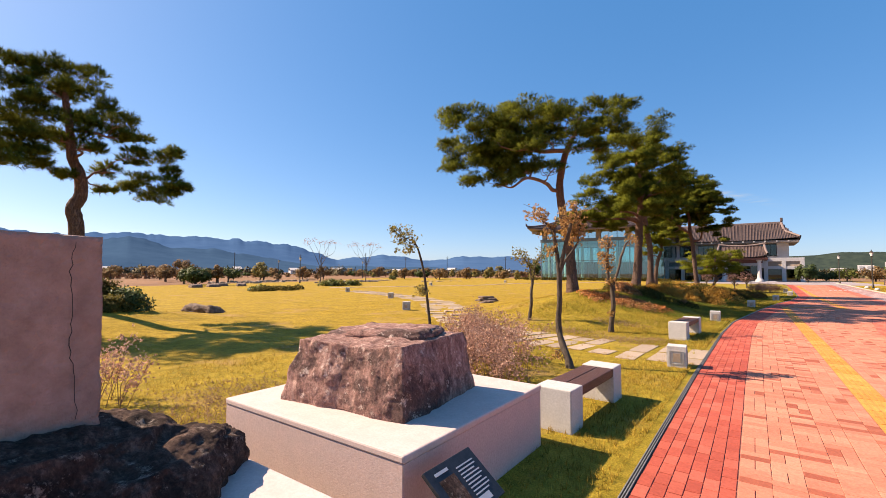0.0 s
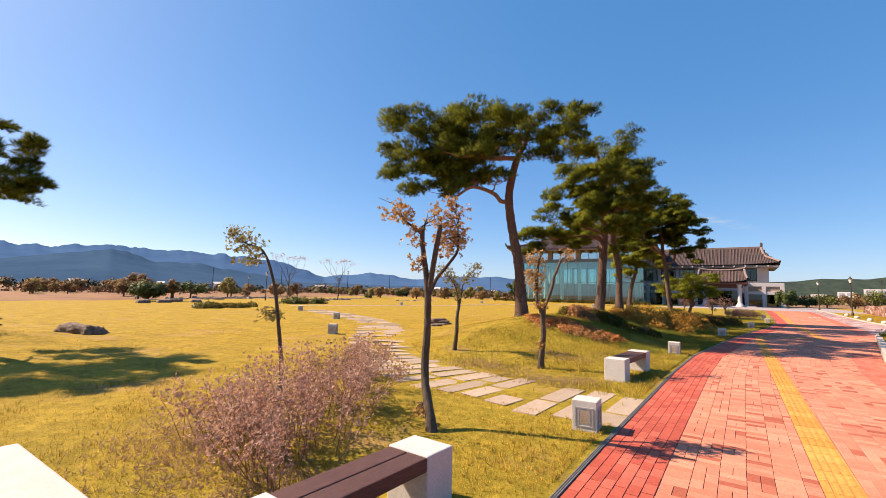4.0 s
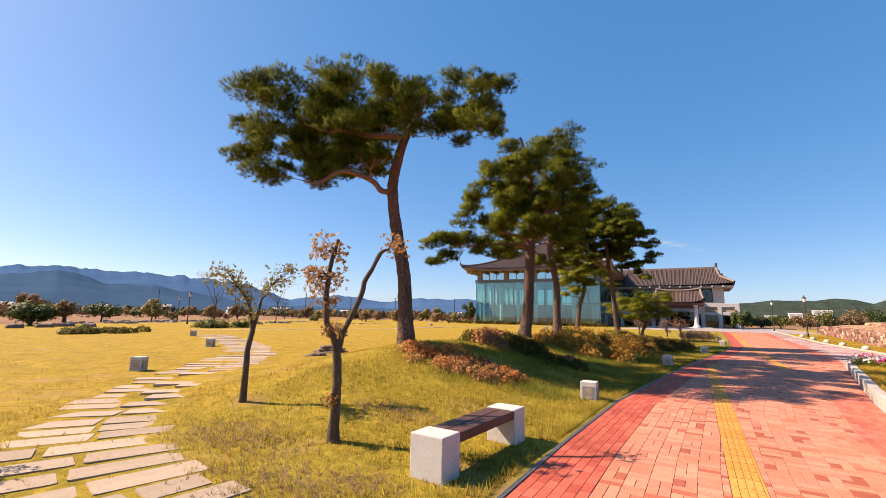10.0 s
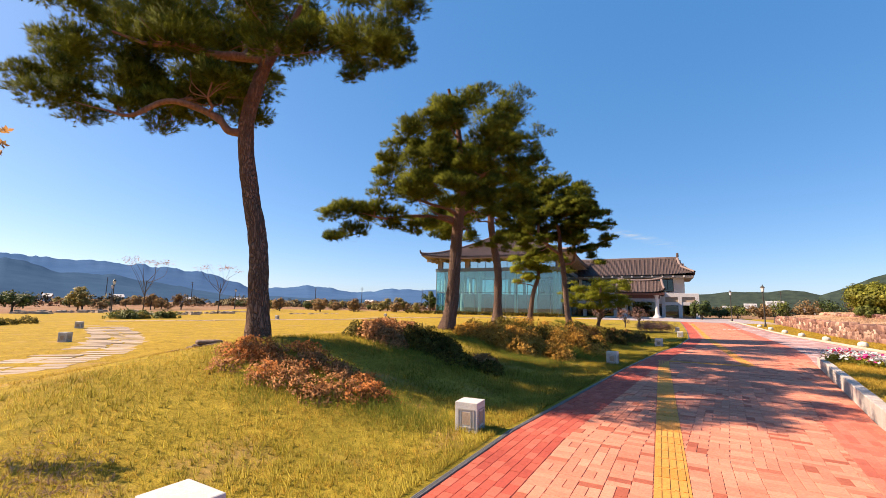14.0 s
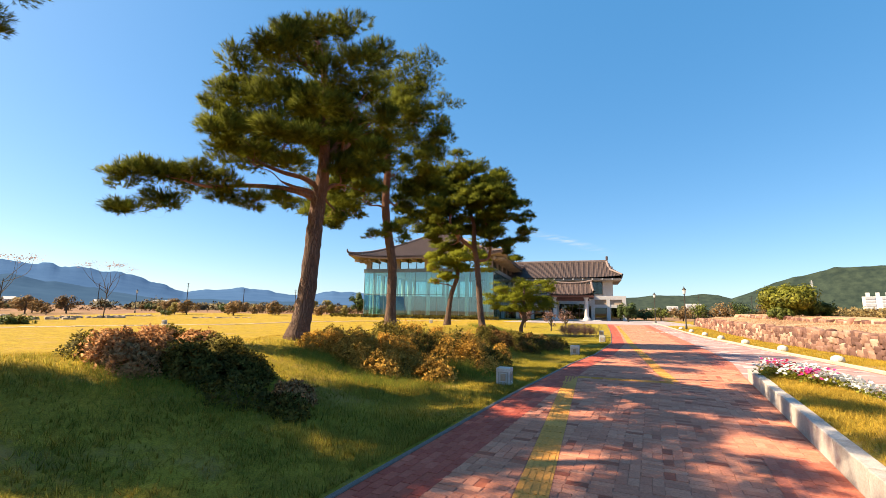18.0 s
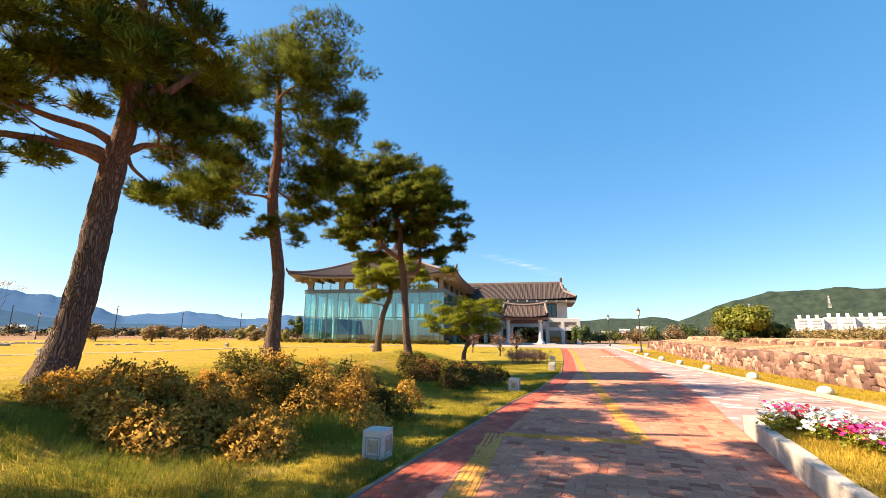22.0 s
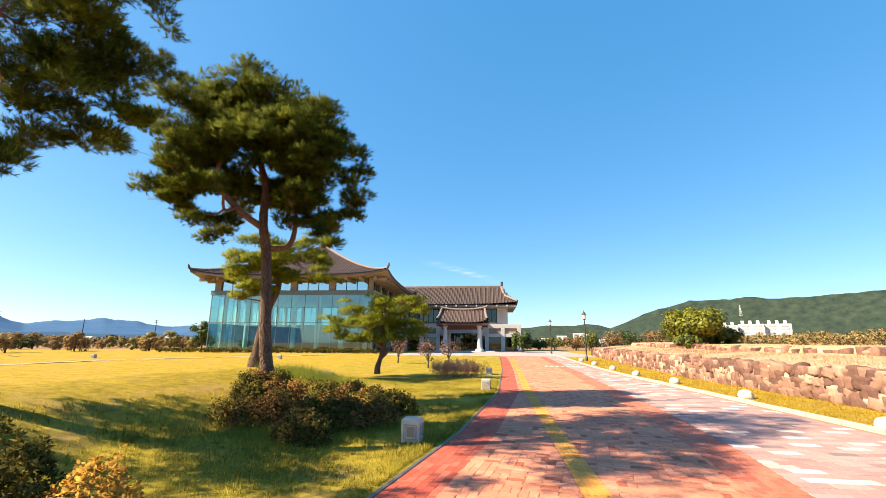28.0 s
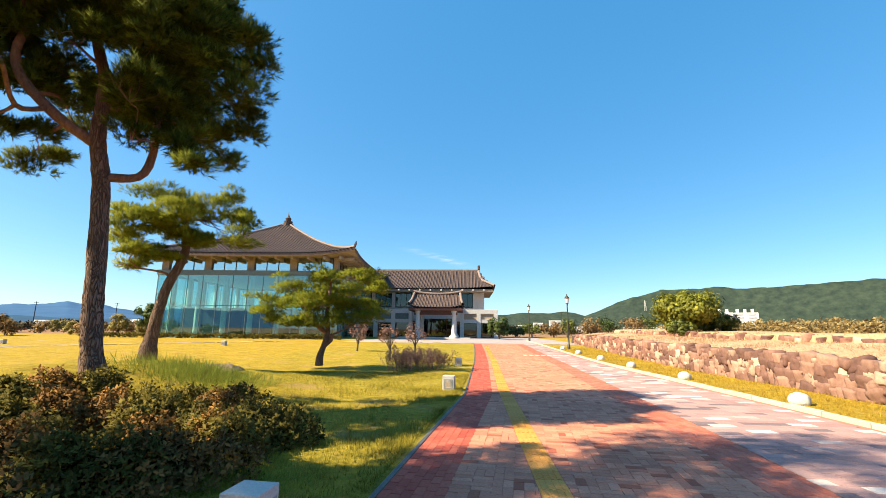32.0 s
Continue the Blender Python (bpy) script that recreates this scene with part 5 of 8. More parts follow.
def young_tree(label, stems, pads, leaf_mat, seed=1, slim=0.75):
    """A staked young tree: bare stems and a few sprays of leaves."""
    r = np.random.default_rng(seed)
    base = np.array(stems[0][0][:3])
    base[2] = float(rise(base[0], base[1])) - 0.03
    tree = thing("young_tree", label, "tree", tuple(base), group="young trees on the lawn")
    trunk = bend(stems[0], 6)
    trunk[:, 3] *= slim
    trunk[0, 2] = base[2] - 0.05
    trunk[0, 3] *= 1.3
    v, f = tube(trunk, 10, 0.10, seed)
    put("trunk", mesh_of("trunk", v - base, f, True), M_YOUNGBARK, tree)
    for s in stems[1:]:
        b = bend(s, 5)
        b[:, 3] *= slim
        v, f = tube(b, 7, 0.08, seed)
        put("branch", mesh_of("branch", v - base, f, True), M_YOUNGBARK, tree)
    places, axes, sizes, twigs = [], [], [], []
    ends = np.vstack([bend(s, 6) for s in stems])
    for x, y, z, rad in pads:
        c = np.array((x, y, z))
        s = ends[int(np.argmin(np.linalg.norm(ends[:, :3] - c, axis=1)))]
        for _ in range(5):
            e = c + r.normal(size=3) * rad * 0.6
            twigs.append(tube(bend([(*s[:3], 0.007), (*((s[:3] + e) / 2 + r.normal(size=3) * 0.03), 0.005), (*e, 0.002)], 3), 4))
        n = int(75 * rad / 0.2) + 6
        places.append(c + np.clip(r.normal(size=(n, 3)), -1.6, 1.6) * rad * 0.62)
        axes.append(r.normal(size=(n, 3)) + np.array([0, 0, 0.2]))
        sizes.append(r.uniform(0.026, 0.055, n))
    v, f = join(twigs)
    tagged(put("twig_spray", mesh_of("twig_spray", v - base, f), M_YOUNGBARK, tree), kind="stuff")
    v, f = scatter(SPRIG, np.vstack(places), np.vstack(axes), np.concatenate(sizes))
    tagged(put("foliage", mesh_of("foliage", v - base, f), leaf_mat, tree), kind="stuff")
    return tree


young_tree("slim young tree with lopped stem and orange autumn leaves", [YA_TRUNK, YA2_TRUNK, YA3_TRUNK, YA4_TRUNK], YA_PADS, M_LEAF_ORANGE, 21, 0.85)
young_tree("thin crooked young tree with sparse olive leaves", [YB_TRUNK], YB_PADS, M_LEAF_OLIVE, 22, 0.55)
young_tree("small forked young tree with yellowing leaf tufts", [YC_TRUNK, YC2_TRUNK], YC_PADS, M_LEAF_OLIVE, 23, 0.85)
young_tree("forked young tree with few orange leaves and trunk shoots", [YD_TRUNK, YD2_TRUNK], YD_PADS, M_LEAF_ORANGE, 24, 0.85)


def hedge(name, label, centre, radii, height, mats, n=2600, size=0.058, seed=1, category="hedge", group="azalea hedges", clump=0.36, second=-0.05, level=0.28):
    """A row of shrubs grown together: uneven domes of leaf whorls over twigs, each dome of one tint."""
    r = np.random.default_rng(seed)
    cx, cy = centre
    rx, ry = radii
    g = float(rise(cx, cy))
    th = thing(name, label, category, (cx, cy, g), group=group)
    count = max(6, int(1.5 * rx * ry / clump ** 2))
    per = n // count
    w = r.uniform(0, 2 * math.pi, count)
    q = np.sqrt(r.uniform(0, 1, count))
    edge = 1 + 0.16 * np.sin(3 * w + seed) + 0.12 * np.sin(7 * w + 2 * seed)
    mx, my = np.cos(w) * q * (rx - 0.5 * clump) * edge, np.sin(w) * q * (ry - 0.5 * clump) * edge
    leaves = {k: ([], []) for k in range(len(mats))}
    tw = []
    for i in range(count):
        rad = clump * r.uniform(0.75, 1.35)
        tall = height * r.uniform(1 - level, 1 + level) * (1 - 1.3 * level * q[i] ** 4) + 0.08
        u = r.normal(size=(per, 3))
        u /= np.linalg.norm(u, axis=1, keepdims=True)
        u[:, 2] = np.abs(u[:, 2])
        shell = r.uniform(0.45, 1.0, (per, 1)) ** 0.4
        ripple = 1 + 0.16 * np.sin(u[:, :1] * 7 + i) * np.sin(u[:, 1:2] * 7 + 2 * i)
        p = u * shell * ripple * np.array([rad, rad, tall])
        p[:, :2] += (mx[i], my[i])
        p[:, 2] += rise(cx + p[:, 0], cy + p[:, 1]) - g
        tint = int(noise.noise((mx[i] * 0.9 + seed, my[i] * 0.9, 0.3)) + 0.25 * r.normal() < second) if len(mats) > 1 else 0
        leaves[tint][0].append(p)
        leaves[tint][1].append(u * np.array([0.8, 0.8, 0.7]) + np.array([0, 0, 0.45]) + r.normal(size=(per, 3)) * 0.4)
        foot = np.array([mx[i], my[i], float(rise(cx + mx[i], cy + my[i])) - g - 0.03])
        for _ in range(3):
            e = p[r.integers(per)]
            tw.append(tube([(*foot, 0.009), (*((foot + e) / 2 + r.normal(size=3) * 0.03), 0.006), (*e, 0.003)], 4))
    for k, mat in enumerate(mats):
        if leaves[k][0]:
            p, ax = np.vstack(leaves[k][0]), np.vstack(leaves[k][1])
            tagged(put("foliage", foliage_mesh("foliage", SMALL_SPRIG, p, ax, r.uniform(0.65, 1.35, len(p)) * size * 1.05, ax, 0.6), mat, th), kind="stuff")
    v, f = join(tw)
    tagged(put("twig_mass", mesh_of("twig_mass", v, f), M_TWIG, th), kind="stuff")
    return th


hedge("azalea_hedge", "reddish-brown azalea hedge on the grassy bank", (-3.95, 17.25), (1.8, 0.95), 0.12, [M_AZALEA_FLAME, M_AZALEA_RED], 4600, 0.042, clump=0.2, second=-0.1, seed=1)
hedge("azalea_hedge", "dark azalea hedge with russet tips in pine shade", (-4.15, 21.3), (2.0, 1.15), 0.30, [M_AZALEA_GREEN, M_AZALEA_RED], 13000, 0.05, second=-0.2, seed=2)
hedge("azalea_hedge", "golden-leaved azalea hedge beside the path", (-2.9, 25.4), (1.7, 1.4), 0.47, [M_AZALEA_GOLD, M_AZALEA_GOLD], 12000, 0.05, second=-0.15, seed=3)
hedge("azalea_hedge", "dark green azalea hedge with golden patches", (-2.3, 28.3), (1.95, 1.75), 0.66, [M_AZALEA_GREEN, M_AZALEA_GOLD], 15000, 0.05, seed=4)
hedge("azalea_hedge", "broad dark azalea hedge with russet front", (-1.4, 35.3), (2.05, 2.2), 0.44, [M_AZALEA_GREEN, M_AZALEA_BRONZE], 23000, 0.05, second=-0.15, level=0.12, seed=5)
hedge("azalea_hedge", "dark evergreen shrub mound under a pine", (-16.6, 4.9), (1.5, 1.2), 0.62, [M_BUSHDARK, M_AZALEA_GREEN], 7000, 0.075, clump=0.5, seed=6)
hedge("azalea_hedge", "dark evergreen shrub mound on the lawn", (-18.9, 2.6), (1.5, 1.2), 0.7, [M_BUSHDARK, M_AZALEA_GREEN], 6000, 0.08, clump=0.5, seed=7)
hedge("low_shrub", "low flat shrub patch on the lawn", (-34.5, 22.6), (1.2, 3.0), 0.3, [M_BUSHGREEN, M_AZALEA_GREEN], 1500, 0.14, clump=0.6, seed=9, category="shrub", group="low shrubs on the lawn")
hedge("low_shrub", "low flat shrub patch on the lawn", (-41, 35.5), (1.6, 3.2), 0.6, [M_BUSHGREEN, M_AZALEA_GREEN], 1500, 0.16, clump=0.6, seed=10, category="shrub", group="low shrubs on the lawn")


def dry_bush(label, centre, spread, height, seed=1, mat=None):
    """Dried upright stems with pale seed heads."""
    r = np.random.default_rng(seed)
    g = float(rise(*centre))
    th = thing("dry_spirea_bush", label, "shrub", (*centre, g), group="dried bushes")
    stems, heads = [], []
    for i in range(int(44 * spread / 0.6)):
        o = np.clip(r.normal(size=2), -1.5, 1.5) * spread * 0.42
        lean = o * 0.5 + r.normal(size=2) * 0.12
        h = height * r.uniform(0.5, 1.05)
        a = np.array([*o, -0.02])
        e = np.array([*(o + lean), h])
        m = (a + e) / 2 + r.normal(size=3) * 0.03
        stems.append(tube([(*a, 0.0045), (*m, 0.0032), (*e, 0.0015)], 4))
        for _ in range(46):
            t = r.uniform(0.25, 1.0) ** 0.6
            heads.append(a + (e - a) * t + r.normal(size=3) * 0.055)
    v, f = join(stems)
    tagged(put("stem_mass", mesh_of("stem_mass", v, f), M_TWIG, th), kind="stuff")
    h = np.array(heads)
    v, f = scatter(SPRIG, h, r.normal(size=h.shape) + np.array([0, 0, 0.6]), r.uniform(0.015, 0.034, len(h)))
    tagged(put("seed_head_mass", mesh_of("seed_head_mass", v, f), mat or M_DRYPINK, th), kind="stuff")


dry_bush("dried spirea bush with pale pink seed heads", (-3.15, 5.75), 0.72, 0.74, 31)
dry_bush("dried spirea bush with dusky pink seed heads", (-3.65, 6.5), 0.75, 0.88, 32)
dry_bush("dried spirea bush with pale pink seed heads", (-4.35, 7.25), 0.6, 0.86, 33)
dry_bush("dried spirea bush with brown stems", (-4.05, 5.75), 0.6, 0.6, 37)
dry_bush("dried spirea bush with dusky pink seed heads", (-5.6, 9.3), 0.5, 0.8, 38)
for i, (x, y) in enumerate(((0.1, 46.4), (0.9, 46.8), (1.5, 47.4), (0.2, 47.8), (1.0, 48.2))):
    dry_bush("low dusky purple-brown shrub beside the path end", (x, y), 0.6, 0.8, 36 + i, M_PURPLE)
dry_bush("thin dry bush with curled brown leaves", (-6.4, 1.75), 0.5, 0.85, 34)
dry_bush("thin dry bush with curled brown leaves", (-4.6, 8.3), 0.45, 0.6, 35)


# ---------- grass ----------
STEP_LINE = [(-0.95, 9.75), (-2.6, 9.85), (-4.6, 10.25), (-6.5, 11.2), (-8.3, 12.8), (-11.2, 15.8), (-14.6, 19.5), (-19.0, 22.3), (-24.5, 24.8), (-30, 27)]


def off_path(x, y, keep=0.8):
    """Which places lie clear of the slabs of the stepping-stone path."""
    line = bend(STEP_LINE, 8)[:, :2]
    return np.min(np.hypot(x[:, None] - line[:, 0], y[:, None] - line[:, 1]), axis=1) > keep


def grass(name, label, n, ya, yb, far_left, size, mat, seed, tall=1.0, power=1.6):
    """Blades of grass, thick beside the path and thinner with distance from it."""
    r = np.random.default_rng(seed)
    y = r.uniform(ya, yb, n)
    x = left_edge(y) - 0.14 - far_left * r.uniform(0, 1, n) ** power
    clump = np.array([noise.noise((a * 0.9, b * 0.9, seed)) for a, b in zip(x, y)])
    keep = (clump + r.normal(size=n) * 0.25 > -0.25) & (off_path(x, y) | (r.uniform(size=n) < 0.05))
    x, y, clump = x[keep], y[keep], clump[keep]
    p = np.stack([x, y, rise(x, y) - 0.01], -1)
    ax = r.normal(size=p.shape) * 0.28 + np.array([0, 0, 1.0])
    sizes = r.uniform(0.5, 1.3, len(p)) * size * tall * (1 + 0.6 * clump)
    tagged(put(name, foliage_mesh(name, TUFT, p, ax, sizes, ax * np.array([1, 1, 0.8]), 0.25), mat), label, "grass", kind="stuff")


grass("grass", "short dry golden-green lawn grass", 60000, 1.5, 26, 7.5, 0.065, M_GRASS, 41)
grass("grass", "short green lawn grass along the bank", 56000, 14, 46, 5.5, 0.085, M_LUSH, 42)
grass("grass", "sparse dry lawn grass further out", 22000, 2, 30, 16, 0.06, M_GRASS, 43, power=1.0)
grass("grass", "longer green grass tufts on the bank", 20000, 10, 34, 5.5, 0.10, M_LUSH, 45, power=1.2)


def straw_patch(centre, spread, n, seed):
    """Worn ground with short dead grass lying on it."""
    r = np.random.default_rng(seed)
    o = np.clip(r.normal(size=(n, 2)), -2, 2) * np.array(spread) * 0.5
    x, y = centre[0] + o[:, 0], centre[1] + o[:, 1]
    p = np.stack([x, y, rise(x, y) + 0.01], -1)
    v, f = scatter(TUFT, p, r.normal(size=p.shape) * 0.9 + np.array([0, 0, 0.7]), r.uniform(0.04, 0.09, n))
    tagged(put("dead_grass", mesh_of("dead_grass", v, f), M_STRAW), "patch of dead straw-coloured grass on the lawn", "grass", kind="stuff")


for k, (x, y, w, d) in enumerate(((-3.5, 5.2, 1.5, 0.9), (-2.7, 5.4, 0.7, 0.6), (-4.6, 5.6, 1.0, 0.8), (-4.8, 3.0, 1.6, 1.2), (-4.4, 1.9, 0.9, 0.6), (-4.35, 11.9, 1.0, 0.6), (-2.6, 11.1, 0.9, 0.6), (-2.05, 11.55, 0.5, 0.4), (-3.3, 13.8, 0.8, 0.5))):
    straw_patch((x, y), (w, d), int(1300 * w * d), 71 + k)


def tall_grass(label, centre, spread, height, n, seed):
    r = np.random.default_rng(seed)
    o = np.clip(r.normal(size=(n, 2)), -2, 2) * spread * 0.5
    x, y = centre[0] + o[:, 0], centre[1] + o[:, 1]
    p = np.stack([x, y, rise(x, y) - 0.02], -1)
    ax = np.concatenate([o * 0.35, np.ones((n, 1))], 1) + r.normal(size=(n, 3)) * 0.34
    v, f = scatter(needle_template(4, 1.0, 0.02, 0.5, seed), p, ax, r.uniform(0.4, 1.0, n) * height)
    tagged(put("tall_grass", mesh_of("tall_grass", v, f), M_GREENBLADE), label, "grass", kind="stuff")


tall_grass("tuft of tall green grass behind the hedge", (-3.2, 39.4), 1.3, 0.42, 1500, 51)
tall_grass("tuft of tall green grass beside the hedge", (-1.3, 26.7), 0.7, 0.45, 500, 52)
for k, (x, y) in enumerate(((-2.9, 17.2), (-2.0, 17.3), (-3.7, 16.6), (-3.6, 23.9), (-2.4, 23.8), (-1.6, 24.3), (-4.2, 20.3), (-3.0, 20.9), (-0.9, 28.0), (-1.6, 33.1), (-0.4, 33.6), (0.3, 34.6))):
    tall_grass("uncut green grass at the foot of the hedge", (x, y), 0.75, 0.24, 700, 53 + k)


# ---------- stones on plinths ----------
def boulder(size, seed, cut=0.0, taper=0.0, rough=0.12, sub=5, scale=1.6, cuts=0, grit=0.03):
    """A rough stone: a subdivided block, tapered and worn by noise."""
    bm = bmesh.new()
    bmesh.ops.create_cube(bm, size=1.0)
    bmesh.ops.subdivide_edges(bm, edges=bm.edges[:], cuts=cuts or (2 ** sub // 2 - 1 if sub < 5 else 17), use_grid_fill=True)
    for v in bm.verts:
        c = v.co.copy()
        k = 1 - taper * (c.z + 0.5)
        ball = c.normalized() * 0.62
        c = c.lerp(ball, cut)
        c = Vector((c.x * k, c.y * k, c.z))
        p = Vector((c.x * size[0], c.y * size[1], c.z * size[2]))
        d = noise.multi_fractal(p * scale + Vector((seed, 0, 0)), 0.9, 2.1, 5) - 1.0
        e = noise.noise(p * scale * 0.8 + Vector((0, seed * 1.7, 0)))
        p += (c.normalized()) * (d * 0.35 + e) * rough * min(size)
        if cuts:
            crack = abs(noise.noise(p * scale * 2.3 + Vector((seed, 3, 0))))
            p += c.normalized() * (grit * noise.fractal(p * 8.0, 0.8, 2.0, 4) - 0.010 * max(0.0, 0.06 - crack) / 0.06)
        v.co = p + Vector((0, 0, size[2] / 2))
    return bm


def plinth(label, lo, hi):
    th = thing("stone_plinth", label, "plinth", ((lo[0] + hi[0]) / 2, (lo[1] + hi[1]) / 2, 0), group="granite plinths")
    sx, sy = (hi[0] - lo[0]) / 2, (hi[1] - lo[1]) / 2
    part("block", box((-sx + 0.006, -sy + 0.006, -0.1), (sx - 0.006, sy - 0.006, hi[2] - 0.05), 0.006), M_PLINTH, th, "hammered pink granite sides")
    part("sawn_top", box((-sx, -sy, hi[2] - 0.05), (sx, sy, hi[2]), 0.012), M_SAWN, th, "smooth pale granite top")
    return th


plinth("pink granite plinth with rough-cut sides", (-3.6, 1.92, 0), (-1.65, 3.89, 0.555))
plinth("low pink granite plinth beside the path", (-3.97, -0.4, 0), (-1.74, 1.5, 0.475))

ob = part("rough_foundation_stone", boulder((1.22, 1.16, 0.53), 3.0, 0.035, 0.12, 0.16, scale=1.9, cuts=60, grit=0.016), M_ROCK, smooth=True)
ob.matrix_basis = pose(-2.66, 2.82, 0.535, 0, 0, 7)
tagged(ob, "rough brown foundation stone with a flat top on a granite plinth", "stone")
ob = part("capping_slab", boulder((0.78, 0.56, 0.07), 8.0, 0.25, 0.1, 0.3, cuts=24, grit=0.012), M_ROCK, smooth=True)
ob.matrix_basis = pose(-2.60, 2.90, 1.05, 1.5, -1.0, 14)
tagged(ob, "thin flaked stone slab on top of the foundation stone", "stone")
bm = boulder((1.0, 1.25, 0.42), 5.0, 0.45, 0.30, 0.26, scale=2.2, cuts=48)
lobe = bpy.data.meshes.new("lobe")
lower = boulder((0.62, 0.95, 0.27), 7.0, 0.50, 0.22, 0.30, scale=2.6, cuts=36)
lower.to_mesh(lobe)
lower.free()
lobe.transform(pose(0.30, 0.26, 0.0, 0, 0, 12))
bm.from_mesh(lobe)
bpy.data.meshes.remove(lobe)
ob = part("dark_base_boulder", bm, M_DARKROCK, smooth=True)
ob.matrix_basis = pose(-2.70, 0.62, 0.44, 0, 0, 20)
tagged(ob, "dark weathered boulder used as a base on a low plinth", "stone")
ob = part("carved_stone_pillar", boulder((0.42, 0.95, 0.98), 9.0, 0.05, 0.03, 0.03, scale=2.0, cuts=36, grit=0.005), M_STELE, smooth=True)
ob.matrix_basis = pose(-2.83, 0.30, 0.80, 0, 0, 3)
tagged(ob, "pink stone pillar with a vertical crack standing on a boulder", "stone pillar")
crack = bend([(0.222, 0.34, 0.94, 0.0012), (0.222, 0.325, 0.80, 0.002), (0.22, 0.34, 0.62, 0.0015), (0.222, 0.335, 0.45, 0.002), (0.222, 0.36, 0.30, 0.0015), (0.222, 0.37, 0.10, 0.0012)], 5)
crack[:, 1] += np.array([0.016 * noise.noise((k * 0.9, 0, 0)) for k in range(len(crack))])
v, f = tube(crack, 5)
put("crack", mesh_of("crack", v, f), M_DRAINPIT, ob, "dark vertical crack")


def plaque():
    th = thing("information_plaque", "black engraved information plaque on a low stand beside the plinth", "plaque", (-1.37, 2.13, 0), 90)
    t = pose(0, 0, 0.40, 38, 0, 0)
    board = part("board", box((-0.23, -0.165, -0.012), (0.23, 0.165, 0.012), 0.004, t), M_SIGN, th)
    part("post", box((-0.03, -0.02, 0), (0.03, 0.02, 0.39)), M_DRAIN, th)
    for i in range(9):
        part("text_line", box((0.01, 0.09 - i * 0.022, 0.0125), (0.18 - 0.03 * (i % 3 == 2), 0.098 - i * 0.022, 0.0145), 0, t), M_INK, board)
    part("label_strip", box((-0.02, -0.14, 0.0125), (0.12, -0.10, 0.0145), 0, t), M_INK, board)
    part("title_bar", box((-0.17, 0.11, 0.0125), (-0.05, 0.128, 0.0145), 0, t), M_INK, board)
    part("drawing", box((-0.17, -0.09, 0.0125), (-0.03, 0.08, 0.014), 0, t), M_DARKROCK, board, "grey engraved drawing")


plaque()


def bench(label, at, turn, length):
    """Two granite blocks carrying two stained planks."""
    th = thing("park_bench", label, "bench", at, turn, group="benches along the path")
    h = 0.43
    for y0 in (0.0, length - 0.32):
        part("stone_block", box((-0.20, y0, -0.05), (0.20, y0 + 0.32, h), 0.012), M_GRANITE, th, "white granite block")
    for x0, x1 in ((-0.19, -0.005), (0.005, 0.19)):
        part("plank", box((x0, 0.30, h - 0.115), (x1, length - 0.30, h - 0.012), 0.008), M_BENCHWOOD, th, "dark red-brown stained plank")
    return th


bench("granite and dark wood bench on the grass beside the plinth", (-1.71, 4.31, 0), -2.5, 1.69)
bench("granite and dark wood bench on the grass beside the path", (-1.55, 11.95, 0), -4, 1.95)


def light_box():
    """A squat granite lantern with a fretted face."""
    th = thing("garden_light", "small grey granite garden light with fretted faces", "garden light", (0, 0, 0), group="granite garden lights")
    w, h = 0.15, 0.36
    part("body", box((-w, -w, -0.06), (w, w, h), 0.008), M_GRANITE, th)
    for k in range(4):
        m = pose(0, 0, 0, 0, 0, 90 * k)
        panel = part("panel", box((-0.055, -w - 0.004, 0.09), (0.055, -w + 0.001, 0.24), 0, m), M_SLAB, th, "beige inset panel")
        for a in ((-0.11, -w - 0.007, 0.05, -0.095, 0.28), (0.095, -w - 0.007, 0.05, 0.11, 0.28)):
            part("fret_bar", box((a[0], a[1], a[2]), (a[3], -w + 0.001, a[4]), 0, m), M_FRET, panel)
        for z0 in (0.05, 0.265):
            part("fret_bar", box((-0.094, -w - 0.0065, z0), (0.094, -w + 0.001, z0 + 0.014), 0, m), M_FRET, panel)
        for x0 in (-0.073, 0.061):
            part("fret_bar", box((x0, -w - 0.006, 0.075), (x0 + 0.012, -w + 0.001, 0.255), 0, m), M_FRET, panel)
    return th


first_light = light_box()
first_light.matrix_basis = pose(-1.13, 8.6, 0, 0, 0, 4)
for x, y, turn in ((-1.1, 17.35, 2), (-0.14, 25.7, -3), (1.05, 33.4, -6), (2.17, 41.7, -5), (2.25, 49.3, -2), (-12.28, 14.4, 30), (-18.7, 20.4, 30), (-27.5, 24.7, 40), (-33.8, 44.4, 0), (-31.6, 60.7, 0), (-15.4, 61.8, 0)):
    copy_thing(first_light, pose(x, y, float(rise(x, y)), 0, 0, turn))


# ---------- stepping-stone path ----------


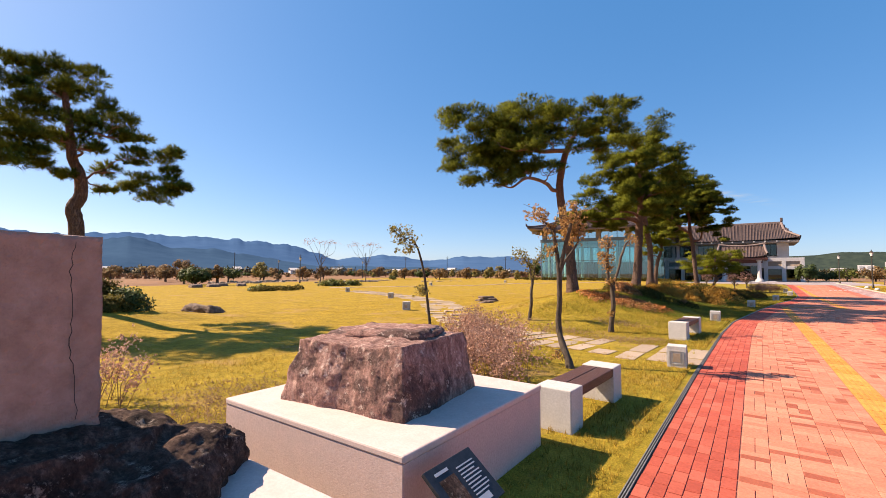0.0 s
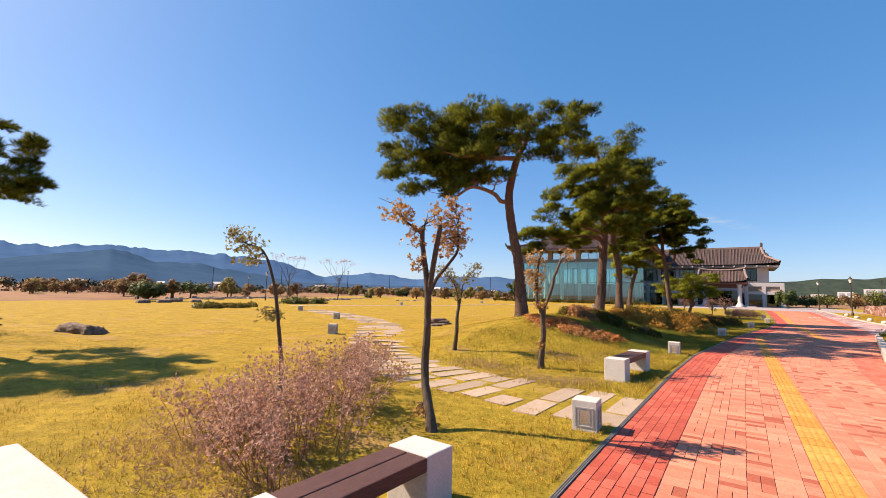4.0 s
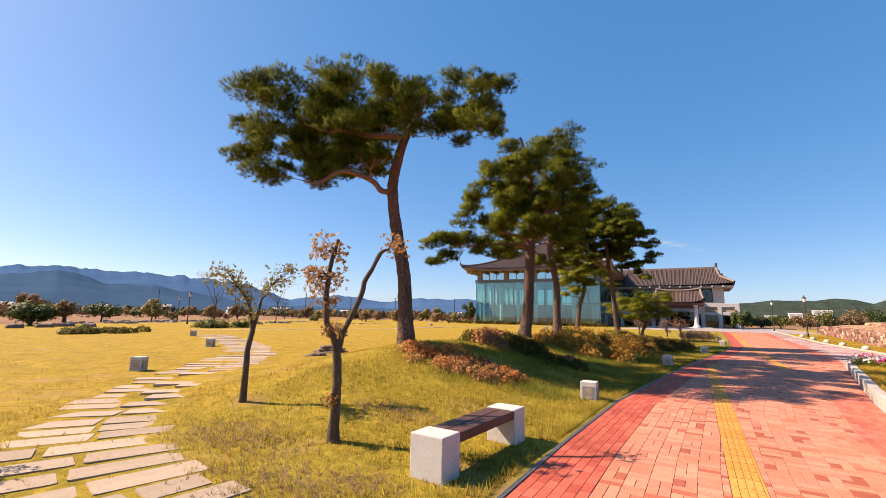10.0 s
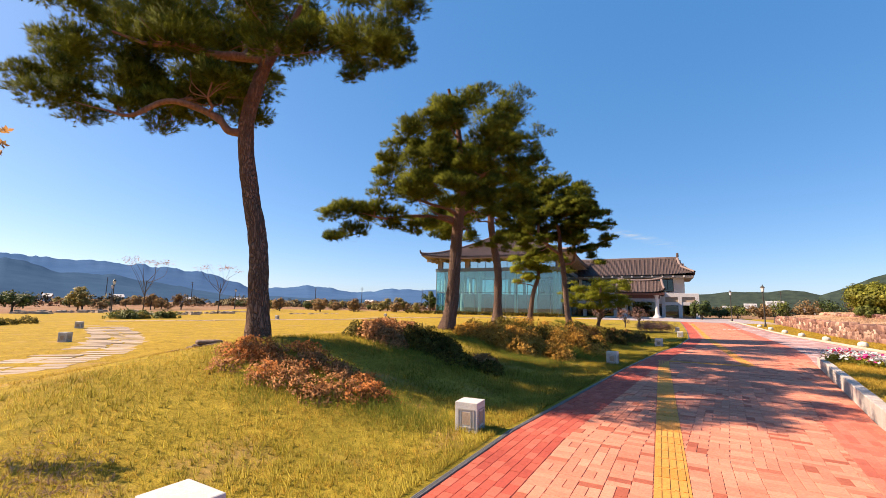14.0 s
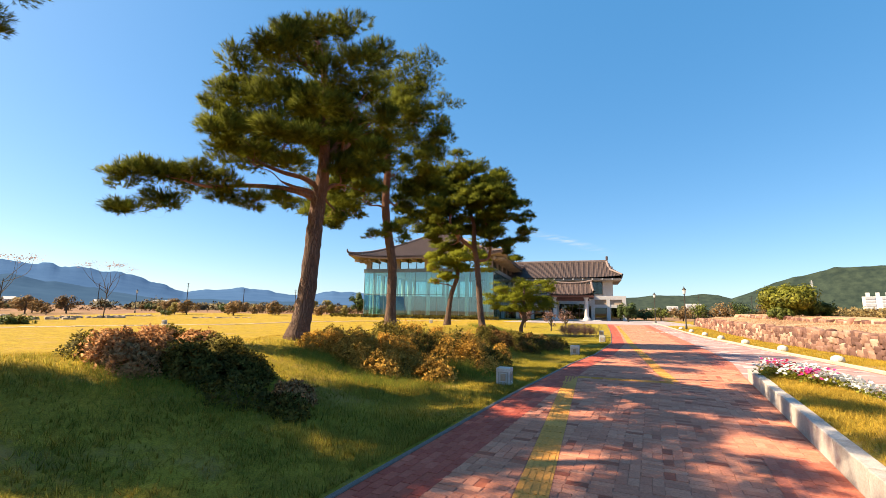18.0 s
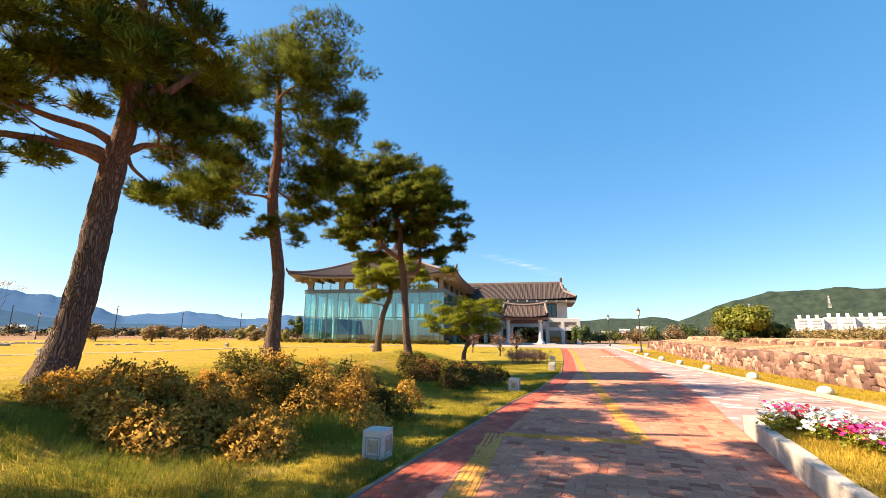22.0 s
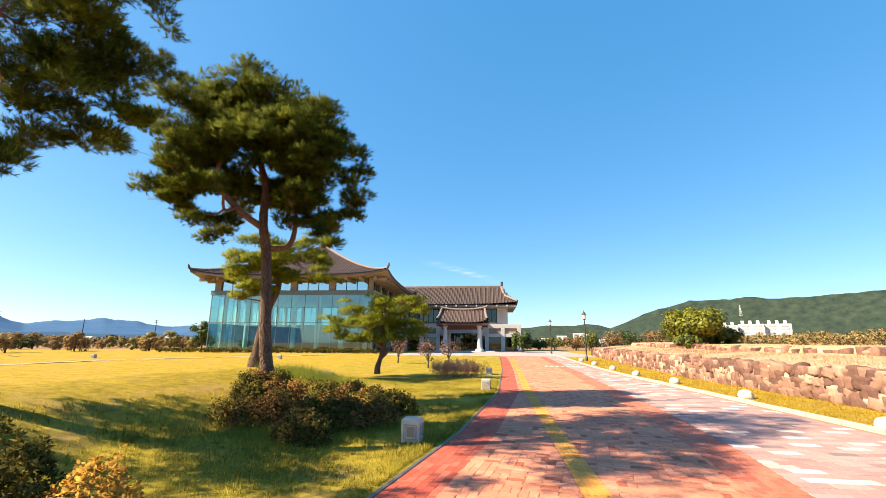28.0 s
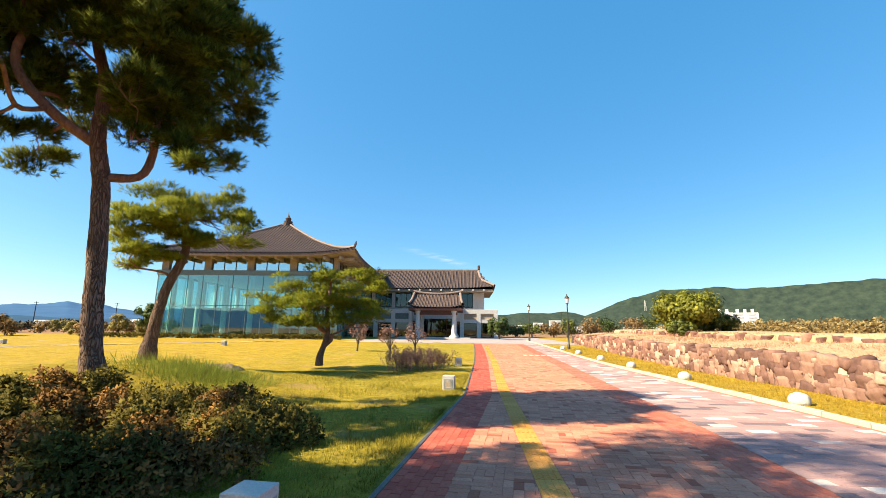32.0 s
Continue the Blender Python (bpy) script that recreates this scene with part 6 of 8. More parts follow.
def build_steps():
    line = bend(STEP_LINE, 24)
    seg = np.linalg.norm(np.diff(line, axis=0), axis=1)
    s = np.concatenate([[0], np.cumsum(seg)])
    total = s[-1]
    r = np.random.default_rng(61)
    path = thing("stepping_stone_path", "curving path of pale granite slabs set in the lawn", "path", (0, 0, 0), kind="structure")
    meshes = []
    for k in range(6):
        bm = box((-0.5, -0.5, -0.05), (0.5, 0.5, 0.0), 0.0)
        bmesh.ops.bevel(bm, geom=[e for e in bm.edges if abs(e.verts[0].co.z - e.verts[1].co.z) > 0.01], offset=0.02 + 0.006 * k, segments=1, affect="EDGES")
        for v in bm.verts:
            v.co += Vector((r.uniform(-0.02, 0.02), r.uniform(-0.03, 0.03), 0))
        me = bpy.data.meshes.new("slab")
        bm.to_mesh(me)
        bm.free()
        meshes.append(me)
    d, row = 0.0, 0
    while d < total:
        x, y = np.interp(d, s, line[:, 0]), np.interp(d, s, line[:, 1])
        x2, y2 = np.interp(min(d + 0.2, total), s, line[:, 0]), np.interp(min(d + 0.2, total), s, line[:, 1])
        if d + 0.2 > total:
            break
        t = np.array([x2 - x, y2 - y])
        t /= np.linalg.norm(t)
        nrm = np.array([-t[1], t[0]])
        half = 0.95 + 0.05 * math.sin(row)
        depth = 0.35 if row % 3 else 0.40
        split = r.uniform(-0.35, 0.35)
        for a, b in ((-half + r.uniform(-0.12, 0.12), split - 0.04), (split + 0.04, half + r.uniform(-0.12, 0.12))):
            if r.uniform() < 0.06:
                continue
            c = np.array([x, y]) + nrm * (a + b) / 2
            z = float(rise(c[0], c[1])) + 0.008 + r.uniform(-0.003, 0.003)
            ob = put("slab", meshes[r.integers(6)], M_SLAB, path)
            ob.matrix_basis = pose(c[0], c[1], z, 0, 0, math.degrees(math.atan2(nrm[1], nrm[0])) + r.uniform(-2, 2)) @ Matrix.Diagonal((b - a, depth, 1, 1))
        d += depth + r.uniform(0.12, 0.19)
        row += 1
    # the far line of single slabs that crosses the lawn
    far = bend([(-36, 30.5), (-32.5, 42), (-30, 48), (-28.5, 57), (-22, 64), (-14, 70)], 24)
    seg = np.linalg.norm(np.diff(far, axis=0), axis=1)
    s = np.concatenate([[0], np.cumsum(seg)])
    for d in np.arange(0, s[-1] - 0.3, 0.95):
        x, y = np.interp(d, s, far[:, 0]), np.interp(d, s, far[:, 1])
        x2, y2 = np.interp(d + 0.2, s, far[:, 0]), np.interp(d + 0.2, s, far[:, 1])
        ob = put("slab", meshes[r.integers(6)], M_SLAB, path)
        ob.matrix_basis = pose(x, y, float(rise(x, y)) + 0.03, 0, 0, math.degrees(math.atan2(y2 - y, x2 - x))) @ Matrix.Diagonal((0.8, 1.1, 1, 1))


build_steps()

for x, y, sx, sy, sz, turn in ((-17.2, 8.2, 1.6, 0.9, 0.30, 20), (-11.6, 20.1, 0.9, 0.5, 0.14, 60), (-3.6, 40.9, 1.2, 0.5, 0.12, 0)):
    ob = part("flat_stone", boulder((sx, sy, sz), x, 0.2, 0.3, 0.5, scale=2.6, cuts=14, grit=0.04), M_FIELDROCK, smooth=True)
    ob.matrix_basis = pose(x, y, float(rise(x, y)) - 0.05, 0, 0, turn)
    tagged(ob, "low flat grey-brown rock lying on the lawn", "rock", group="rocks on the lawn")
for k, (x, y, w, d) in enumerate(((-12.6, 21.9, 1.25, 0.95), (-12.55, 21.92, 1.05, 0.8), (-12.62, 21.88, 0.8, 0.6))):
    ob = part("flat_slab", boulder((w, d, 0.115), 31.0 + k, 0.3, 0.08, 0.3, scale=2.4, cuts=12, grit=0.012), M_FIELDROCK, smooth=True)
    ob.matrix_basis = pose(x, y, float(rise(x, y)) - 0.03 + 0.105 * k, 0, 0, 10 + 25 * k)
    tagged(ob, "flat grey-brown stone slab in a low stack on the lawn", "rock", group="stacked slabs on the lawn")


# ---------- planter beside the path ----------
def build_planter():
    pl = thing("planter", "low granite-edged planter bed with grass and flowers", "planter", (0, 0, 0), kind="structure")
    r = np.random.default_rng(71)
    line = [(float(right_edge(y)), y) for y in np.arange(-14, 28.95, 0.05)]
    pts = [(3.2, -14.0)] + line
    # edging blocks along the path side
    y = -14.0
    while y < 28.6:
        y2 = min(y + 1.0, 28.9)
        a, b = np.array([float(right_edge(y)), y]), np.array([float(right_edge(y2)), y2])
        d = b - a
        ob = part("edging_block", box((0.006, 0.035, -0.1), (np.linalg.norm(d) - 0.006, 0.195, 0.28), 0.012), M_KERBGRANITE, pl)
        ob.matrix_basis = pose(a[0], a[1], r.uniform(-0.008, 0.008), 0, 0, math.degrees(math.atan2(d[1], d[0]))) @ pose(0, -0.2, 0)
        y += 1.0
    for i in range(2):
        ob = part("edging_block", box((0.006, 0.03, -0.1), (0.72, 0.19, 0.28), 0.012), M_KERBGRANITE, pl)
        ob.matrix_basis = pose(5.32 + 0.73 * i, 28.72 + 0.05 * i, 0, 0, 0, 4)
    # soil and turf inside
    ys = np.arange(-14, 28.8, 0.6)
    vs, fs = [], []
    for yy in ys:
        a, b = float(right_edge(yy)) + 0.10, 6.68
        for k in range(5):
            vs.append((a + (b - a) * k / 4, yy, 0.25 - 0.23 * smooth01(k / 4, 0.55, 1.0)))
    for i in range(len(ys) - 1):
        for k in range(4):
            q = i * 5 + k
            fs.append((q, q + 1, q + 6, q + 5))
    put("turf", mesh_of("turf", vs, fs, True), M_LAWN, pl)
    n = 16000
    y = r.uniform(14, 28.6, n)
    x = right_edge(y) + 0.2 + r.uniform(0, 1, n) * (6.6 - right_edge(y) - 0.2)
    k = (x - right_edge(y) - 0.19) / (6.68 - right_edge(y) - 0.19)
    p = np.stack([x, y, 0.245 - 0.23 * smooth01(k, 0.55, 1.0)], -1)
    v, f = scatter(TUFT, p, r.normal(size=p.shape) * 0.3 + np.array([0, 0, 1.0]), r.uniform(0.05, 0.12, n))
    tagged(put("grass", mesh_of("grass", v, f), M_GRASS), "dry grass in the planter bed", "grass", kind="stuff")


build_planter()


def flower_clump(x, y, z, colour, seed):
    """A leafy bedding plant with round five-lobed flowers."""
    r = np.random.default_rng(seed)
    th = thing("bedding_flower", {"w": "white flowering bedding plant in the planter", "p": "magenta flowering bedding plant in the planter", "r": "crimson flowering bedding plant in the planter"}[colour], "flower", (x, y, z), group="bedding flowers")
    n = 60
    o = r.normal(size=(n, 3)) * (0.11, 0.11, 0.06) + np.array([0, 0, 0.12])
    v, f = scatter(SPRIG, o, r.normal(size=(n, 3)) + np.array([0, 0, 0.8]), r.uniform(0.03, 0.06, n))
    put("leaves", mesh_of("leaves", v, f), M_BUSHGOLD, th)
    petals = []
    for k in range(5):
        w0, w1, w2 = 2 * math.pi * k / 5, 2 * math.pi * (k + 0.5) / 5, 2 * math.pi * (k + 1) / 5
        petals.append([(0, 0, -0.1), (math.cos(w0) * 0.8, math.sin(w0) * 0.8, 0.22), (math.cos(w1) * 1.0, math.sin(w1) * 1.0, 0.16), (math.cos(w2) * 0.8, math.sin(w2) * 0.8, 0.22)])
    tv = np.array(petals).reshape(-1, 3)
    tf = np.vstack([[(4 * k, 4 * k + 1, 4 * k + 2), (4 * k, 4 * k + 2, 4 * k + 3)] for k in range(5)])
    m = 34
    o = r.normal(size=(m, 3)) * (0.13, 0.13, 0.045) + np.array([0, 0, 0.25])
    v, f = scatter((tv, tf), o, r.normal(size=(m, 3)) * 0.45 + np.array([0, -0.3, 1.0]), r.uniform(0.026, 0.042, m))
    put("blossom", mesh_of("blossom", v, f), {"w": M_FLOWER_WHITE, "p": M_FLOWER_PINK, "r": M_FLOWER_RED}[colour], th)
    return th


def build_flowers():
    r = np.random.default_rng(81)
    first = {c: flower_clump(5.6, 28.4 - 0.3 * i, 0.28, c, 90 + i) for i, c in enumerate("wpr")}
    for yy in np.arange(25.2, 28.7, 0.25):
        x0 = float(right_edge(yy)) + 0.32
        for xx in np.arange(x0, 6.6, 0.25):
            back = (xx - x0) / (6.6 - x0)
            if yy < 28.7 - 3.4 * (0.35 + 0.65 * back) or (abs(xx - 5.6) < 0.12 and yy > 27.6):
                continue
            near = yy < 28.7 - 3.4 * (0.35 + 0.65 * back) + 0.75
            c = "w" if not near or back > 0.6 or r.uniform() < 0.72 else ("p" if r.uniform() < 0.5 else "r")
            k = (xx - x0 + 0.1) / (6.68 - x0 + 0.1)
            copy_thing(first[c], pose(xx + r.uniform(-0.08, 0.08), yy + r.uniform(-0.08, 0.08), 0.24 - 0.22 * float(smooth01(k, 0.55, 1.0)), 0, 0, r.uniform(0, 360)))


build_flowers()


# ---------- kerb, white boulders, rubble terrace ----------
def build_kerb():
    kerb = thing("kerb", "pale stone kerb between service road and grass strip", "kerb", (0, 0, 0), kind="structure")
    y = -10.0
    r = np.random.default_rng(5)
    while y < 78:
        a, b = np.array([float(road_right(y)), y]), np.array([float(road_right(y + 1.0)), y + 1.0])
        d = b - a
        g = float(rise(9.5, y))
        ob = part("kerb_stone", box((0.008, -0.12, -0.1), (np.linalg.norm(d) - 0.008, 0.0, 0.09), 0.012), M_KERB, kerb)
        ob.matrix_basis = pose(a[0] + 0.0, a[1], g + r.uniform(-0.006, 0.006), 0, 0, math.degrees(math.atan2(d[1], d[0])))
        y += 1.0


build_kerb()

for i, (x, y) in enumerate(((10.0, 20.6), (10.0, 25.6), (10.0, 30.5), (9.95, 35.6), (9.95, 40.4), (9.9, 45.4), (9.75, 49.8), (9.7, 54.1), (9.65, 58.6), (9.6, 63.0))):
    ob = part("white_boulder", boulder((0.36, 0.33, 0.27), 2.0 + i, 0.85, 0.1, 0.18, sub=4), M_WHITESTONE, smooth=True)
    ob.matrix_basis = pose(x, y, float(rise(x, y)) - 0.05, 0, 0, 37 * i)
    tagged(ob, "rounded white boulder set in the grass beside the road", "boulder", group="white boulders by the road")


def build_terrace():
    r = np.random.default_rng(91)
    wall = thing("rubble_wall", "long low dry-stone wall of brown and buff rubble", "stone wall", (0, 0, 0), kind="structure")

    def wx(y):
        return np.interp(y, [10, 40, 48, 60, 72], [12.1, 12.05, 12.0, 12.4, 12.8])
    # the earth behind it, in two steps
    ys = np.arange(8, 74.1, 1.0)
    prof = [(0.14, 0.82, 1), (1.2, 1.0, 1), (2.6, 1.15, 1), (4.1, 1.22, 1), (4.25, 1.5, 1), (6.5, 1.55, 1), (60, 1.5, 1)]
    vs, fs = [], []
    for y in ys:
        for ox, z, j in prof:
            e = 0.0 if ox > 20 else 0.09 * noise.noise((ox * 0.9, y * 0.45, 2.0)) * j
            vs.append((wx(y) + ox, y, z + e + float(rise(9.5, y)) * 0.6))
    m = len(prof)
    for i in range(len(ys) - 1):
        for k in range(m - 1):
            q = i * m + k
            fs.append((q, q + 1, q + m + 1, q + m))
    put("earth_bank", mesh_of("earth_bank", vs, fs, True), M_DRYBANK, wall, "sloping bank of dry straw-coloured grass")
    core = []
    for y in ys:
        g = float(rise(9.5, y)) * 0.6
        core += [(wx(y) - 0.06, y, -0.1 + g), (wx(y) + 0.06, y, 0.86 + g)]
    put("wall_core", mesh_of("wall_core", core, [(2 * i, 2 * i + 2, 2 * i + 3, 2 * i + 1) for i in range(len(ys) - 1)]), M_JOINT, wall, "dark earth between the stones")
    n = 12000
    y = r.uniform(19, 72, n)
    o = 0.15 + 4.4 * r.uniform(0, 1, n)
    zz = np.interp(o, [q[0] for q in prof], [q[1] for q in prof])
    p = np.stack([wx(y) + o, y, zz - 0.03 + rise(9.5, y) * 0.6], -1)
    v, f = scatter(TUFT, p, r.normal(size=p.shape) * 0.5 + np.array([-0.2, 0, 1.0]), r.uniform(0.08, 0.2, n))
    tagged(put("straw_tufts", mesh_of("straw_tufts", v, f), M_STRAW, wall), kind="stuff")
    n = 14000
    y = r.uniform(19, 66, n)
    x = road_right(y) + 0.02 + r.uniform(0, 1, n) * (wx(y) - road_right(y) - 0.1)
    p = np.stack([x, y, rise(x, y) - 0.06 + 0.055 * smooth01(x, 9.1, 9.3)], -1)
    v, f = scatter(TUFT, p, r.normal(size=p.shape) * 0.35 + np.array([0, 0, 1.0]), r.uniform(0.05, 0.13, n))
    tagged(put("grass", mesh_of("grass", v, f), M_GRASS), "dry grass strip between road and stone wall", "grass", kind="stuff")
    shapes = []
    for k in range(10):
        bm = boulder((1.0, 1.0, 1.0), 20.0 + 3 * k, 0.12, 0.0, 0.22, sub=2, scale=1.5, cuts=3)
        me = bpy.data.meshes.new("stone")
        bm.to_mesh(me)
        bm.free()
        shapes.append(me)
    stones = []
    for base, ox, rows, ya, yb, hgt in ((0.0, 0.0, 4, 18, 72, 0.235), (1.17, 4.15, 1, 18, 72, 0.26)):
        for row in range(rows):
            y = ya + r.uniform(0, 0.3)
            while y < yb:
                w = r.uniform(0.20, 0.44)
                h = min(max(w * r.uniform(0.65, 1.1), 0.24), 0.34)
                z = base + row * hgt + r.uniform(-0.05, 0.04) + float(rise(9.5, y)) * 0.6
                if rows == 1 and r.uniform() < 0.35:
                    y += w
                    continue
                x = wx(y) + ox + 0.03 * row + r.uniform(-0.028, 0.02)
                stones.append((x, y + w / 2, z - 0.06, w * 1.1, 0.42, h * 1.12))
                y += w * 0.92
    stones.sort(key=lambda s: abs(s[1] - 42) + (0 if s[2] < 1.0 else 200))
    M_STONEPART = pieces_material("rubble_stone_single", [(0, (0.14, 0.07, 0.06)), (0.45, (0.27, 0.14, 0.11)), (0.8, (0.40, 0.225, 0.17)), (0.95, (0.50, 0.35, 0.27)), (1, (0.62, 0.48, 0.38))], 0.9, 0.8, island=False, fine=9)
    for me in shapes:
        me.materials.append(M_STONEPART)
        me.shade_smooth()
    rest = []
    for i, (x, y, z, w, d, h) in enumerate(stones):
        mt = pose(x, y, z, r.uniform(-16, 16), r.uniform(-5, 5), r.uniform(-9, 9)) @ Matrix.Diagonal((d, w, h, 1))
        me = shapes[i % 10]
        if i < 300:
            ob = new("stone", me)
            ob.parent = wall
            ob.matrix_basis = mt
        else:
            co = np.empty(len(me.vertices) * 3, np.float32)
            me.vertices.foreach_get("co", co)
            mm = np.array(mt)
            v = co.reshape(-1, 3) @ mm[:3, :3].T + mm[:3, 3]
            me.calc_loop_triangles()
            tri = np.empty(len(me.loop_triangles) * 3, np.int32)
            me.loop_triangles.foreach_get("vertices", tri)
            rest.append((v, tri.reshape(-1, 3)))
    v, f = join(rest)
    tagged(put("stones_far", mesh_of("stones_far", v, f, True), M_RUBBLE, wall), kind="stuff")


build_terrace()


def bushy_tree(name, label, at, spread, height, mat, n, size, seed, trunk=0.12, clumps=26, category="tree", group=""):
    """A round-headed broadleaf tree: short trunk, limbs, and lumps of leaf sprigs with gaps."""
    r = np.random.default_rng(seed)
    th = thing(name, label, category, at, group=group)
    v, f = tube(bend([(0, 0, -0.15, trunk * 1.3), (0.03, 0.02, height * 0.2, trunk), (0.05, -0.03, height * 0.5, trunk * 0.6), (0, 0, height * 0.8, trunk * 0.2)], 4), 8, 0.08, seed)
    put("trunk", mesh_of("trunk", v, f, True), M_YOUNGBARK, th)
    limbs, places, axes = [], [], []
    for i in range(clumps):
        d = r.normal(size=3)
        d /= np.linalg.norm(d)
        d[2] = d[2] * 0.9
        c = np.array([0, 0, height * 0.58]) + d * np.array([spread, spread, height * 0.40]) * r.uniform(0.45, 0.88)
        limbs.append(tube(bend([(0.02, 0, height * r.uniform(0.15, 0.4), trunk * 0.4), (*(c * 0.55 + np.array([0, 0, height * 0.15])), trunk * 0.2), (*c, trunk * 0.06)], 3), 5))
        k = n // clumps
        u = r.normal(size=(k, 3))
        u /= np.linalg.norm(u, axis=1, keepdims=True)
        places.append(c + u * r.uniform(0.3, 1.0, (k, 1)) * spread * r.uniform(0.28, 0.42))
        axes.append(u + np.array([0, 0, 0.4]))
    v, f = join(limbs)
    put("branch_work", mesh_of("branch_work", v, f), M_YOUNGBARK, th)
    p, a = np.vstack(places), np.vstack(axes)
    put("crown", foliage_mesh("crown", SPRIG, p, a, r.uniform(0.7, 1.3, len(p)) * size, a), mat, th)
    return th


bushy_tree("broadleaf_tree", "round yellow-green broadleaf tree on the terrace", (17.4, 60.2, 1.4), 2.1, 2.65, M_BUSHGOLD, 14000, 0.13, 101, 0.16, 54)
bushy_tree("shrub", "low dark green shrub beside the broadleaf tree", (19.4, 60.4, 1.4), 1.2, 1.3, M_BUSHGREEN, 2200, 0.13, 103, 0.05, 16, "shrub")
bushy_tree("shrub", "low dark green shrub in front of the broadleaf tree", (16.2, 58.9, 1.4), 0.9, 0.8, M_BUSHGREEN, 1500, 0.13, 104, 0.05, 12, "shrub")
for x, y, s in ((-4.5, 58.3, 1), (-1.7, 54.5, 2), (-0.7, 57.8, 3)):
    bushy_tree("small_tree", "small thin tree with sparse dusky pink foliage", (x, y, float(rise(x, y))), 0.85, 1.9, M_PURPLE, 300, 0.075, 110 + s, 0.05, 14, group="small trees by the forecourt")
bushy_tree("small_tree", "dark green tree beside the entrance building", (6.6, 86.0, 0.42), 1.7, 2.7, M_BUSHDARK, 1500, 0.2, 120, 0.1, 20)


# ---------- lamp posts ----------
def lamp_post():
    th = thing("street_lamp", "dark lantern lamp post with a glazed head beside the road", "lamp post", (0, 0, 0), group="lantern lamp posts")
    v, f = tube([(0, 0, 0, 0.13), (0, 0, 0.35, 0.12), (0, 0, 0.4, 0.075), (0, 0, 1.0, 0.07), (0, 0, 3.5, 0.05), (0, 0, 3.75, 0.045)], 12)
    put("pole", mesh_of("pole", v, f, True), M_LAMPMETAL, th)
    v, f = tube([(0, 0, 3.74, 0.04), (0, 0, 3.80, 0.12), (0, 0, 3.84, 0.13)], 8)
    put("collar", mesh_of("collar", v, f), M_LAMPMETAL, th)
    v, f = tube([(0, 0, 3.84, 0.12), (0, 0, 4.28, 0.20)], 6)
    put("lantern_glass", mesh_of("lantern_glass", v, f), M_LAMPGLASS, th)
    v, f = tube([(0, 0, 4.27, 0.24), (0, 0, 4.38, 0.16), (0, 0, 4.50, 0.05), (0, 0, 4.66, 0.02)], 8)
    put("cap", mesh_of("cap", v, f), M_LAMPMETAL, th)
    part("banner_bracket", box((-0.42, -0.015, 3.1), (0.0, 0.015, 3.13)), M_LAMPMETAL, th)
    return th


lamp = lamp_post()
lamp.matrix_basis = pose(10.1, 63.2, 0.25) @ Matrix.Diagonal((0.87, 0.87, 0.87, 1))
for x, y in ((9.4, 79), (-54, 39.3), (-73, 70), (-74, 49)):
    copy_thing(lamp, pose(x, y, float(rise(x, y))))


# ---------- roofs ----------
def roof_side(parent, o, e, n, length, run, rise_h, a1, b1, lift=0.5, power=1.3, spacing=0.36, tile=M_TILE, rib=0.075):
    """One tiled slope. o: eave's first end; e, n: along the eave and inwards; a1, b1: where the top edge begins and ends."""
    o, e, n = np.array(o, float), np.array(e, float), np.array(n, float)

    def at(u, t):
        k = 2 * u / length - 1
        return o + e * u + n * run * t + np.array([0, 0, rise_h * t ** power + lift * k ** 4 * (1 - t) ** 2])
    nu, nt = 24, 8
    vs, fs = [], []
    for i in range(nt + 1):
        t = i / nt
        a, b = a1 * t, length + (b1 - length) * t
        for k in range(nu + 1):
            vs.append(at(a + (b - a) * k / nu, t))
    for i in range(nt):
        for k in range(nu):
            q = i * (nu + 1) + k
            fs.append((q, q + 1, q + nu + 2, q + nu + 1))
    put("roof_bed", mesh_of("roof_bed", vs, fs, True), M_DARKFRAME, parent)
    ribs = []
    for u in np.arange(spacing / 2, length, spacing):
        t1 = 1.0
        if u < a1:
            t1 = min(t1, u / a1)
        if u > b1:
            t1 = min(t1, (length - u) / max(length - b1, 1e-6))
        if t1 < 0.03:
            continue
        line = [(*(at(u, t) + np.array([0, 0, 0.02])), rib * 1.15) for t in np.linspace(0, t1, 8)]
        line[0] = (*(np.array(line[0][:3]) - n * 0.06), rib * 1.2)
        ribs.append(tube(line, 6))
        troughs = [(*(at(u + spacing / 2, t) + np.array([0, 0, -0.01])), rib * 0.9) for t in np.linspace(0, max(t1 - 0.02, 0.01), 8)]
        ribs.append(tube(troughs, 5))
    v, f = join(ribs)
    tagged(put("roof_tiling", mesh_of("roof_tiling", v, f, True), tile, parent), kind="stuff")
    return at


def ridge(parent, pts, r0, name="ridge", mat=None):
    v, f = tube(bend(pts, 5), 8)
    return put(name, mesh_of(name, v, f, True), mat or M_TILEPINK, parent)


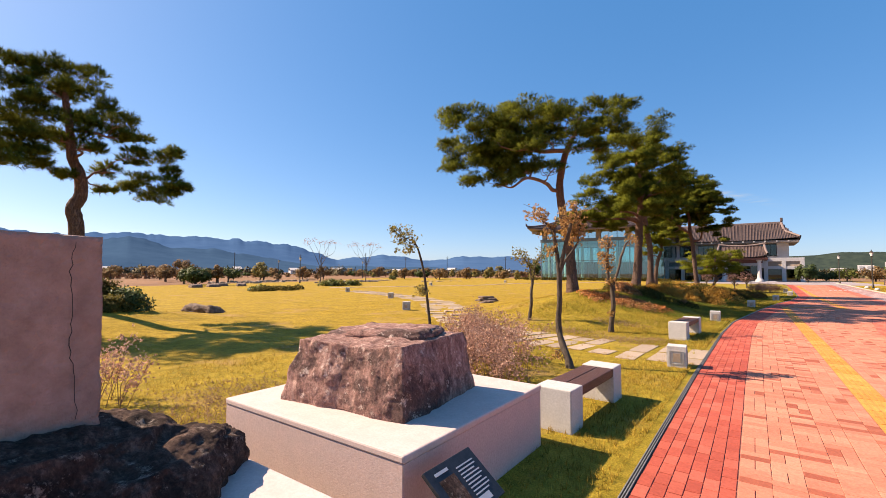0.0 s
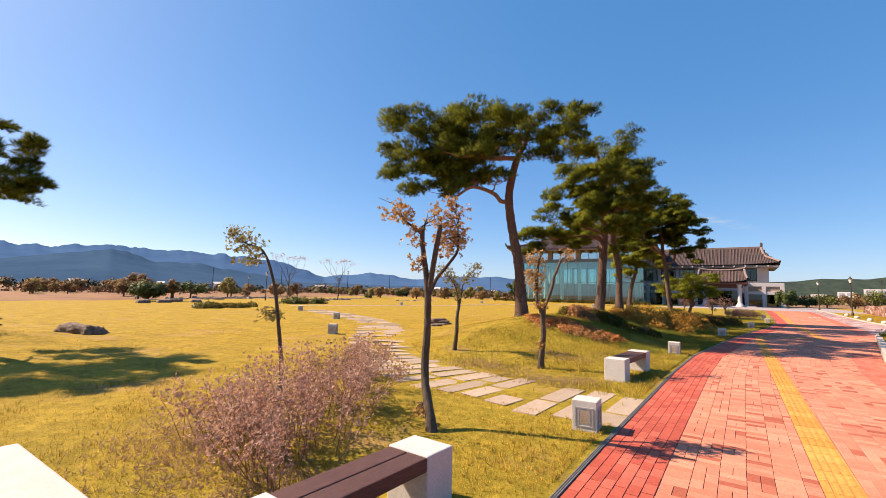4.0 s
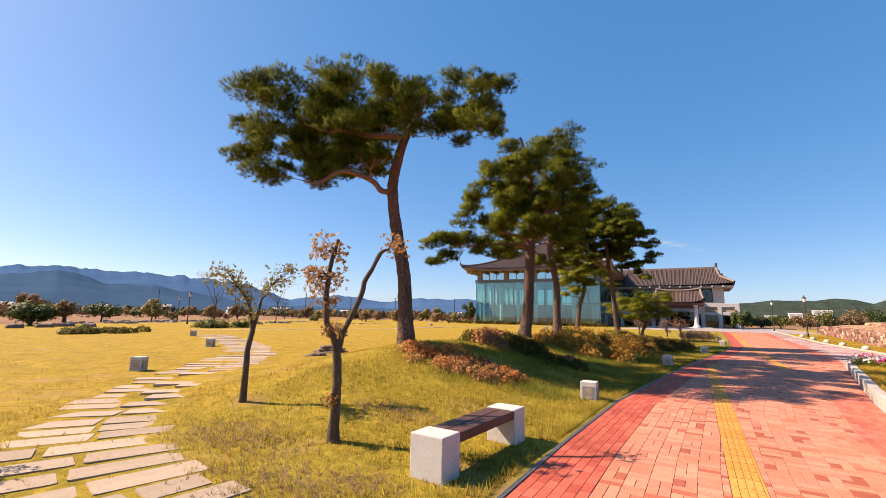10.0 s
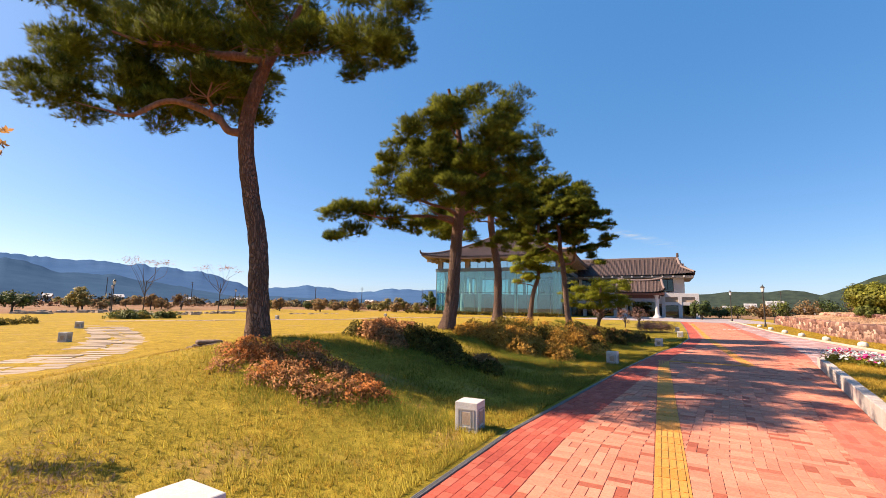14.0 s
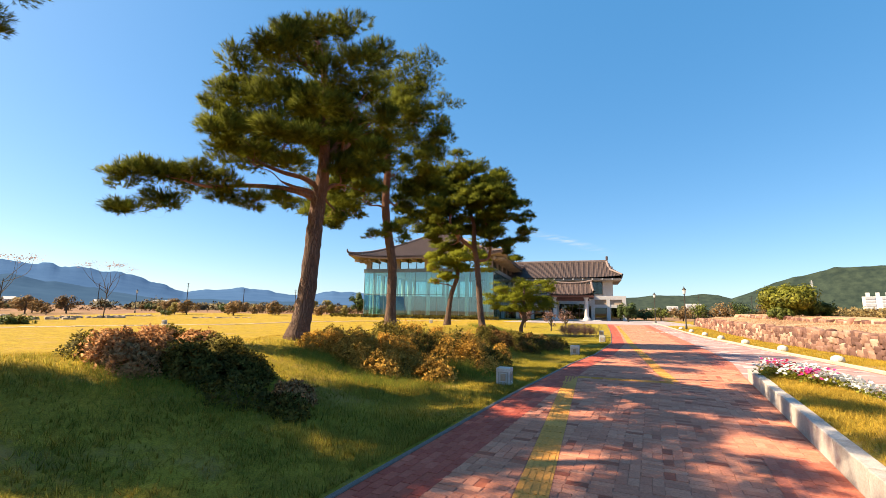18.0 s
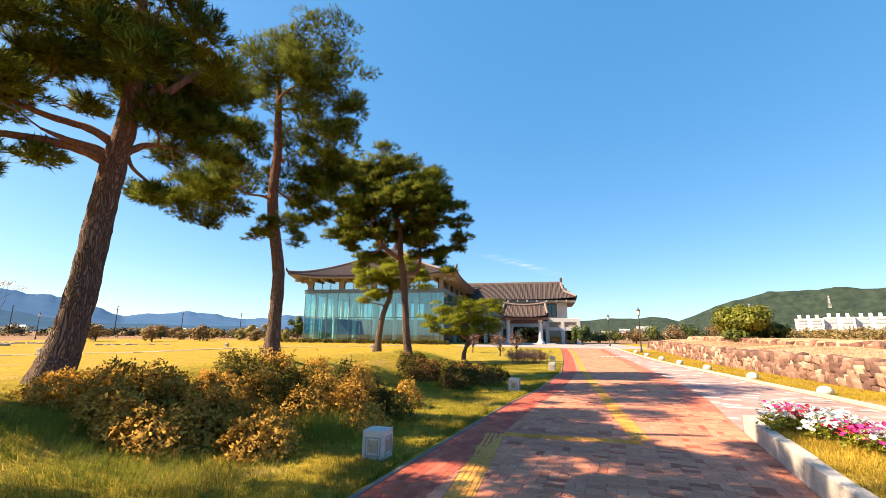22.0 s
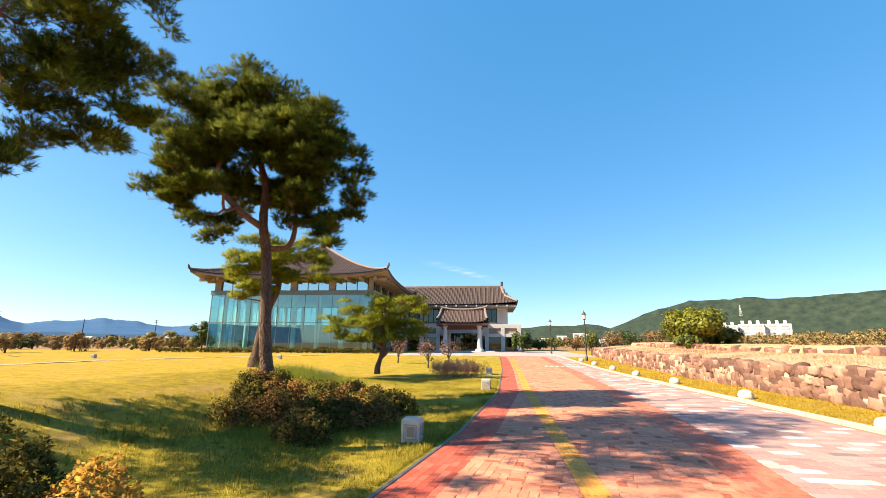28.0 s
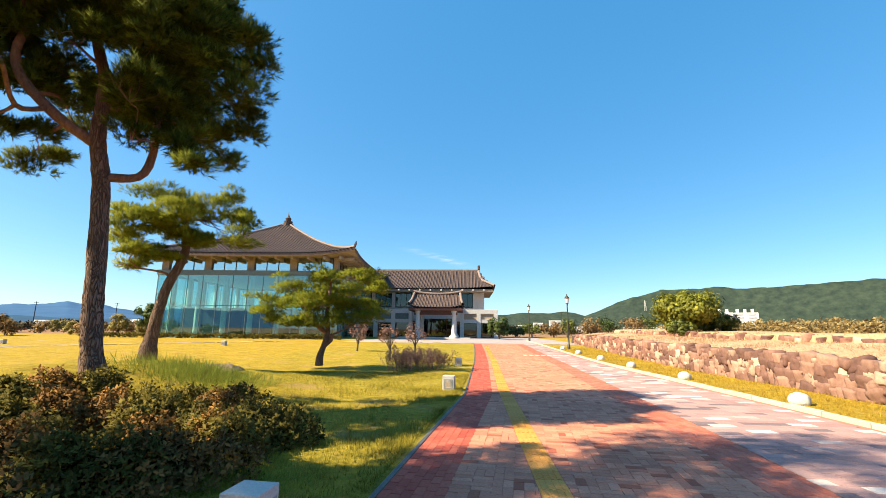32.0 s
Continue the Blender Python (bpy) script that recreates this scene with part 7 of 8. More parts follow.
def hall():
    """The square glass hall under a pyramid roof."""
    th = thing("exhibition_hall", "glass-walled hall with a grey tiled pyramid roof and finial", "building", (-22.5, 87.5, 0.35), 2.4)
    W, E = 10.3, 12.29
    Z0, R = 9.2, 6.0
    for k in range(4):
        w = math.radians(90 * k)
        c, s = math.cos(w), math.sin(w)
        e, n = (c, s, 0), (-s, c, 0)
        o = (-E * c + E * s, -E * s - E * c, Z0)
        roof_side(th, o, e, n, 2 * E, E - 0.5, R, E - 0.5, E + 0.5, 0.75, 1.28, 0.40)
        hip = [(o[0] * q, o[1] * q, Z0 + R * ((1 - q) * E / (E - 0.5)) ** 1.28 + 0.75 * q ** 2 * (1 if q > 0.98 else q ** 2) + 0.1, 0.15) for q in (1.0, 0.9, 0.75, 0.55, 0.35, 0.15, 0.05)]
        ridge(th, hip, 0.2, "hip_ridge")
        v, f = tube([(o[0], o[1], Z0 + 0.75, 0.13), (o[0] * 1.01, o[1] * 1.01, Z0 + 1.1, 0.15), (o[0] * 1.015, o[1] * 1.015, Z0 + 1.4, 0.05)], 6)
        put("ridge_end", mesh_of("ridge_end", v, f), M_TILE, th)
        # eaves: fascia, soffit and brackets
        vs, fs = [], []
        for i, u in enumerate(np.linspace(0, 2 * E, 25)):
            k4 = (u / E - 1) ** 4 * 0.75
            p = np.array(o) + np.array(e) * u
            q = p + np.array(n) * (E - W + 0.6)
            vs += [(*p[:2], Z0 + k4 - 0.02), (*p[:2], Z0 + k4 - 0.30), (q[0], q[1], Z0 - 0.10)]
        put("fascia", mesh_of("fascia", vs, [(3 * i, 3 * i + 1, 3 * i + 4, 3 * i + 3) for i in range(24)]), M_TILE, th, "dark tile-ended fascia")
        put("soffit", mesh_of("soffit", vs, [(3 * i + 1, 3 * i + 2, 3 * i + 5, 3 * i + 4) for i in range(24)]), M_BEIGE, th, "beige rendered soffit")
        for u in np.linspace(-E + 1.6, E - 1.6, 13):
            m = pose(0, 0, 0, 0, 0, 90 * k)
            part("bracket", box((u - 0.14, -E + 0.35, Z0 - 0.52), (u + 0.14, -W + 0.4, Z0 - 0.18), 0, m), M_BEIGE, th)
    v, f = tube([(0, 0, Z0 + R + 0.9 * h - 0.2, r) for h, r in ((0, 0.75), (0.5, 0.75), (0.53, 0.55), (0.95, 0.62), (1.0, 0.3), (1.4, 0.42), (1.7, 0.16), (2.1, 0.05), (2.5, 0.02))], 12)
    put("finial", mesh_of("finial", v, f), M_TILE, th, "dark stone finial on the roof")
    gtop = 7.0
    for k in range(4):
        m = pose(0, 0, 0, 0, 0, 90 * k)
        part("ring_beam", box((-W - 0.12, -W - 0.15, gtop), (W + 0.12, -W + 0.25, gtop + 0.55), 0.02, m), M_BEAM, th, "grey-green steel ring beam")
        part("plinth_course", box((-W - 0.1, -W - 0.08, -0.4), (W + 0.1, -W + 0.1, 0.12), 0, m), M_BEAM, th)
        # clerestory over the beam
        for i in range(4):
            x0, x1 = -W + 0.5 + i * (2 * W - 1.0) / 4, -W + 0.5 + (i + 1) * (2 * W - 1.0) / 4
            part("pier", box((x0 - 0.4, -W + 0.25, gtop + 0.55), (x0 + 0.4, -W + 0.75, Z0 - 0.02), 0, m), M_BEIGE, th)
            for j in range(3):
                a = x0 + 0.42 + j * (x1 - x0 - 0.84) / 3
                b = a + (x1 - x0 - 0.84) / 3
                part("upper_pane", box((a + 0.04, -W + 0.5, gtop + 0.58), (b - 0.04, -W + 0.52, Z0 - 0.12), 0, m), M_SKYGLASS, th)
                part("upper_mullion", box((b - 0.04, -W + 0.46, gtop + 0.55), (b + 0.04, -W + 0.56, Z0 - 0.02), 0, m), M_DARKFRAME, th)
        # glazing in two tiers
        nb = 12
        for i in range(nb):
            a, b = -W + 2 * W * i / nb, -W + 2 * W * (i + 1) / nb
            for z0, z1 in ((0.12, 3.55), (3.62, gtop)):
                ob = part("pane", box((a + 0.025, -W - 0.01, z0), (b - 0.025, -W + 0.01, z1), 0, m), M_GLASS, th)
                ob.visible_shadow = False
            part("mullion", box((b - 0.025, -W - 0.03, 0.1), (b + 0.025, -W + 0.06, gtop), 0, m), M_BEAM, th)
        part("transom", box((-W, -W - 0.025, 3.55), (W, -W + 0.05, 3.62), 0, m), M_BEAM, th)
        for i in range(7):
            x = -W + 1.2 + i * (2 * W - 2.4) / 6
            v, f = tube([(x, -W + 1.2, -0.1, 0.30), (x, -W + 1.2, gtop, 0.30)], 12)
            vv = np.array([tuple(m @ Vector(p)) for p in v])
            put("column", mesh_of("column", vv, f, True), M_COLUMN, th, "pale round column behind the glass")
    part("inner_floor", box((-W + 0.2, -W + 0.2, -0.2), (W - 0.2, W - 0.2, 0.1)), M_COLUMN, th)
    part("inner_ceiling", box((-W + 0.3, -W + 0.3, gtop + 0.2), (W - 0.3, W - 0.3, gtop + 0.4)), M_INTERIOR, th)
    # added dark box: stands in for the dim lower half of the interior
    part("dim_interior_box", box((-8.8, -7.5, 0.1), (8.8, 5.5, 3.4)), M_DIMINTERIOR, th)
    part("inner_doorway", box((-2.4, -W + 1.6, 0.1), (-1.2, -W + 1.8, 3.4)), M_BROWNWOOD, th, "brown doorway behind the glass")
    return th


hall()


def wing():
    """The long two-storey wing with its tiled roof, stone balcony frame and porch."""
    th = thing("entrance_wing", "two-storey wing with grey tiled roof and white stone frame", "building", (0, 0, 0.4))
    y0, yr, ze, zr, xr, xe = 86.4, 91.8, 7.0, 10.35, 4.45, 6.4
    roof_side(th, (-18, y0, ze), (1, 0, 0), (0, 1, 0), xe + 18, yr - y0, zr - ze, 0.001, xr + 18, 0.35, 1.2, 0.38)
    roof_side(th, (xe, y0, ze), (0, 1, 0), (-1, 0, 0), 2 * (yr - y0), xe - xr, zr - ze, yr - y0 - 0.3, yr - y0 + 0.3, 0.35, 1.5, 0.38)
    roof_side(th, (xe, 2 * yr - y0, ze), (-1, 0, 0), (0, -1, 0), xe + 18, yr - y0, zr - ze, xe - xr, xe + 17.99, 0.2, 1.2, 0.8)
    part("main_ridge", box((-18, yr - 0.18, zr - 0.1), (xr, yr + 0.18, zr + 0.28), 0.05), M_TILEPINK, th, "weathered ridge of stacked tiles")
    part("ridge_end", box((xr - 0.15, yr - 0.22, zr + 0.2), (xr + 0.2, yr + 0.22, zr + 0.95), 0.08), M_TILE, th)
    ridge(th, [(xr, yr - 0.2, zr, 0.2), (xr + 0.3, yr - 2.0, zr - 1.5, 0.2), (xr + 0.75, y0 + 2.2, ze + 1.4, 0.18), (xe, y0, ze + 0.5, 0.15)], 0.2, "hip_ridge")
    part("eave", box((-18, y0 + 0.12, ze - 0.45), (xe - 0.15, y0 + 1.9, ze - 0.06), 0.02), M_BEIGE, th, "beige eaves with rafter ends")
    part("gable_eave", box((xe - 1.6, y0 + 1.92, ze - 0.45), (xe - 0.15, 2 * yr - y0 - 0.2, ze - 0.06), 0.02), M_BEIGE, th)
    for x in np.arange(-16, 6, 1.4):
        part("rafter_end", box((x - 0.1, y0 - 0.05, ze - 0.34), (x + 0.1, y0 + 0.11, ze - 0.1), 0.02), M_WHITEWALL, th)
    part("wall", box((-17, 88.35, -0.4), (5.1, 97.0, ze - 0.02)), M_WHITEWALL, th)
    # upper windows between stone piers
    xs = np.arange(-15.4, 5.2, 2.75)
    for x in xs:
        part("pier", box((x - 0.22, 88.0, 4.0), (x + 0.22, 88.34, ze - 0.45)), M_WHITEWALL, th)
    for x in xs[:-1]:
        w = part("window", box((x + 0.24, 88.22, 4.35), (x + 2.5, 88.34, 6.45)), M_DARKFRAME, th)
        for j in range(3):
            a = 0.3 + j * 0.73
            part("window_pane", box((x + a, 88.19, 4.45), (x + a + 0.66, 88.215, 6.35)), M_DARKGLASS, w)
    # stone frame of the lower storey and its balcony
    ys = 85.6
    for x0, x1 in ((-16.0, -4.2), (1.9, 6.7)):
        part("balcony_beam", box((x0, ys, 3.35), (x1, ys + 0.5, 3.95), 0.02), M_WHITEWALL, th, "white stone beam")
        part("lower_beam", box((x0, ys + 0.02, 2.05), (x1, ys + 0.48, 2.55), 0.02), M_WHITEWALL, th, "white stone beam")
        part("balcony_floor", box((x0, ys + 0.52, 2.3), (x1, 88.34, 2.5)), M_WHITEWALL, th)
        n = max(2, round((x1 - x0) / 2.3))
        for i in range(n + 1):
            x = x0 + 0.25 + (x1 - x0 - 0.5) * i / n
            part("stone_column", box((x - 0.25, ys - 0.03, -0.4), (x + 0.25, ys + 0.53, 3.34), 0.02), M_WHITEWALL, th)
            if i < n:
                xn = x0 + 0.25 + (x1 - x0 - 0.5) * (i + 1) / n
                part("parapet_panel", box((x + 0.26, ys + 0.15, 2.56), (xn - 0.26, ys + 0.3, 3.34)), M_BEAM if x0 < -5 else M_SLAB, th)
                part("ground_pane", box((x + 0.26, ys + 0.7, -0.1), (xn - 0.26, ys + 0.73, 2.03)), M_DARKGLASS, th)
    # added dark sheet stands in for the unlit depth behind the panes
    part("dim_lobby_sheet", box((-16, ys + 0.9, -0.2), (6.5, ys + 1.0, 2.28)), M_DARKFRAME, th)
    part("base_steps", box((-5.4, 80.2, -0.4), (3.2, 86.2, 0.12), 0.03), M_WHITEWALL, th)
    part("lower_step", box((-5.8, 79.7, -0.4), (3.6, 86.2, -0.03), 0.03), M_WHITEWALL, th)
    return th


def set_back(th, tall):
    """Moves a building back along the path's line and enlarges it to its true width."""
    th.matrix_basis = Matrix.Translation((-0.75, -4.46, th.location.z)) @ Matrix.Diagonal((1.16, 1.16, tall, 1))


set_back(wing(), 1.045)


def porch():
    th = thing("entrance_porch", "projecting entrance porch with tiled roof and white columns", "porch", (0, 0, 0.52))
    x0, x1, yf, yr, ze, zr = -4.0, 2.4, 79.4, 82.6, 3.55, 5.35
    roof_side(th, (x0, yf, ze), (1, 0, 0), (0, 1, 0), x1 - x0, yr - yf, zr - ze, 0.35, x1 - x0 - 0.35, 0.4, 1.25, 0.34)
    roof_side(th, (x1, 2 * yr - yf, ze), (-1, 0, 0), (0, -1, 0), x1 - x0, yr - yf, zr - ze, 0.35, x1 - x0 - 0.35, 0.2, 1.25, 0.5)
    ridge(th, [(x0 + 0.25, yr, zr + 0.45, 0.16), (x0 + 1.6, yr, zr + 0.2, 0.16), ((x0 + x1) / 2, yr, zr + 0.12, 0.16), (x1 - 1.6, yr, zr + 0.2, 0.16), (x1 - 0.25, yr, zr + 0.45, 0.16)], 0.16, "porch_ridge")
    for s, x in ((1, x0 + 0.1), (-1, x1 - 0.1)):
        ridge(th, [(x + 0.3 * s, yr - 0.1, zr + 0.2, 0.16), (x + 0.15 * s, yr - 1.5, zr - 0.75, 0.16), (x, yf + 0.1, ze + 0.5, 0.14)], 0.16, "verge_ridge")
        bm = bmesh.new()
        a = [bm.verts.new(p) for p in ((x + 0.5 * s, yf + 0.6, ze), (x + 0.5 * s, 2 * yr - yf - 0.6, ze), (x + 0.5 * s, yr, zr - 0.1))]
        b = [bm.verts.new((v.co.x + 0.15 * s, v.co.y, v.co.z)) for v in a]
        bm.faces.new(a), bm.faces.new(b[::-1])
        for i in range(3):
            bm.faces.new((a[i], a[(i + 1) % 3], b[(i + 1) % 3], b[i]))
        bmesh.ops.recalc_face_normals(bm, faces=bm.faces[:])
        part("gable", bm, M_BROWNWOOD, th)
    part("eaves_board", box((x0 + 0.1, yf + 0.05, ze - 0.35), (x1 - 0.1, 2 * yr - yf, ze - 0.03), 0.03), M_BROWNWOOD, th, "brown painted eaves beam")
    part("lintel", box((x0 + 0.7, yf + 0.7, ze - 0.85), (x1 - 0.7, yf + 1.0, ze - 0.36), 0.02), M_BROWNWOOD, th)
    for x in (x0 + 1.1, x1 - 1.1):
        for y in (yf + 0.85, 85.0):
            v, f = tube([(x, y, -0.1, 0.52), (x, y, 0.2, 0.5), (x, y, 0.24, 0.36), (x, y, 0.6, 0.27), (x, y, 2.4, 0.25), (x, y, 2.9, 0.29), (x, y, ze - 0.35, 0.40)], 14)
            put("column", mesh_of("column", v, f, True), M_WHITEWALL, th, "white stone column on a flared base")
    for i in range(4):
        x = -2.6 + i * 0.95
        d = part("door_leaf", box((x, 85.3, 0.0), (x + 0.9, 85.38, 2.35)), M_DARKGLASS, th, "dark glass entrance door")
        part("door_frame", box((x + 0.9, 85.27, 0.0), (x + 0.95, 85.4, 2.4)), M_BROWNWOOD, th)
    return th


set_back(porch(), 1.10)

def box_hedge(label, x0, y0, x1, y1, h, seed):
    r = np.random.default_rng(seed)
    L = math.hypot(x1 - x0, y1 - y0)
    th = thing("clipped_hedge", label, "hedge", (x0, y0, float(rise(x0, y0))), math.degrees(math.atan2(y1 - y0, x1 - x0)))
    n = int(L * 70)
    p = np.stack([r.uniform(0, L, n), r.uniform(-0.45, 0.45, n), h * r.uniform(0, 1, n) ** 0.5], -1)
    v, f = scatter(SPRIG, p, r.normal(size=(n, 3)) + np.array([0, -0.4, 0.5]), r.uniform(0.12, 0.24, n))
    put("leaves", mesh_of("leaves", v, f), M_AZALEA_GREEN, th)


box_hedge("long low clipped hedge at the foot of the glass hall", -36.5, 74.0, -10.5, 75.1, 0.45, 131)


# ---------- distance ----------
def far_ridge(name, label, profile, radius, mat, rough, seed, depth=0.35):
    """A chain of hills round the horizon: (bearing from +y to the left, height angle) pairs, in degrees."""
    b = np.array([p[0] for p in profile], float)
    h = np.array([p[1] for p in profile], float)
    ang = np.arange(b.min(), b.max(), 0.25)
    vs, fs = [], []
    cols = 7
    for i, a in enumerate(ang):
        hh = np.interp(a, b, h)
        crest = hh * rough * noise.fractal((a * 0.23, seed, 0.0), 0.8, 2.0, 7)
        for k in range(cols):
            t = k / (cols - 1)
            rr = radius * (1 - depth * (1 - t))
            z = math.tan(radians(max(0.05, hh + crest * t ** 5))) * radius * t ** 0.9
            vs.append((-math.sin(radians(a)) * rr, math.cos(radians(a)) * rr, z - 3 * (1 - t)))
    for i in range(len(ang) - 1):
        for k in range(cols - 1):
            q = i * cols + k
            fs.append((q, q + 1, q + cols + 1, q + cols))
    tagged(put(name, mesh_of(name, vs, fs, True), mat), label, "mountains", kind="structure")


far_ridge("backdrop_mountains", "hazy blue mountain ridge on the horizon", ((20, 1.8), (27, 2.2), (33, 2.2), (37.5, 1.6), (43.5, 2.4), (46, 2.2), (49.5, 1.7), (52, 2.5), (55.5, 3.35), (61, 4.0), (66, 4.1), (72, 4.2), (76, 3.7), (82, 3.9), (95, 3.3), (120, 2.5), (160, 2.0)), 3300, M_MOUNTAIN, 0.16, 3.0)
far_ridge("backdrop_mountains", "nearer hazy blue-grey hills below the mountains", ((24, 0.5), (40, 0.9), (52, 1.0), (58, 1.9), (63, 2.5), (67.5, 2.9), (71.8, 3.8), (75.5, 3.0), (80, 2.3), (100, 1.6), (140, 1.0)), 2600, M_NEARHILL, 0.12, 9.0)
far_ridge("backdrop_hill", "green wooded hill behind the tower blocks", ((-140, 3.0), (-90, 4.2), (-60, 4.8), (-41, 5.0), (-37, 5.05), (-33, 4.7), (-30, 4.75), (-28.2, 5.1), (-25.6, 4.85), (-23.1, 4.8), (-20, 4.1), (-17, 2.95), (-15.7, 2.4), (-14.5, 1.95), (-13.2, 2.3), (-12, 2.4), (-9.3, 2.25), (-7, 2.25), (-5, 2.0), (0, 2.0), (6, 1.6), (14, 1.2), (20, 1.0)), 1400, M_HILL, 0.05, 5.0, 0.09)


def tower_block(at, w, h, d, turn, floors, label):
    th = thing("apartment_block", label, "apartment building", at, turn, group="white apartment blocks")
    part("wall", box((-w / 2, -d / 2, -4), (w / 2, d / 2, h)), M_APART, th)
    for i in range(3 if h > 15 else 0):
        part("roof_house", box((-w / 2 + w * (0.12 + 0.3 * i), -d * 0.3, h), (-w / 2 + w * (0.24 + 0.3 * i), d * 0.3, h + 2.8)), M_APART, th)
    cols = max(2, int(w / 7))
    for i in range(floors):
        for j in range(cols):
            x = -w / 2 + w * (j + 0.5) / cols
            z = h * (i + 0.5) / floors
            part("window", box((x - w / cols * 0.3, -d / 2 - 0.3, z - 0.8), (x + w / cols * 0.3, -d / 2 - 0.02, z + 0.8)), M_APARTWIN, th)
    return th


def at_bearing(deg, dist, z=0.0):
    return (-math.sin(radians(deg)) * dist + 2.5, math.cos(radians(deg)) * dist + 28, z)


for bearing, dist, w, h, fl in ((-26.7, 420, 16.6, 16.5, 7), (-29.0, 424, 16.8, 17.5, 7), (-31.3, 428, 16.6, 17.5, 7)):
    tower_block(at_bearing(bearing, dist), w, h, 12, bearing, fl, "white apartment slab with rooftop stair heads")
for bearing, dist, w, h, fl in ((-8.9, 430, 9, 9, 3), (-11.1, 420, 12, 11, 4), (-14.2, 450, 14, 6, 2), (-20.0, 460, 16, 6, 2), (-22.5, 470, 18, 6, 2), (-6.8, 440, 10, 7, 2)):
    tower_block(at_bearing(bearing, dist), w, h, 12, bearing, fl, "low pale town building far off")


def build_far_trees():
    r = np.random.default_rng(141)
    kinds = []
    for k, (mat, h, sp, lab) in enumerate(((M_FEATHERY, 3.2, 1.9, "small brown autumn tree at the lawn's far edge"), (M_BUSHDARK, 2.6, 1.9, "round dark evergreen bush at the lawn's far edge"), (M_LEAF_OLIVE, 3.4, 1.5, "small olive-leaved tree at the lawn's far edge"))):
        kinds.append(bushy_tree("field_tree", lab, (-60 - 6 * k, 26 + 9 * k, 0), sp, h, mat, 620, 0.2, 150 + k, 0.10, 15, group="trees at the lawn's far edge"))
    spots = r.uniform(22, 100, 22)
    for i in range(150):
        b = spots[r.integers(22)] + r.normal() * 1.2
        d = r.uniform(72, 165)
        x, y = -math.sin(radians(b)) * d + 2, math.cos(radians(b)) * d + 18
        if x > -38 and y > 66 or (-40 < x < -4 and y < 100):
            continue
        k = kinds[int(r.choice(3, p=[0.68, 0.12, 0.20]))]
        o = copy_thing(k, pose(x, y, 0, 0, 0, r.uniform(0, 360)))
        w = r.uniform(0.4, 1.0)
        o.scale = (w * r.uniform(0.9, 1.35), w * r.uniform(0.9, 1.35), w)
    # rows of low foundation stones left in the fields
    n = 420
    row = r.integers(0, 11, n)
    ba, da = 34 + 4.4 * row + r.uniform(-3.2, 3.2, n), 57 + 3.1 * (row * 5 % 7) + r.normal(size=n) * 0.5
    v, f = scatter((np.array([(-1, -1, 0), (1, -0.9, 0), (0.9, 1, 0), (-1, 0.9, 0), (-0.8, -0.7, 1), (0.8, -0.8, 0.9), (0.7, 0.8, 1), (-0.8, 0.8, 0.8)], float), np.array([(0, 1, 5, 4), (1, 2, 6, 5), (2, 3, 7, 6), (3, 0, 4, 7), (4, 5, 6, 7)])), np.stack([-np.sin(np.radians(ba)) * da, np.cos(np.radians(ba)) * da + 20, np.full(n, -0.03)], -1), np.tile((0.0, 0.0, 1.0), (n, 1)), r.uniform(0.12, 0.34, n))
    tagged(put("foundation_stones", mesh_of("foundation_stones", v, f), M_SLAB), "rows of low pale foundation stones in the fallow fields", "ruin", kind="stuff")
    # low scrub over the fallow fields
    n = 9000
    b = r.uniform(15, 115, n)
    d = 108 + 60 * r.uniform(0, 1, n)
    keep = np.array([noise.noise((q * 0.22, e * 0.06, 7.0)) for q, e in zip(b, d)]) + r.normal(size=n) * 0.15 > 0.08
    b, d = b[keep], d[keep]
    x, y = -np.sin(np.radians(b)) * d, np.cos(np.radians(b)) * d + 20
    keep = (x < -42) | (y > 112)
    x, y = x[keep], y[keep]
    p = np.stack([x, y, 0.9 * r.uniform(0, 1, len(x)) ** 2], -1)
    v, f = scatter(SPRIG, p, r.normal(size=p.shape) + np.array([0, 0, 0.6]), r.uniform(0.25, 0.6, len(x)))
    tagged(put("scrub", mesh_of("scrub", v, f), M_RUSTSCRUB), "low rust-brown scrub on the fallow fields", "scrub", kind="stuff")
    # thickets beyond: round-headed clumps in an uneven row
    places, outs = [], []
    for _ in range(330):
        b = r.uniform(-75, 115)
        d = 150 + 95 * r.uniform(0, 1) ** 1.3
        h = max(3.4 + 2.6 * noise.noise((b * 0.35, 1.0, 0.0)) + 1.0 * noise.noise((b * 1.4, 5.0, 0.0)), 1.2) * d / 210
        u = r.normal(size=(64, 3))
        u /= np.linalg.norm(u, axis=1, keepdims=True)
        u[:, 2] = np.abs(u[:, 2])
        c = np.array([-math.sin(radians(b)) * d, math.cos(radians(b)) * d + 20, 0.1 * h])
        places.append(c + u * r.uniform(0.6, 1.0, (64, 1)) * np.array([h * r.uniform(0.7, 1.5), h * 0.8, h * r.uniform(0.7, 1.0)]))
        outs.append(u)
    p, u = np.vstack(places), np.vstack(outs)
    wood = foliage_mesh("thicket", SMALL_SPRIG, p, u + r.normal(size=p.shape) * 0.4, r.uniform(0.5, 1.1, len(p)), u)
    tagged(put("thicket", wood, M_THICKET), "brown and green autumn thickets beyond the fields", "thicket", kind="stuff")
    n = 14000
    y = r.uniform(22, 74, n)
    x = 21 + r.uniform(0, 1, n) ** 2 * 18
    clump = np.array([noise.noise((a * 0.25, b * 0.25, 4.0)) for a, b in zip(x, y)])
    p = np.stack([x, y, 1.5 + (0.7 + 1.1 * np.maximum(clump, 0)) * r.uniform(0, 1, n)], -1)
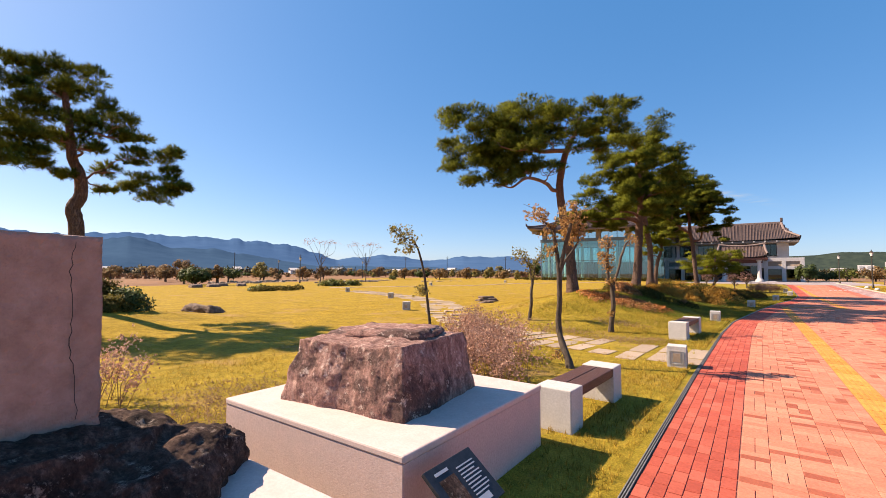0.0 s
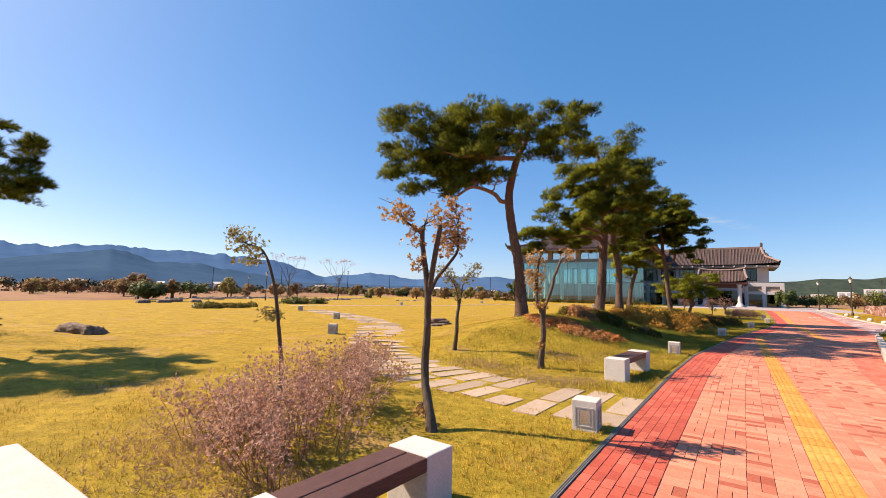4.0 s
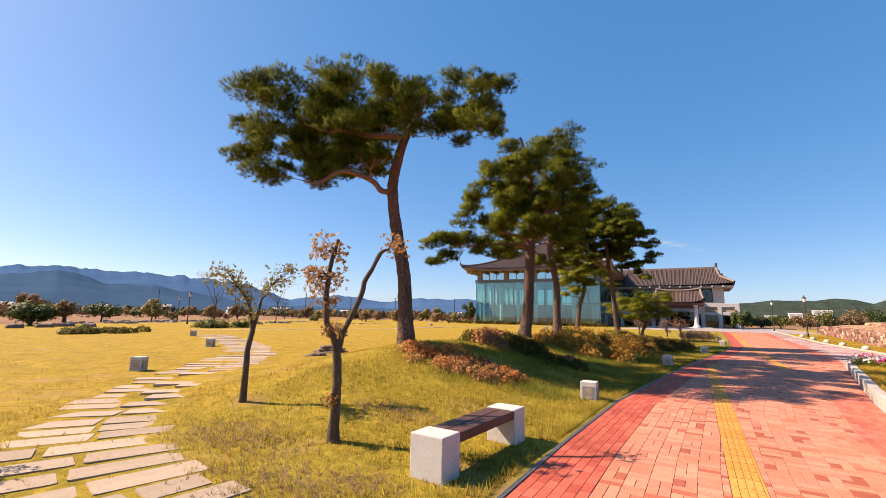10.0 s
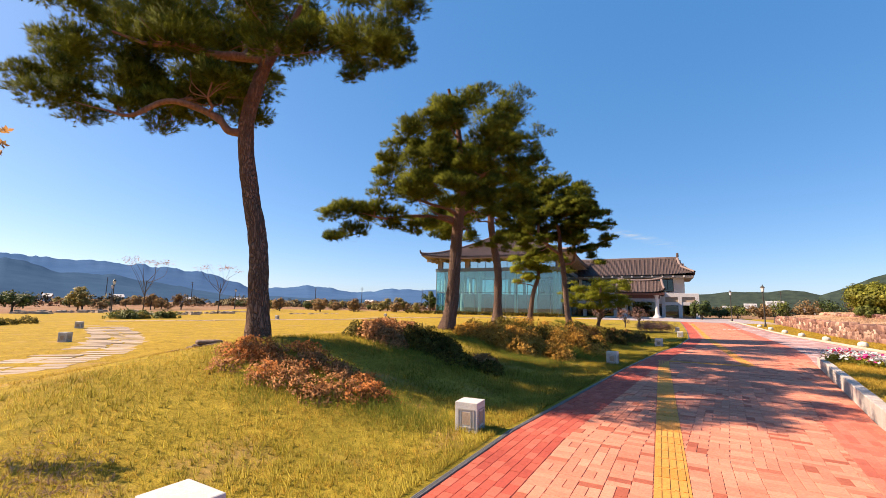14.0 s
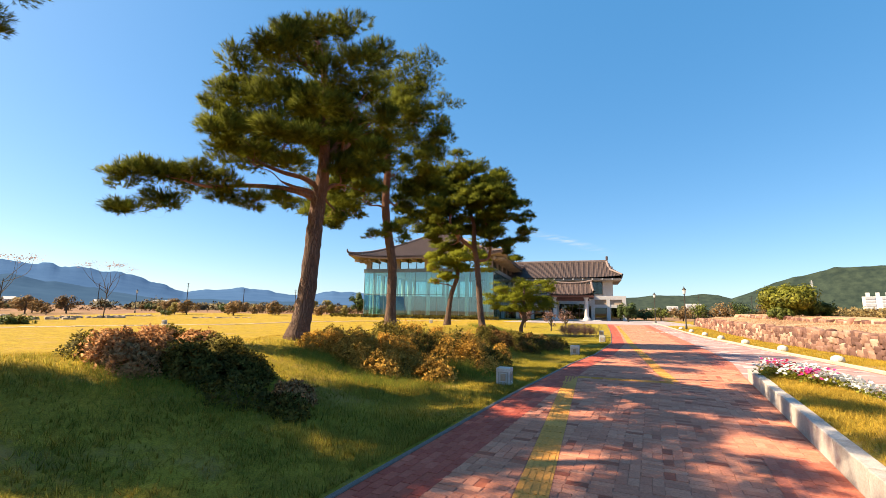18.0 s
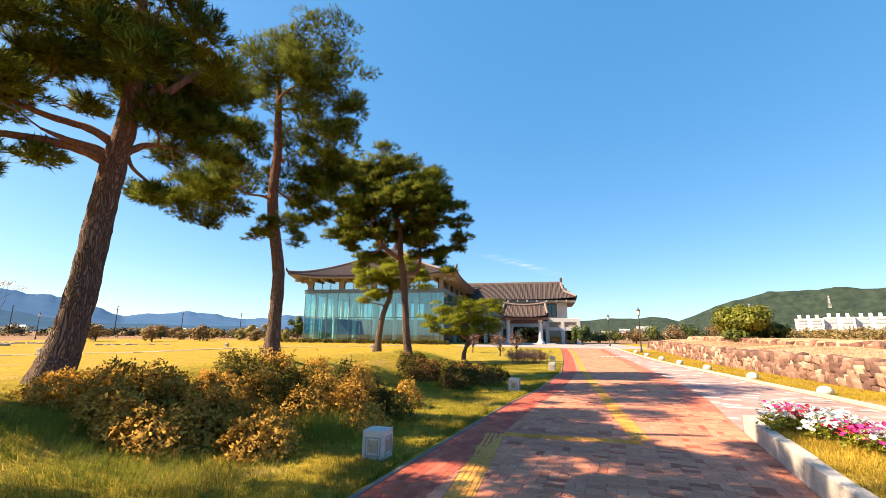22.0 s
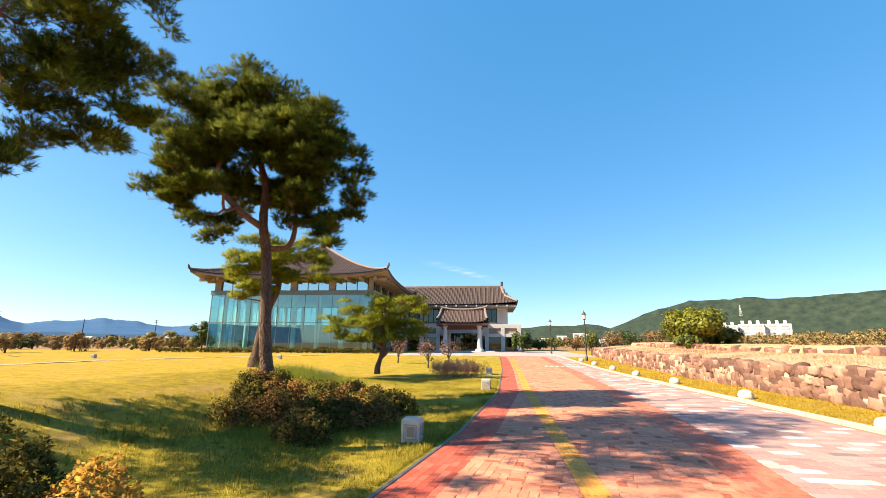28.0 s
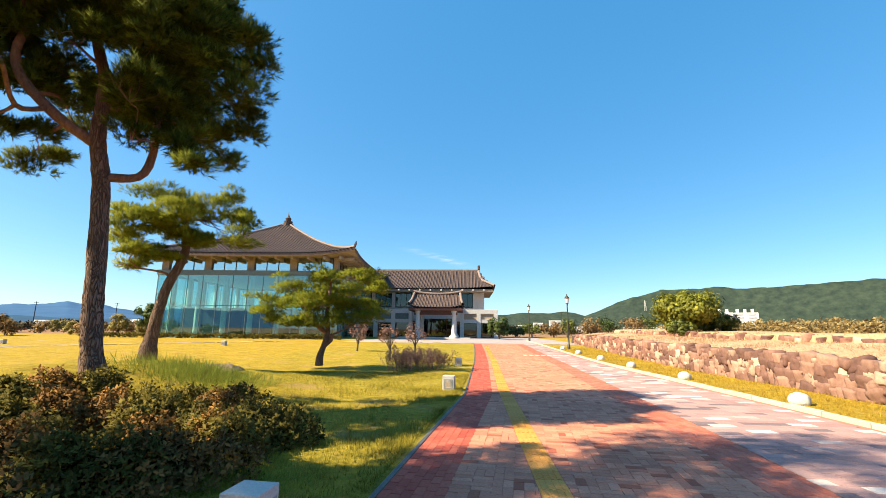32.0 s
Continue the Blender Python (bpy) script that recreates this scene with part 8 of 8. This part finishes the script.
    v, f = scatter(SPRIG, p, r.normal(size=p.shape) + np.array([0, 0, 0.6]), r.uniform(0.08, 0.18, n))
    tagged(put("scrub", mesh_of("scrub", v, f), M_FARWOOD), "golden scrub on top of the terrace", "scrub", kind="stuff")


build_far_trees()


bushy_tree("umbrella_bush", "wide flat-headed dark evergreen bush at the lawn's edge", (-52.5, 24.0, 0), 1.9, 2.1, M_BUSHDARK, 1800, 0.17, 161, 0.16, 26, "bush")
bushy_tree("small_palm_tree", "small tree with a dark trunk and a drooping brown head", (-52.3, 26.4, 0), 0.9, 3.0, M_FEATHERY, 260, 0.22, 162, 0.17, 8)
for x, y, w, d in ((-46.5, 21.3, 1.7, 1.1), (-46.9, 23.3, 1.5, 1.2), (-49.5, 25.4, 2.6, 1.3), (-47.3, 26.6, 1.2, 1.0)):
    ob = part("foundation_block", boulder((w, d, 0.36), x + y, 0.25, 0.15, 0.3, scale=1.9, cuts=10, grit=0.02), M_FIELDROCK, smooth=True)
    ob.matrix_basis = pose(x, y, -0.06, 0, 0, 8 * x)
    tagged(ob, "large flat grey-brown foundation block at the lawn's edge", "stone", group="foundation blocks at the lawn's edge")


grove_rng = random.Random(21)
for x, y, h, spread, mat, words in ((7.6, 104, 2.2, 1.9, M_BUSHDARK, "dark green tree beyond the forecourt"), (11.0, 108, 2.0, 2.0, M_BUSHDARK, "dark green tree beyond the forecourt"), (14.4, 112, 2.7, 2.3, M_BUSHGREEN, "olive green tree beyond the forecourt"), (17.8, 109, 2.9, 2.2, M_FEATHERY, "brown autumn tree beyond the forecourt"), (21.0, 113, 3.5, 2.5, M_BUSHGREEN, "olive green tree beyond the forecourt"), (24.6, 110, 3.6, 2.4, M_FEATHERY, "brown autumn tree beyond the forecourt"), (28.4, 114, 4.0, 2.6, M_BUSHDARK, "dark green tree beyond the forecourt"), (32.5, 112, 4.0, 2.6, M_FEATHERY, "brown autumn tree beyond the forecourt"), (36.5, 115, 4.2, 2.7, M_BUSHGREEN, "olive green tree beyond the forecourt")):
    bushy_tree("grove_tree", words, (x, y, 0.3), spread, h, mat, 700, 0.2, grove_rng.randrange(300, 900), 0.12, 16, group="trees beyond the forecourt")


def far_house(bearing, dist, w, h, turn):
    """A small white house with a low gabled roof."""
    th = thing("far_house", "small white house with a grey roof beyond the fields", "house", at_bearing(bearing, dist), bearing + turn, group="houses beyond the fields")
    part("wall", box((-w / 2, -3, -0.5), (w / 2, 3, h)), M_APART, th)
    v = [(-w / 2 - 0.4, -3.4, h), (w / 2 + 0.4, -3.4, h), (w / 2 + 0.4, 0, h + 1.5), (-w / 2 - 0.4, 0, h + 1.5), (w / 2 + 0.4, 3.4, h), (-w / 2 - 0.4, 3.4, h)]
    put("roof", mesh_of("roof", v, [(0, 1, 2, 3), (3, 2, 4, 5), (1, 4, 2, 2), (0, 3, 3, 5), (0, 5, 4, 1)]), M_WHITEWALL, th)
    for k in (-0.25, 0.25):
        part("window", box((k * w - 0.7, -3.05, h * 0.35), (k * w + 0.7, -3.004, h * 0.7)), M_APARTWIN, th)


house_rng = random.Random(9)
for bearing in (30, 38, 45.5, 53, 54.2, 59, 66, 71.5, 79):
    far_house(bearing, 300 + 40 * house_rng.random(), 3 + 4 * house_rng.random(), 2.9 + 1.2 * house_rng.random(), 40 * house_rng.random() - 20)


def bare_tree(x, y, h, seed):
    """A thin, nearly leafless tree: forking branches with a few pale leaves."""
    r = np.random.default_rng(seed)
    th = thing("bare_tree", "thin nearly leafless tree far across the lawn", "tree", (x, y, 0), group="bare trees on the lawn")
    v, f = tube(bend([(0, 0, -0.1, 0.075), (0.12, 0, h * 0.3, 0.06), (0, 0.1, h * 0.62, 0.035)], 4), 6)
    put("trunk", mesh_of("trunk", v, f), M_YOUNGBARK, th)
    tips = []
    for i in range(8):
        w = i * 2.4
        e = np.array([math.cos(w) * h * r.uniform(0.25, 0.46), math.sin(w) * h * r.uniform(0.25, 0.46), h * r.uniform(0.86, 1.0)])
        s = np.array([0.02, 0.02, h * r.uniform(0.32, 0.58)])
        v, f = tube(bend([(*s, 0.03), (*((s + e) / 2 + r.normal(size=3) * 0.3), 0.02), (*e, 0.008)], 4), 5)
        put("branch", mesh_of("branch", v, f), M_YOUNGBARK, th)
        tips += [e + r.normal(size=3) * np.array([0.4, 0.4, 0.16]) for _ in range(26)]
    p = np.array(tips)
    v, f = scatter(SPRIG, p, r.normal(size=p.shape), r.uniform(0.06, 0.12, len(p)))
    tagged(put("foliage", mesh_of("foliage", v, f), M_DRYPINK, th), kind="stuff")


bushy_tree("small_tree", "dark green tree beside the glass hall", (-34.9, 79.5, 0.35), 1.5, 4.2, M_BUSHDARK, 900, 0.22, 174, 0.1, 16)


def road_stripe():
    th = thing("road_stripe", "row of white blocks painted across the service road", "road marking", (0, 0, 0.112), kind="structure")
    for i in range(8):
        part("white_block", box((5.95 + i * 0.36, 56.3 + i * 0.07, -0.1), (6.15 + i * 0.36, 56.75 + i * 0.07, 0.0)), M_WHITEWALL, th)


road_stripe()
bare_tree(-52.5, 41.8, 6.4, 171)
bare_tree(-54.0, 52.5, 6.8, 172)


def pylon(at, h):
    """A white lattice mast: four leaning legs, braces and three pairs of arms."""
    th = thing("power_pylon", "white lattice power pylon on the wooded hill", "power pylon", at, group="power pylons")
    w = h * 0.11
    for sx in (-1, 1):
        for sy in (-1, 1):
            v, f = tube([(sx * w, sy * w, -6, 0.26), (sx * 0.4, sy * 0.4, h, 0.18)], 4)
            put("leg", mesh_of("leg", v, f), M_APART, th)
    for k in range(6):
        a, b = k / 6, (k + 1) / 6
        for sy in (-1, 1):
            v, f = tube([(-w * (1 - a), sy * w * (1 - a), h * a, 0.12), (w * (1 - b), sy * w * (1 - b), h * b, 0.12)], 4)
            put("brace", mesh_of("brace", v, f), M_APART, th)
    for z in (0.62, 0.76, 0.9):
        part("cross_arm", box((-0.16 * h, -0.15, z * h), (0.16 * h, 0.15, z * h + 0.3)), M_APART, th)


pylon((465, 1197, 62), 21)
pylon((558, 1066, 70), 19)


def utility_pole(x, y, h):
    th = thing("utility_pole", "thin utility pole with cross arms far across the fields", "utility pole", (x, y, 0), group="utility poles")
    v, f = tube([(0, 0, -0.2, 0.2), (0, 0, h, 0.12)], 6)
    put("pole", mesh_of("pole", v, f), M_LAMPMETAL, th)
    for z in (h - 0.4, h - 1.3):
        part("cross_arm", box((-0.9, -0.06, z), (0.9, 0.06, z + 0.12)), M_LAMPMETAL, th)


for b, d, h in ((30, 210, 10), (38, 230, 11), (44, 220, 10), (50, 200, 11), (58, 230, 11), (66, 220, 11), (-12, 260, 12), (-17, 250, 11)):
    utility_pole(-math.sin(radians(b)) * d, math.cos(radians(b)) * d + 20, h)


def cloud_wisp():
    """A thin streak of high cloud above the wing, bright by its own emission."""
    m = bpy.data.materials.new("glowing_thin_cloud")
    m.use_nodes = True
    nt = m.node_tree
    nt.nodes.remove(nt.nodes["Principled BSDF"])
    tr, em = nt.nodes.new("ShaderNodeBsdfTransparent"), nt.nodes.new("ShaderNodeEmission")
    # emission takes the place of sunlight on the cloud
    em.inputs[0].default_value, em.inputs[1].default_value = (0.78, 0.92, 1.0, 1), 0.42
    uv = nt.nodes.new("ShaderNodeTexCoord")
    sep = nt.nodes.new("ShaderNodeSeparateXYZ")
    nt.links.new(uv.outputs["Generated"], sep.inputs[0])
    tuft = noise_tex(nt, 2.2, 6, 0.65, (1.5, 1, 9), "Generated")
    across = ramp(nt, sep.outputs[0], [(0.0, (0, 0, 0)), (0.5, (1, 1, 1)), (1.0, (0, 0, 0))])
    body = ramp(nt, tuft, [(0.42, (0, 0, 0)), (0.75, (0.75,) * 3)])
    mx = nt.nodes.new("ShaderNodeMixShader")
    nt.links.new(mixed(nt, 1.0, mixed(nt, 1.0, across, body, "MULTIPLY"), soft_edge(nt), "MULTIPLY"), mx.inputs[0])
    nt.links.new(tr.outputs[0], mx.inputs[1])
    nt.links.new(em.outputs[0], mx.inputs[2])
    nt.links.new(mx.outputs[0], nt.nodes["Material Output"].inputs[0])
    vs, fs = [], []
    for i in range(13):
        t = i / 12
        x, z, half = -420 + 560 * t, 470 - 175 * t + 10 * math.sin(3 * t), 26
        for j in range(5):
            vs.append((x, 2410 + 10 * math.sin(5 * t), z + half * (j / 2 - 1)))
    for i in range(12):
        for j in range(4):
            q = 5 * i + j
            fs.append((q, q + 1, q + 6, q + 5))
    me = mesh_of("backdrop_cloud", vs, fs)
    att = me.attributes.new("edge", "FLOAT", "POINT")
    att.data.foreach_set("value", np.tile([0.0, 0.6, 1.0, 0.6, 0.0], 13))
    tagged(put("backdrop_cloud", me, m), "faint white streak of high cloud", "cloud", kind="structure")


def soft_edge(nt):
    a = nt.nodes.new("ShaderNodeAttribute")
    a.attribute_name = "edge"
    return ramp(nt, a.outputs["Fac"], [(0.0, (0, 0, 0)), (1.0, (1, 1, 1))])


cloud_wisp()


# ---------- paving, piece by piece ----------
def frustum(w, d, h=0.006, cham=0.003):
    """A paver with a chamfered upper edge: verts and quads."""
    a, b = w / 2, d / 2
    vs = [(-a, -b, 0), (a, -b, 0), (a, b, 0), (-a, b, 0), (-a, -b, h - cham), (a, -b, h - cham), (a, b, h - cham), (-a, b, h - cham), (-a + cham, -b + cham, h), (a - cham, -b + cham, h), (a - cham, b - cham, h), (-a + cham, b - cham, h)]
    fs = [(8, 9, 10, 11)] + [(k, (k + 1) % 4, (k + 1) % 4 + 4, k + 4) for k in range(4)] + [(k + 4, (k + 1) % 4 + 4, (k + 1) % 4 + 8, k + 8) for k in range(4)]
    return np.array(vs), np.array(fs)


def tactile_x(y):
    return np.interp(y, [-22, 27.7, 27.71, 30, 42, 52, 70], [1.18, 1.18, 3.45, 3.45, 3.6, 3.95, 4.2])


def lay(name, parent, cells, mat, single_mat, stretch, piece="brick", limit=300):
    """cells: (x, y, w, d, turn). Those inside the stretch are objects of their own, the rest one mesh."""
    r = np.random.default_rng(len(cells))
    shared, rest, count = {}, [], 0
    for x, y, w, d, turn in cells:
        z = 0.003 + float(rise(3.0, y)) + r.uniform(-0.0015, 0.0015)
        if stretch[0] < y < stretch[1] and count < limit:
            key = (round(w, 2), round(d, 2))
            if key not in shared:
                v, f = frustum(key[0], key[1])
                shared[key] = mesh_of(piece, v, f)
                shared[key].materials.append(single_mat)
            ob = new(piece, shared[key])
            ob.parent = parent
            ob.matrix_basis = pose(x, y, z, 0, 0, turn)
            count += 1
        else:
            v, f = frustum(w, d)
            c, s = math.cos(radians(turn)), math.sin(radians(turn))
            v = v @ np.array([[c, s, 0], [-s, c, 0], [0, 0, 1]]) + np.array([x, y, z])
            rest.append((v, f))
    v, f = join(rest)
    return tagged(put(name, mesh_of(name, v, f), mat, parent), kind="stuff")


def build_paving():
    r = np.random.default_rng(161)
    red, rose, body = [], [], []
    B, D = 0.105, 0.21
    for k in range(6):
        y = -3.0 + (0.5 * D if k % 2 else 0)
        while y < 69:
            slope = math.degrees(math.atan2(float(left_edge(y + 0.3) - left_edge(y - 0.3)), 0.6))
            red.append((float(left_edge(y)) + 0.055 + k * 0.105, y, B - 0.002, D - 0.009, -slope))
            if y > 11 and not 22.0 < y < 31.0:
                slope = math.degrees(math.atan2(float(right_edge(y + 0.3) - right_edge(y - 0.3)), 0.6))
                rose.append((float(right_edge(y)) - 0.06 - k * 0.105, y, B - 0.002, D - 0.009, -slope))
            y += D
    for k in range(26):
        y = -3.0 + r.uniform(0, 0.2)
        while y < 69:
            x = float(left_edge(y)) + 0.64 + 0.105 + k * D
            slope = -math.degrees(math.atan2(float(left_edge(y + 0.3) - left_edge(y - 0.3)), 0.6))
            lo, hi = x - D / 2, x + D / 2
            if not 22.0 < y < 31.0:
                hi = min(hi, float(right_edge(y)) - 0.632)
            else:
                hi = min(hi, float(right_edge(y)) - 0.02)
            tx = float(tactile_x(y + 0.1))
            spans = [(lo, hi)]
            if hi > tx - 0.15 and lo < tx + 0.15:
                spans = [(lo, tx - 0.152), (tx + 0.152, hi)]
            if 27.25 < y < 27.85:
                spans = [(p, q) for p, q in spans if q < 1.03 or p > 3.6]
            for p, q in spans:
                if q - p < 0.03:
                    continue
                m, w = (p + q) / 2, q - p
                if w > 0.2 and r.uniform() < 0.38:
                    body.append((m - B / 2, y + D / 2, B - 0.004, D - 0.004, slope))
                    body.append((m + B / 2, y + D / 2, B - 0.004, D - 0.004, slope))
                else:
                    body.append((m, y + B / 2, w - 0.003, B - 0.006, slope))
                    body.append((m, y + B * 1.5, w - 0.003, B - 0.006, slope))
            y += D
    S = dict(bump=0.25, island=False)
    red_one = pieces_material("red_paver_single", [(0, (0.46, 0.085, 0.055)), (0.5, (0.55, 0.11, 0.07)), (1, (0.62, 0.15, 0.10))], **S)
    sal_one = pieces_material("salmon_paver_single", [(0, (0.42, 0.11, 0.065)), (0.07, (0.47, 0.13, 0.075)), (0.11, (0.62, 0.215, 0.135)), (0.6, (0.70, 0.255, 0.162)), (1, (0.76, 0.31, 0.20))], **S)
    lay("red_bricks_far", path_bed, red, M_RED, red_one, (3.0, 8.2), "red_brick", 150)
    rose_one = pieces_material("rose_paver_single", [(0, (0.52, 0.13, 0.085)), (0.5, (0.60, 0.17, 0.11)), (1, (0.68, 0.215, 0.145))], **S)
    lay("rose_bricks_far", path_bed, rose, M_ROSE, rose_one, (31.0, 34.0), "rose_brick", 60)
    lay("salmon_bricks_far", path_bed, body, M_SALMON, sal_one, (3.5, 5.2), "brick", 150)
    # tactile tiles
    yel_one = pieces_material("yellow_tile_single", [(0, (0.66, 0.275, 0.055)), (1, (0.82, 0.375, 0.095))], island=False, fine=25)
    bm = box((-0.147, -0.147, 0.0), (0.147, 0.147, 0.018))
    for i in range(4):
        add_box(bm, (-0.118 + i * 0.068, -0.135, 0.018), (-0.086 + i * 0.068, 0.135, 0.024))
    me = bpy.data.meshes.new("tactile_tile")
    bm.to_mesh(me)
    bm.free()
    me.materials.append(yel_one)
    strip = thing("tactile_strip", "yellow ribbed tactile paving strip along the brick path", "tactile paving", (0, 0, 0), kind="structure")
    spots = [(1.18, y, 0) for y in np.arange(-2.9, 27.6, 0.3)] + [(x, 27.55, 90) for x in np.arange(1.48, 3.5, 0.3)] + [(float(tactile_x(y)), y, 0) for y in np.arange(27.86, 66, 0.3)]
    for x, y, turn in spots:
        ob = new("tactile_tile", me)
        ob.parent = strip
        ob.matrix_basis = pose(x, y, -0.010 + float(rise(3.0, y)), 0, 0, turn)
    # service road pavers
    cells = []
    row, y = 0, 8.0
    while y < 69.5:
        x = float(road_left(y)) + 0.02 - (0.2 if row % 2 else 0)
        while x < float(road_right(y)) - 0.12:
            a, b = max(x, float(road_left(y)) + 0.01), min(x + 0.4, float(road_right(y)) - 0.17)
            if b - a > 0.08:
                cells.append(((a + b) / 2, y + 0.1, b - a - 0.006, 0.194, 0))
            x += 0.4
        row += 1
        y += 0.2
    pale_one = pieces_material("pale_paver_single", [(0, (0.20, 0.14, 0.15)), (0.06, (0.24, 0.17, 0.18)), (0.10, (0.43, 0.245, 0.23)), (0.86, (0.53, 0.32, 0.30)), (0.90, (0.60, 0.50, 0.48)), (1, (0.70, 0.62, 0.60))], **S)
    lay("road_pavers_far", road, cells, M_PALE, pale_one, (31, 42), "paver", 290)


build_paving()
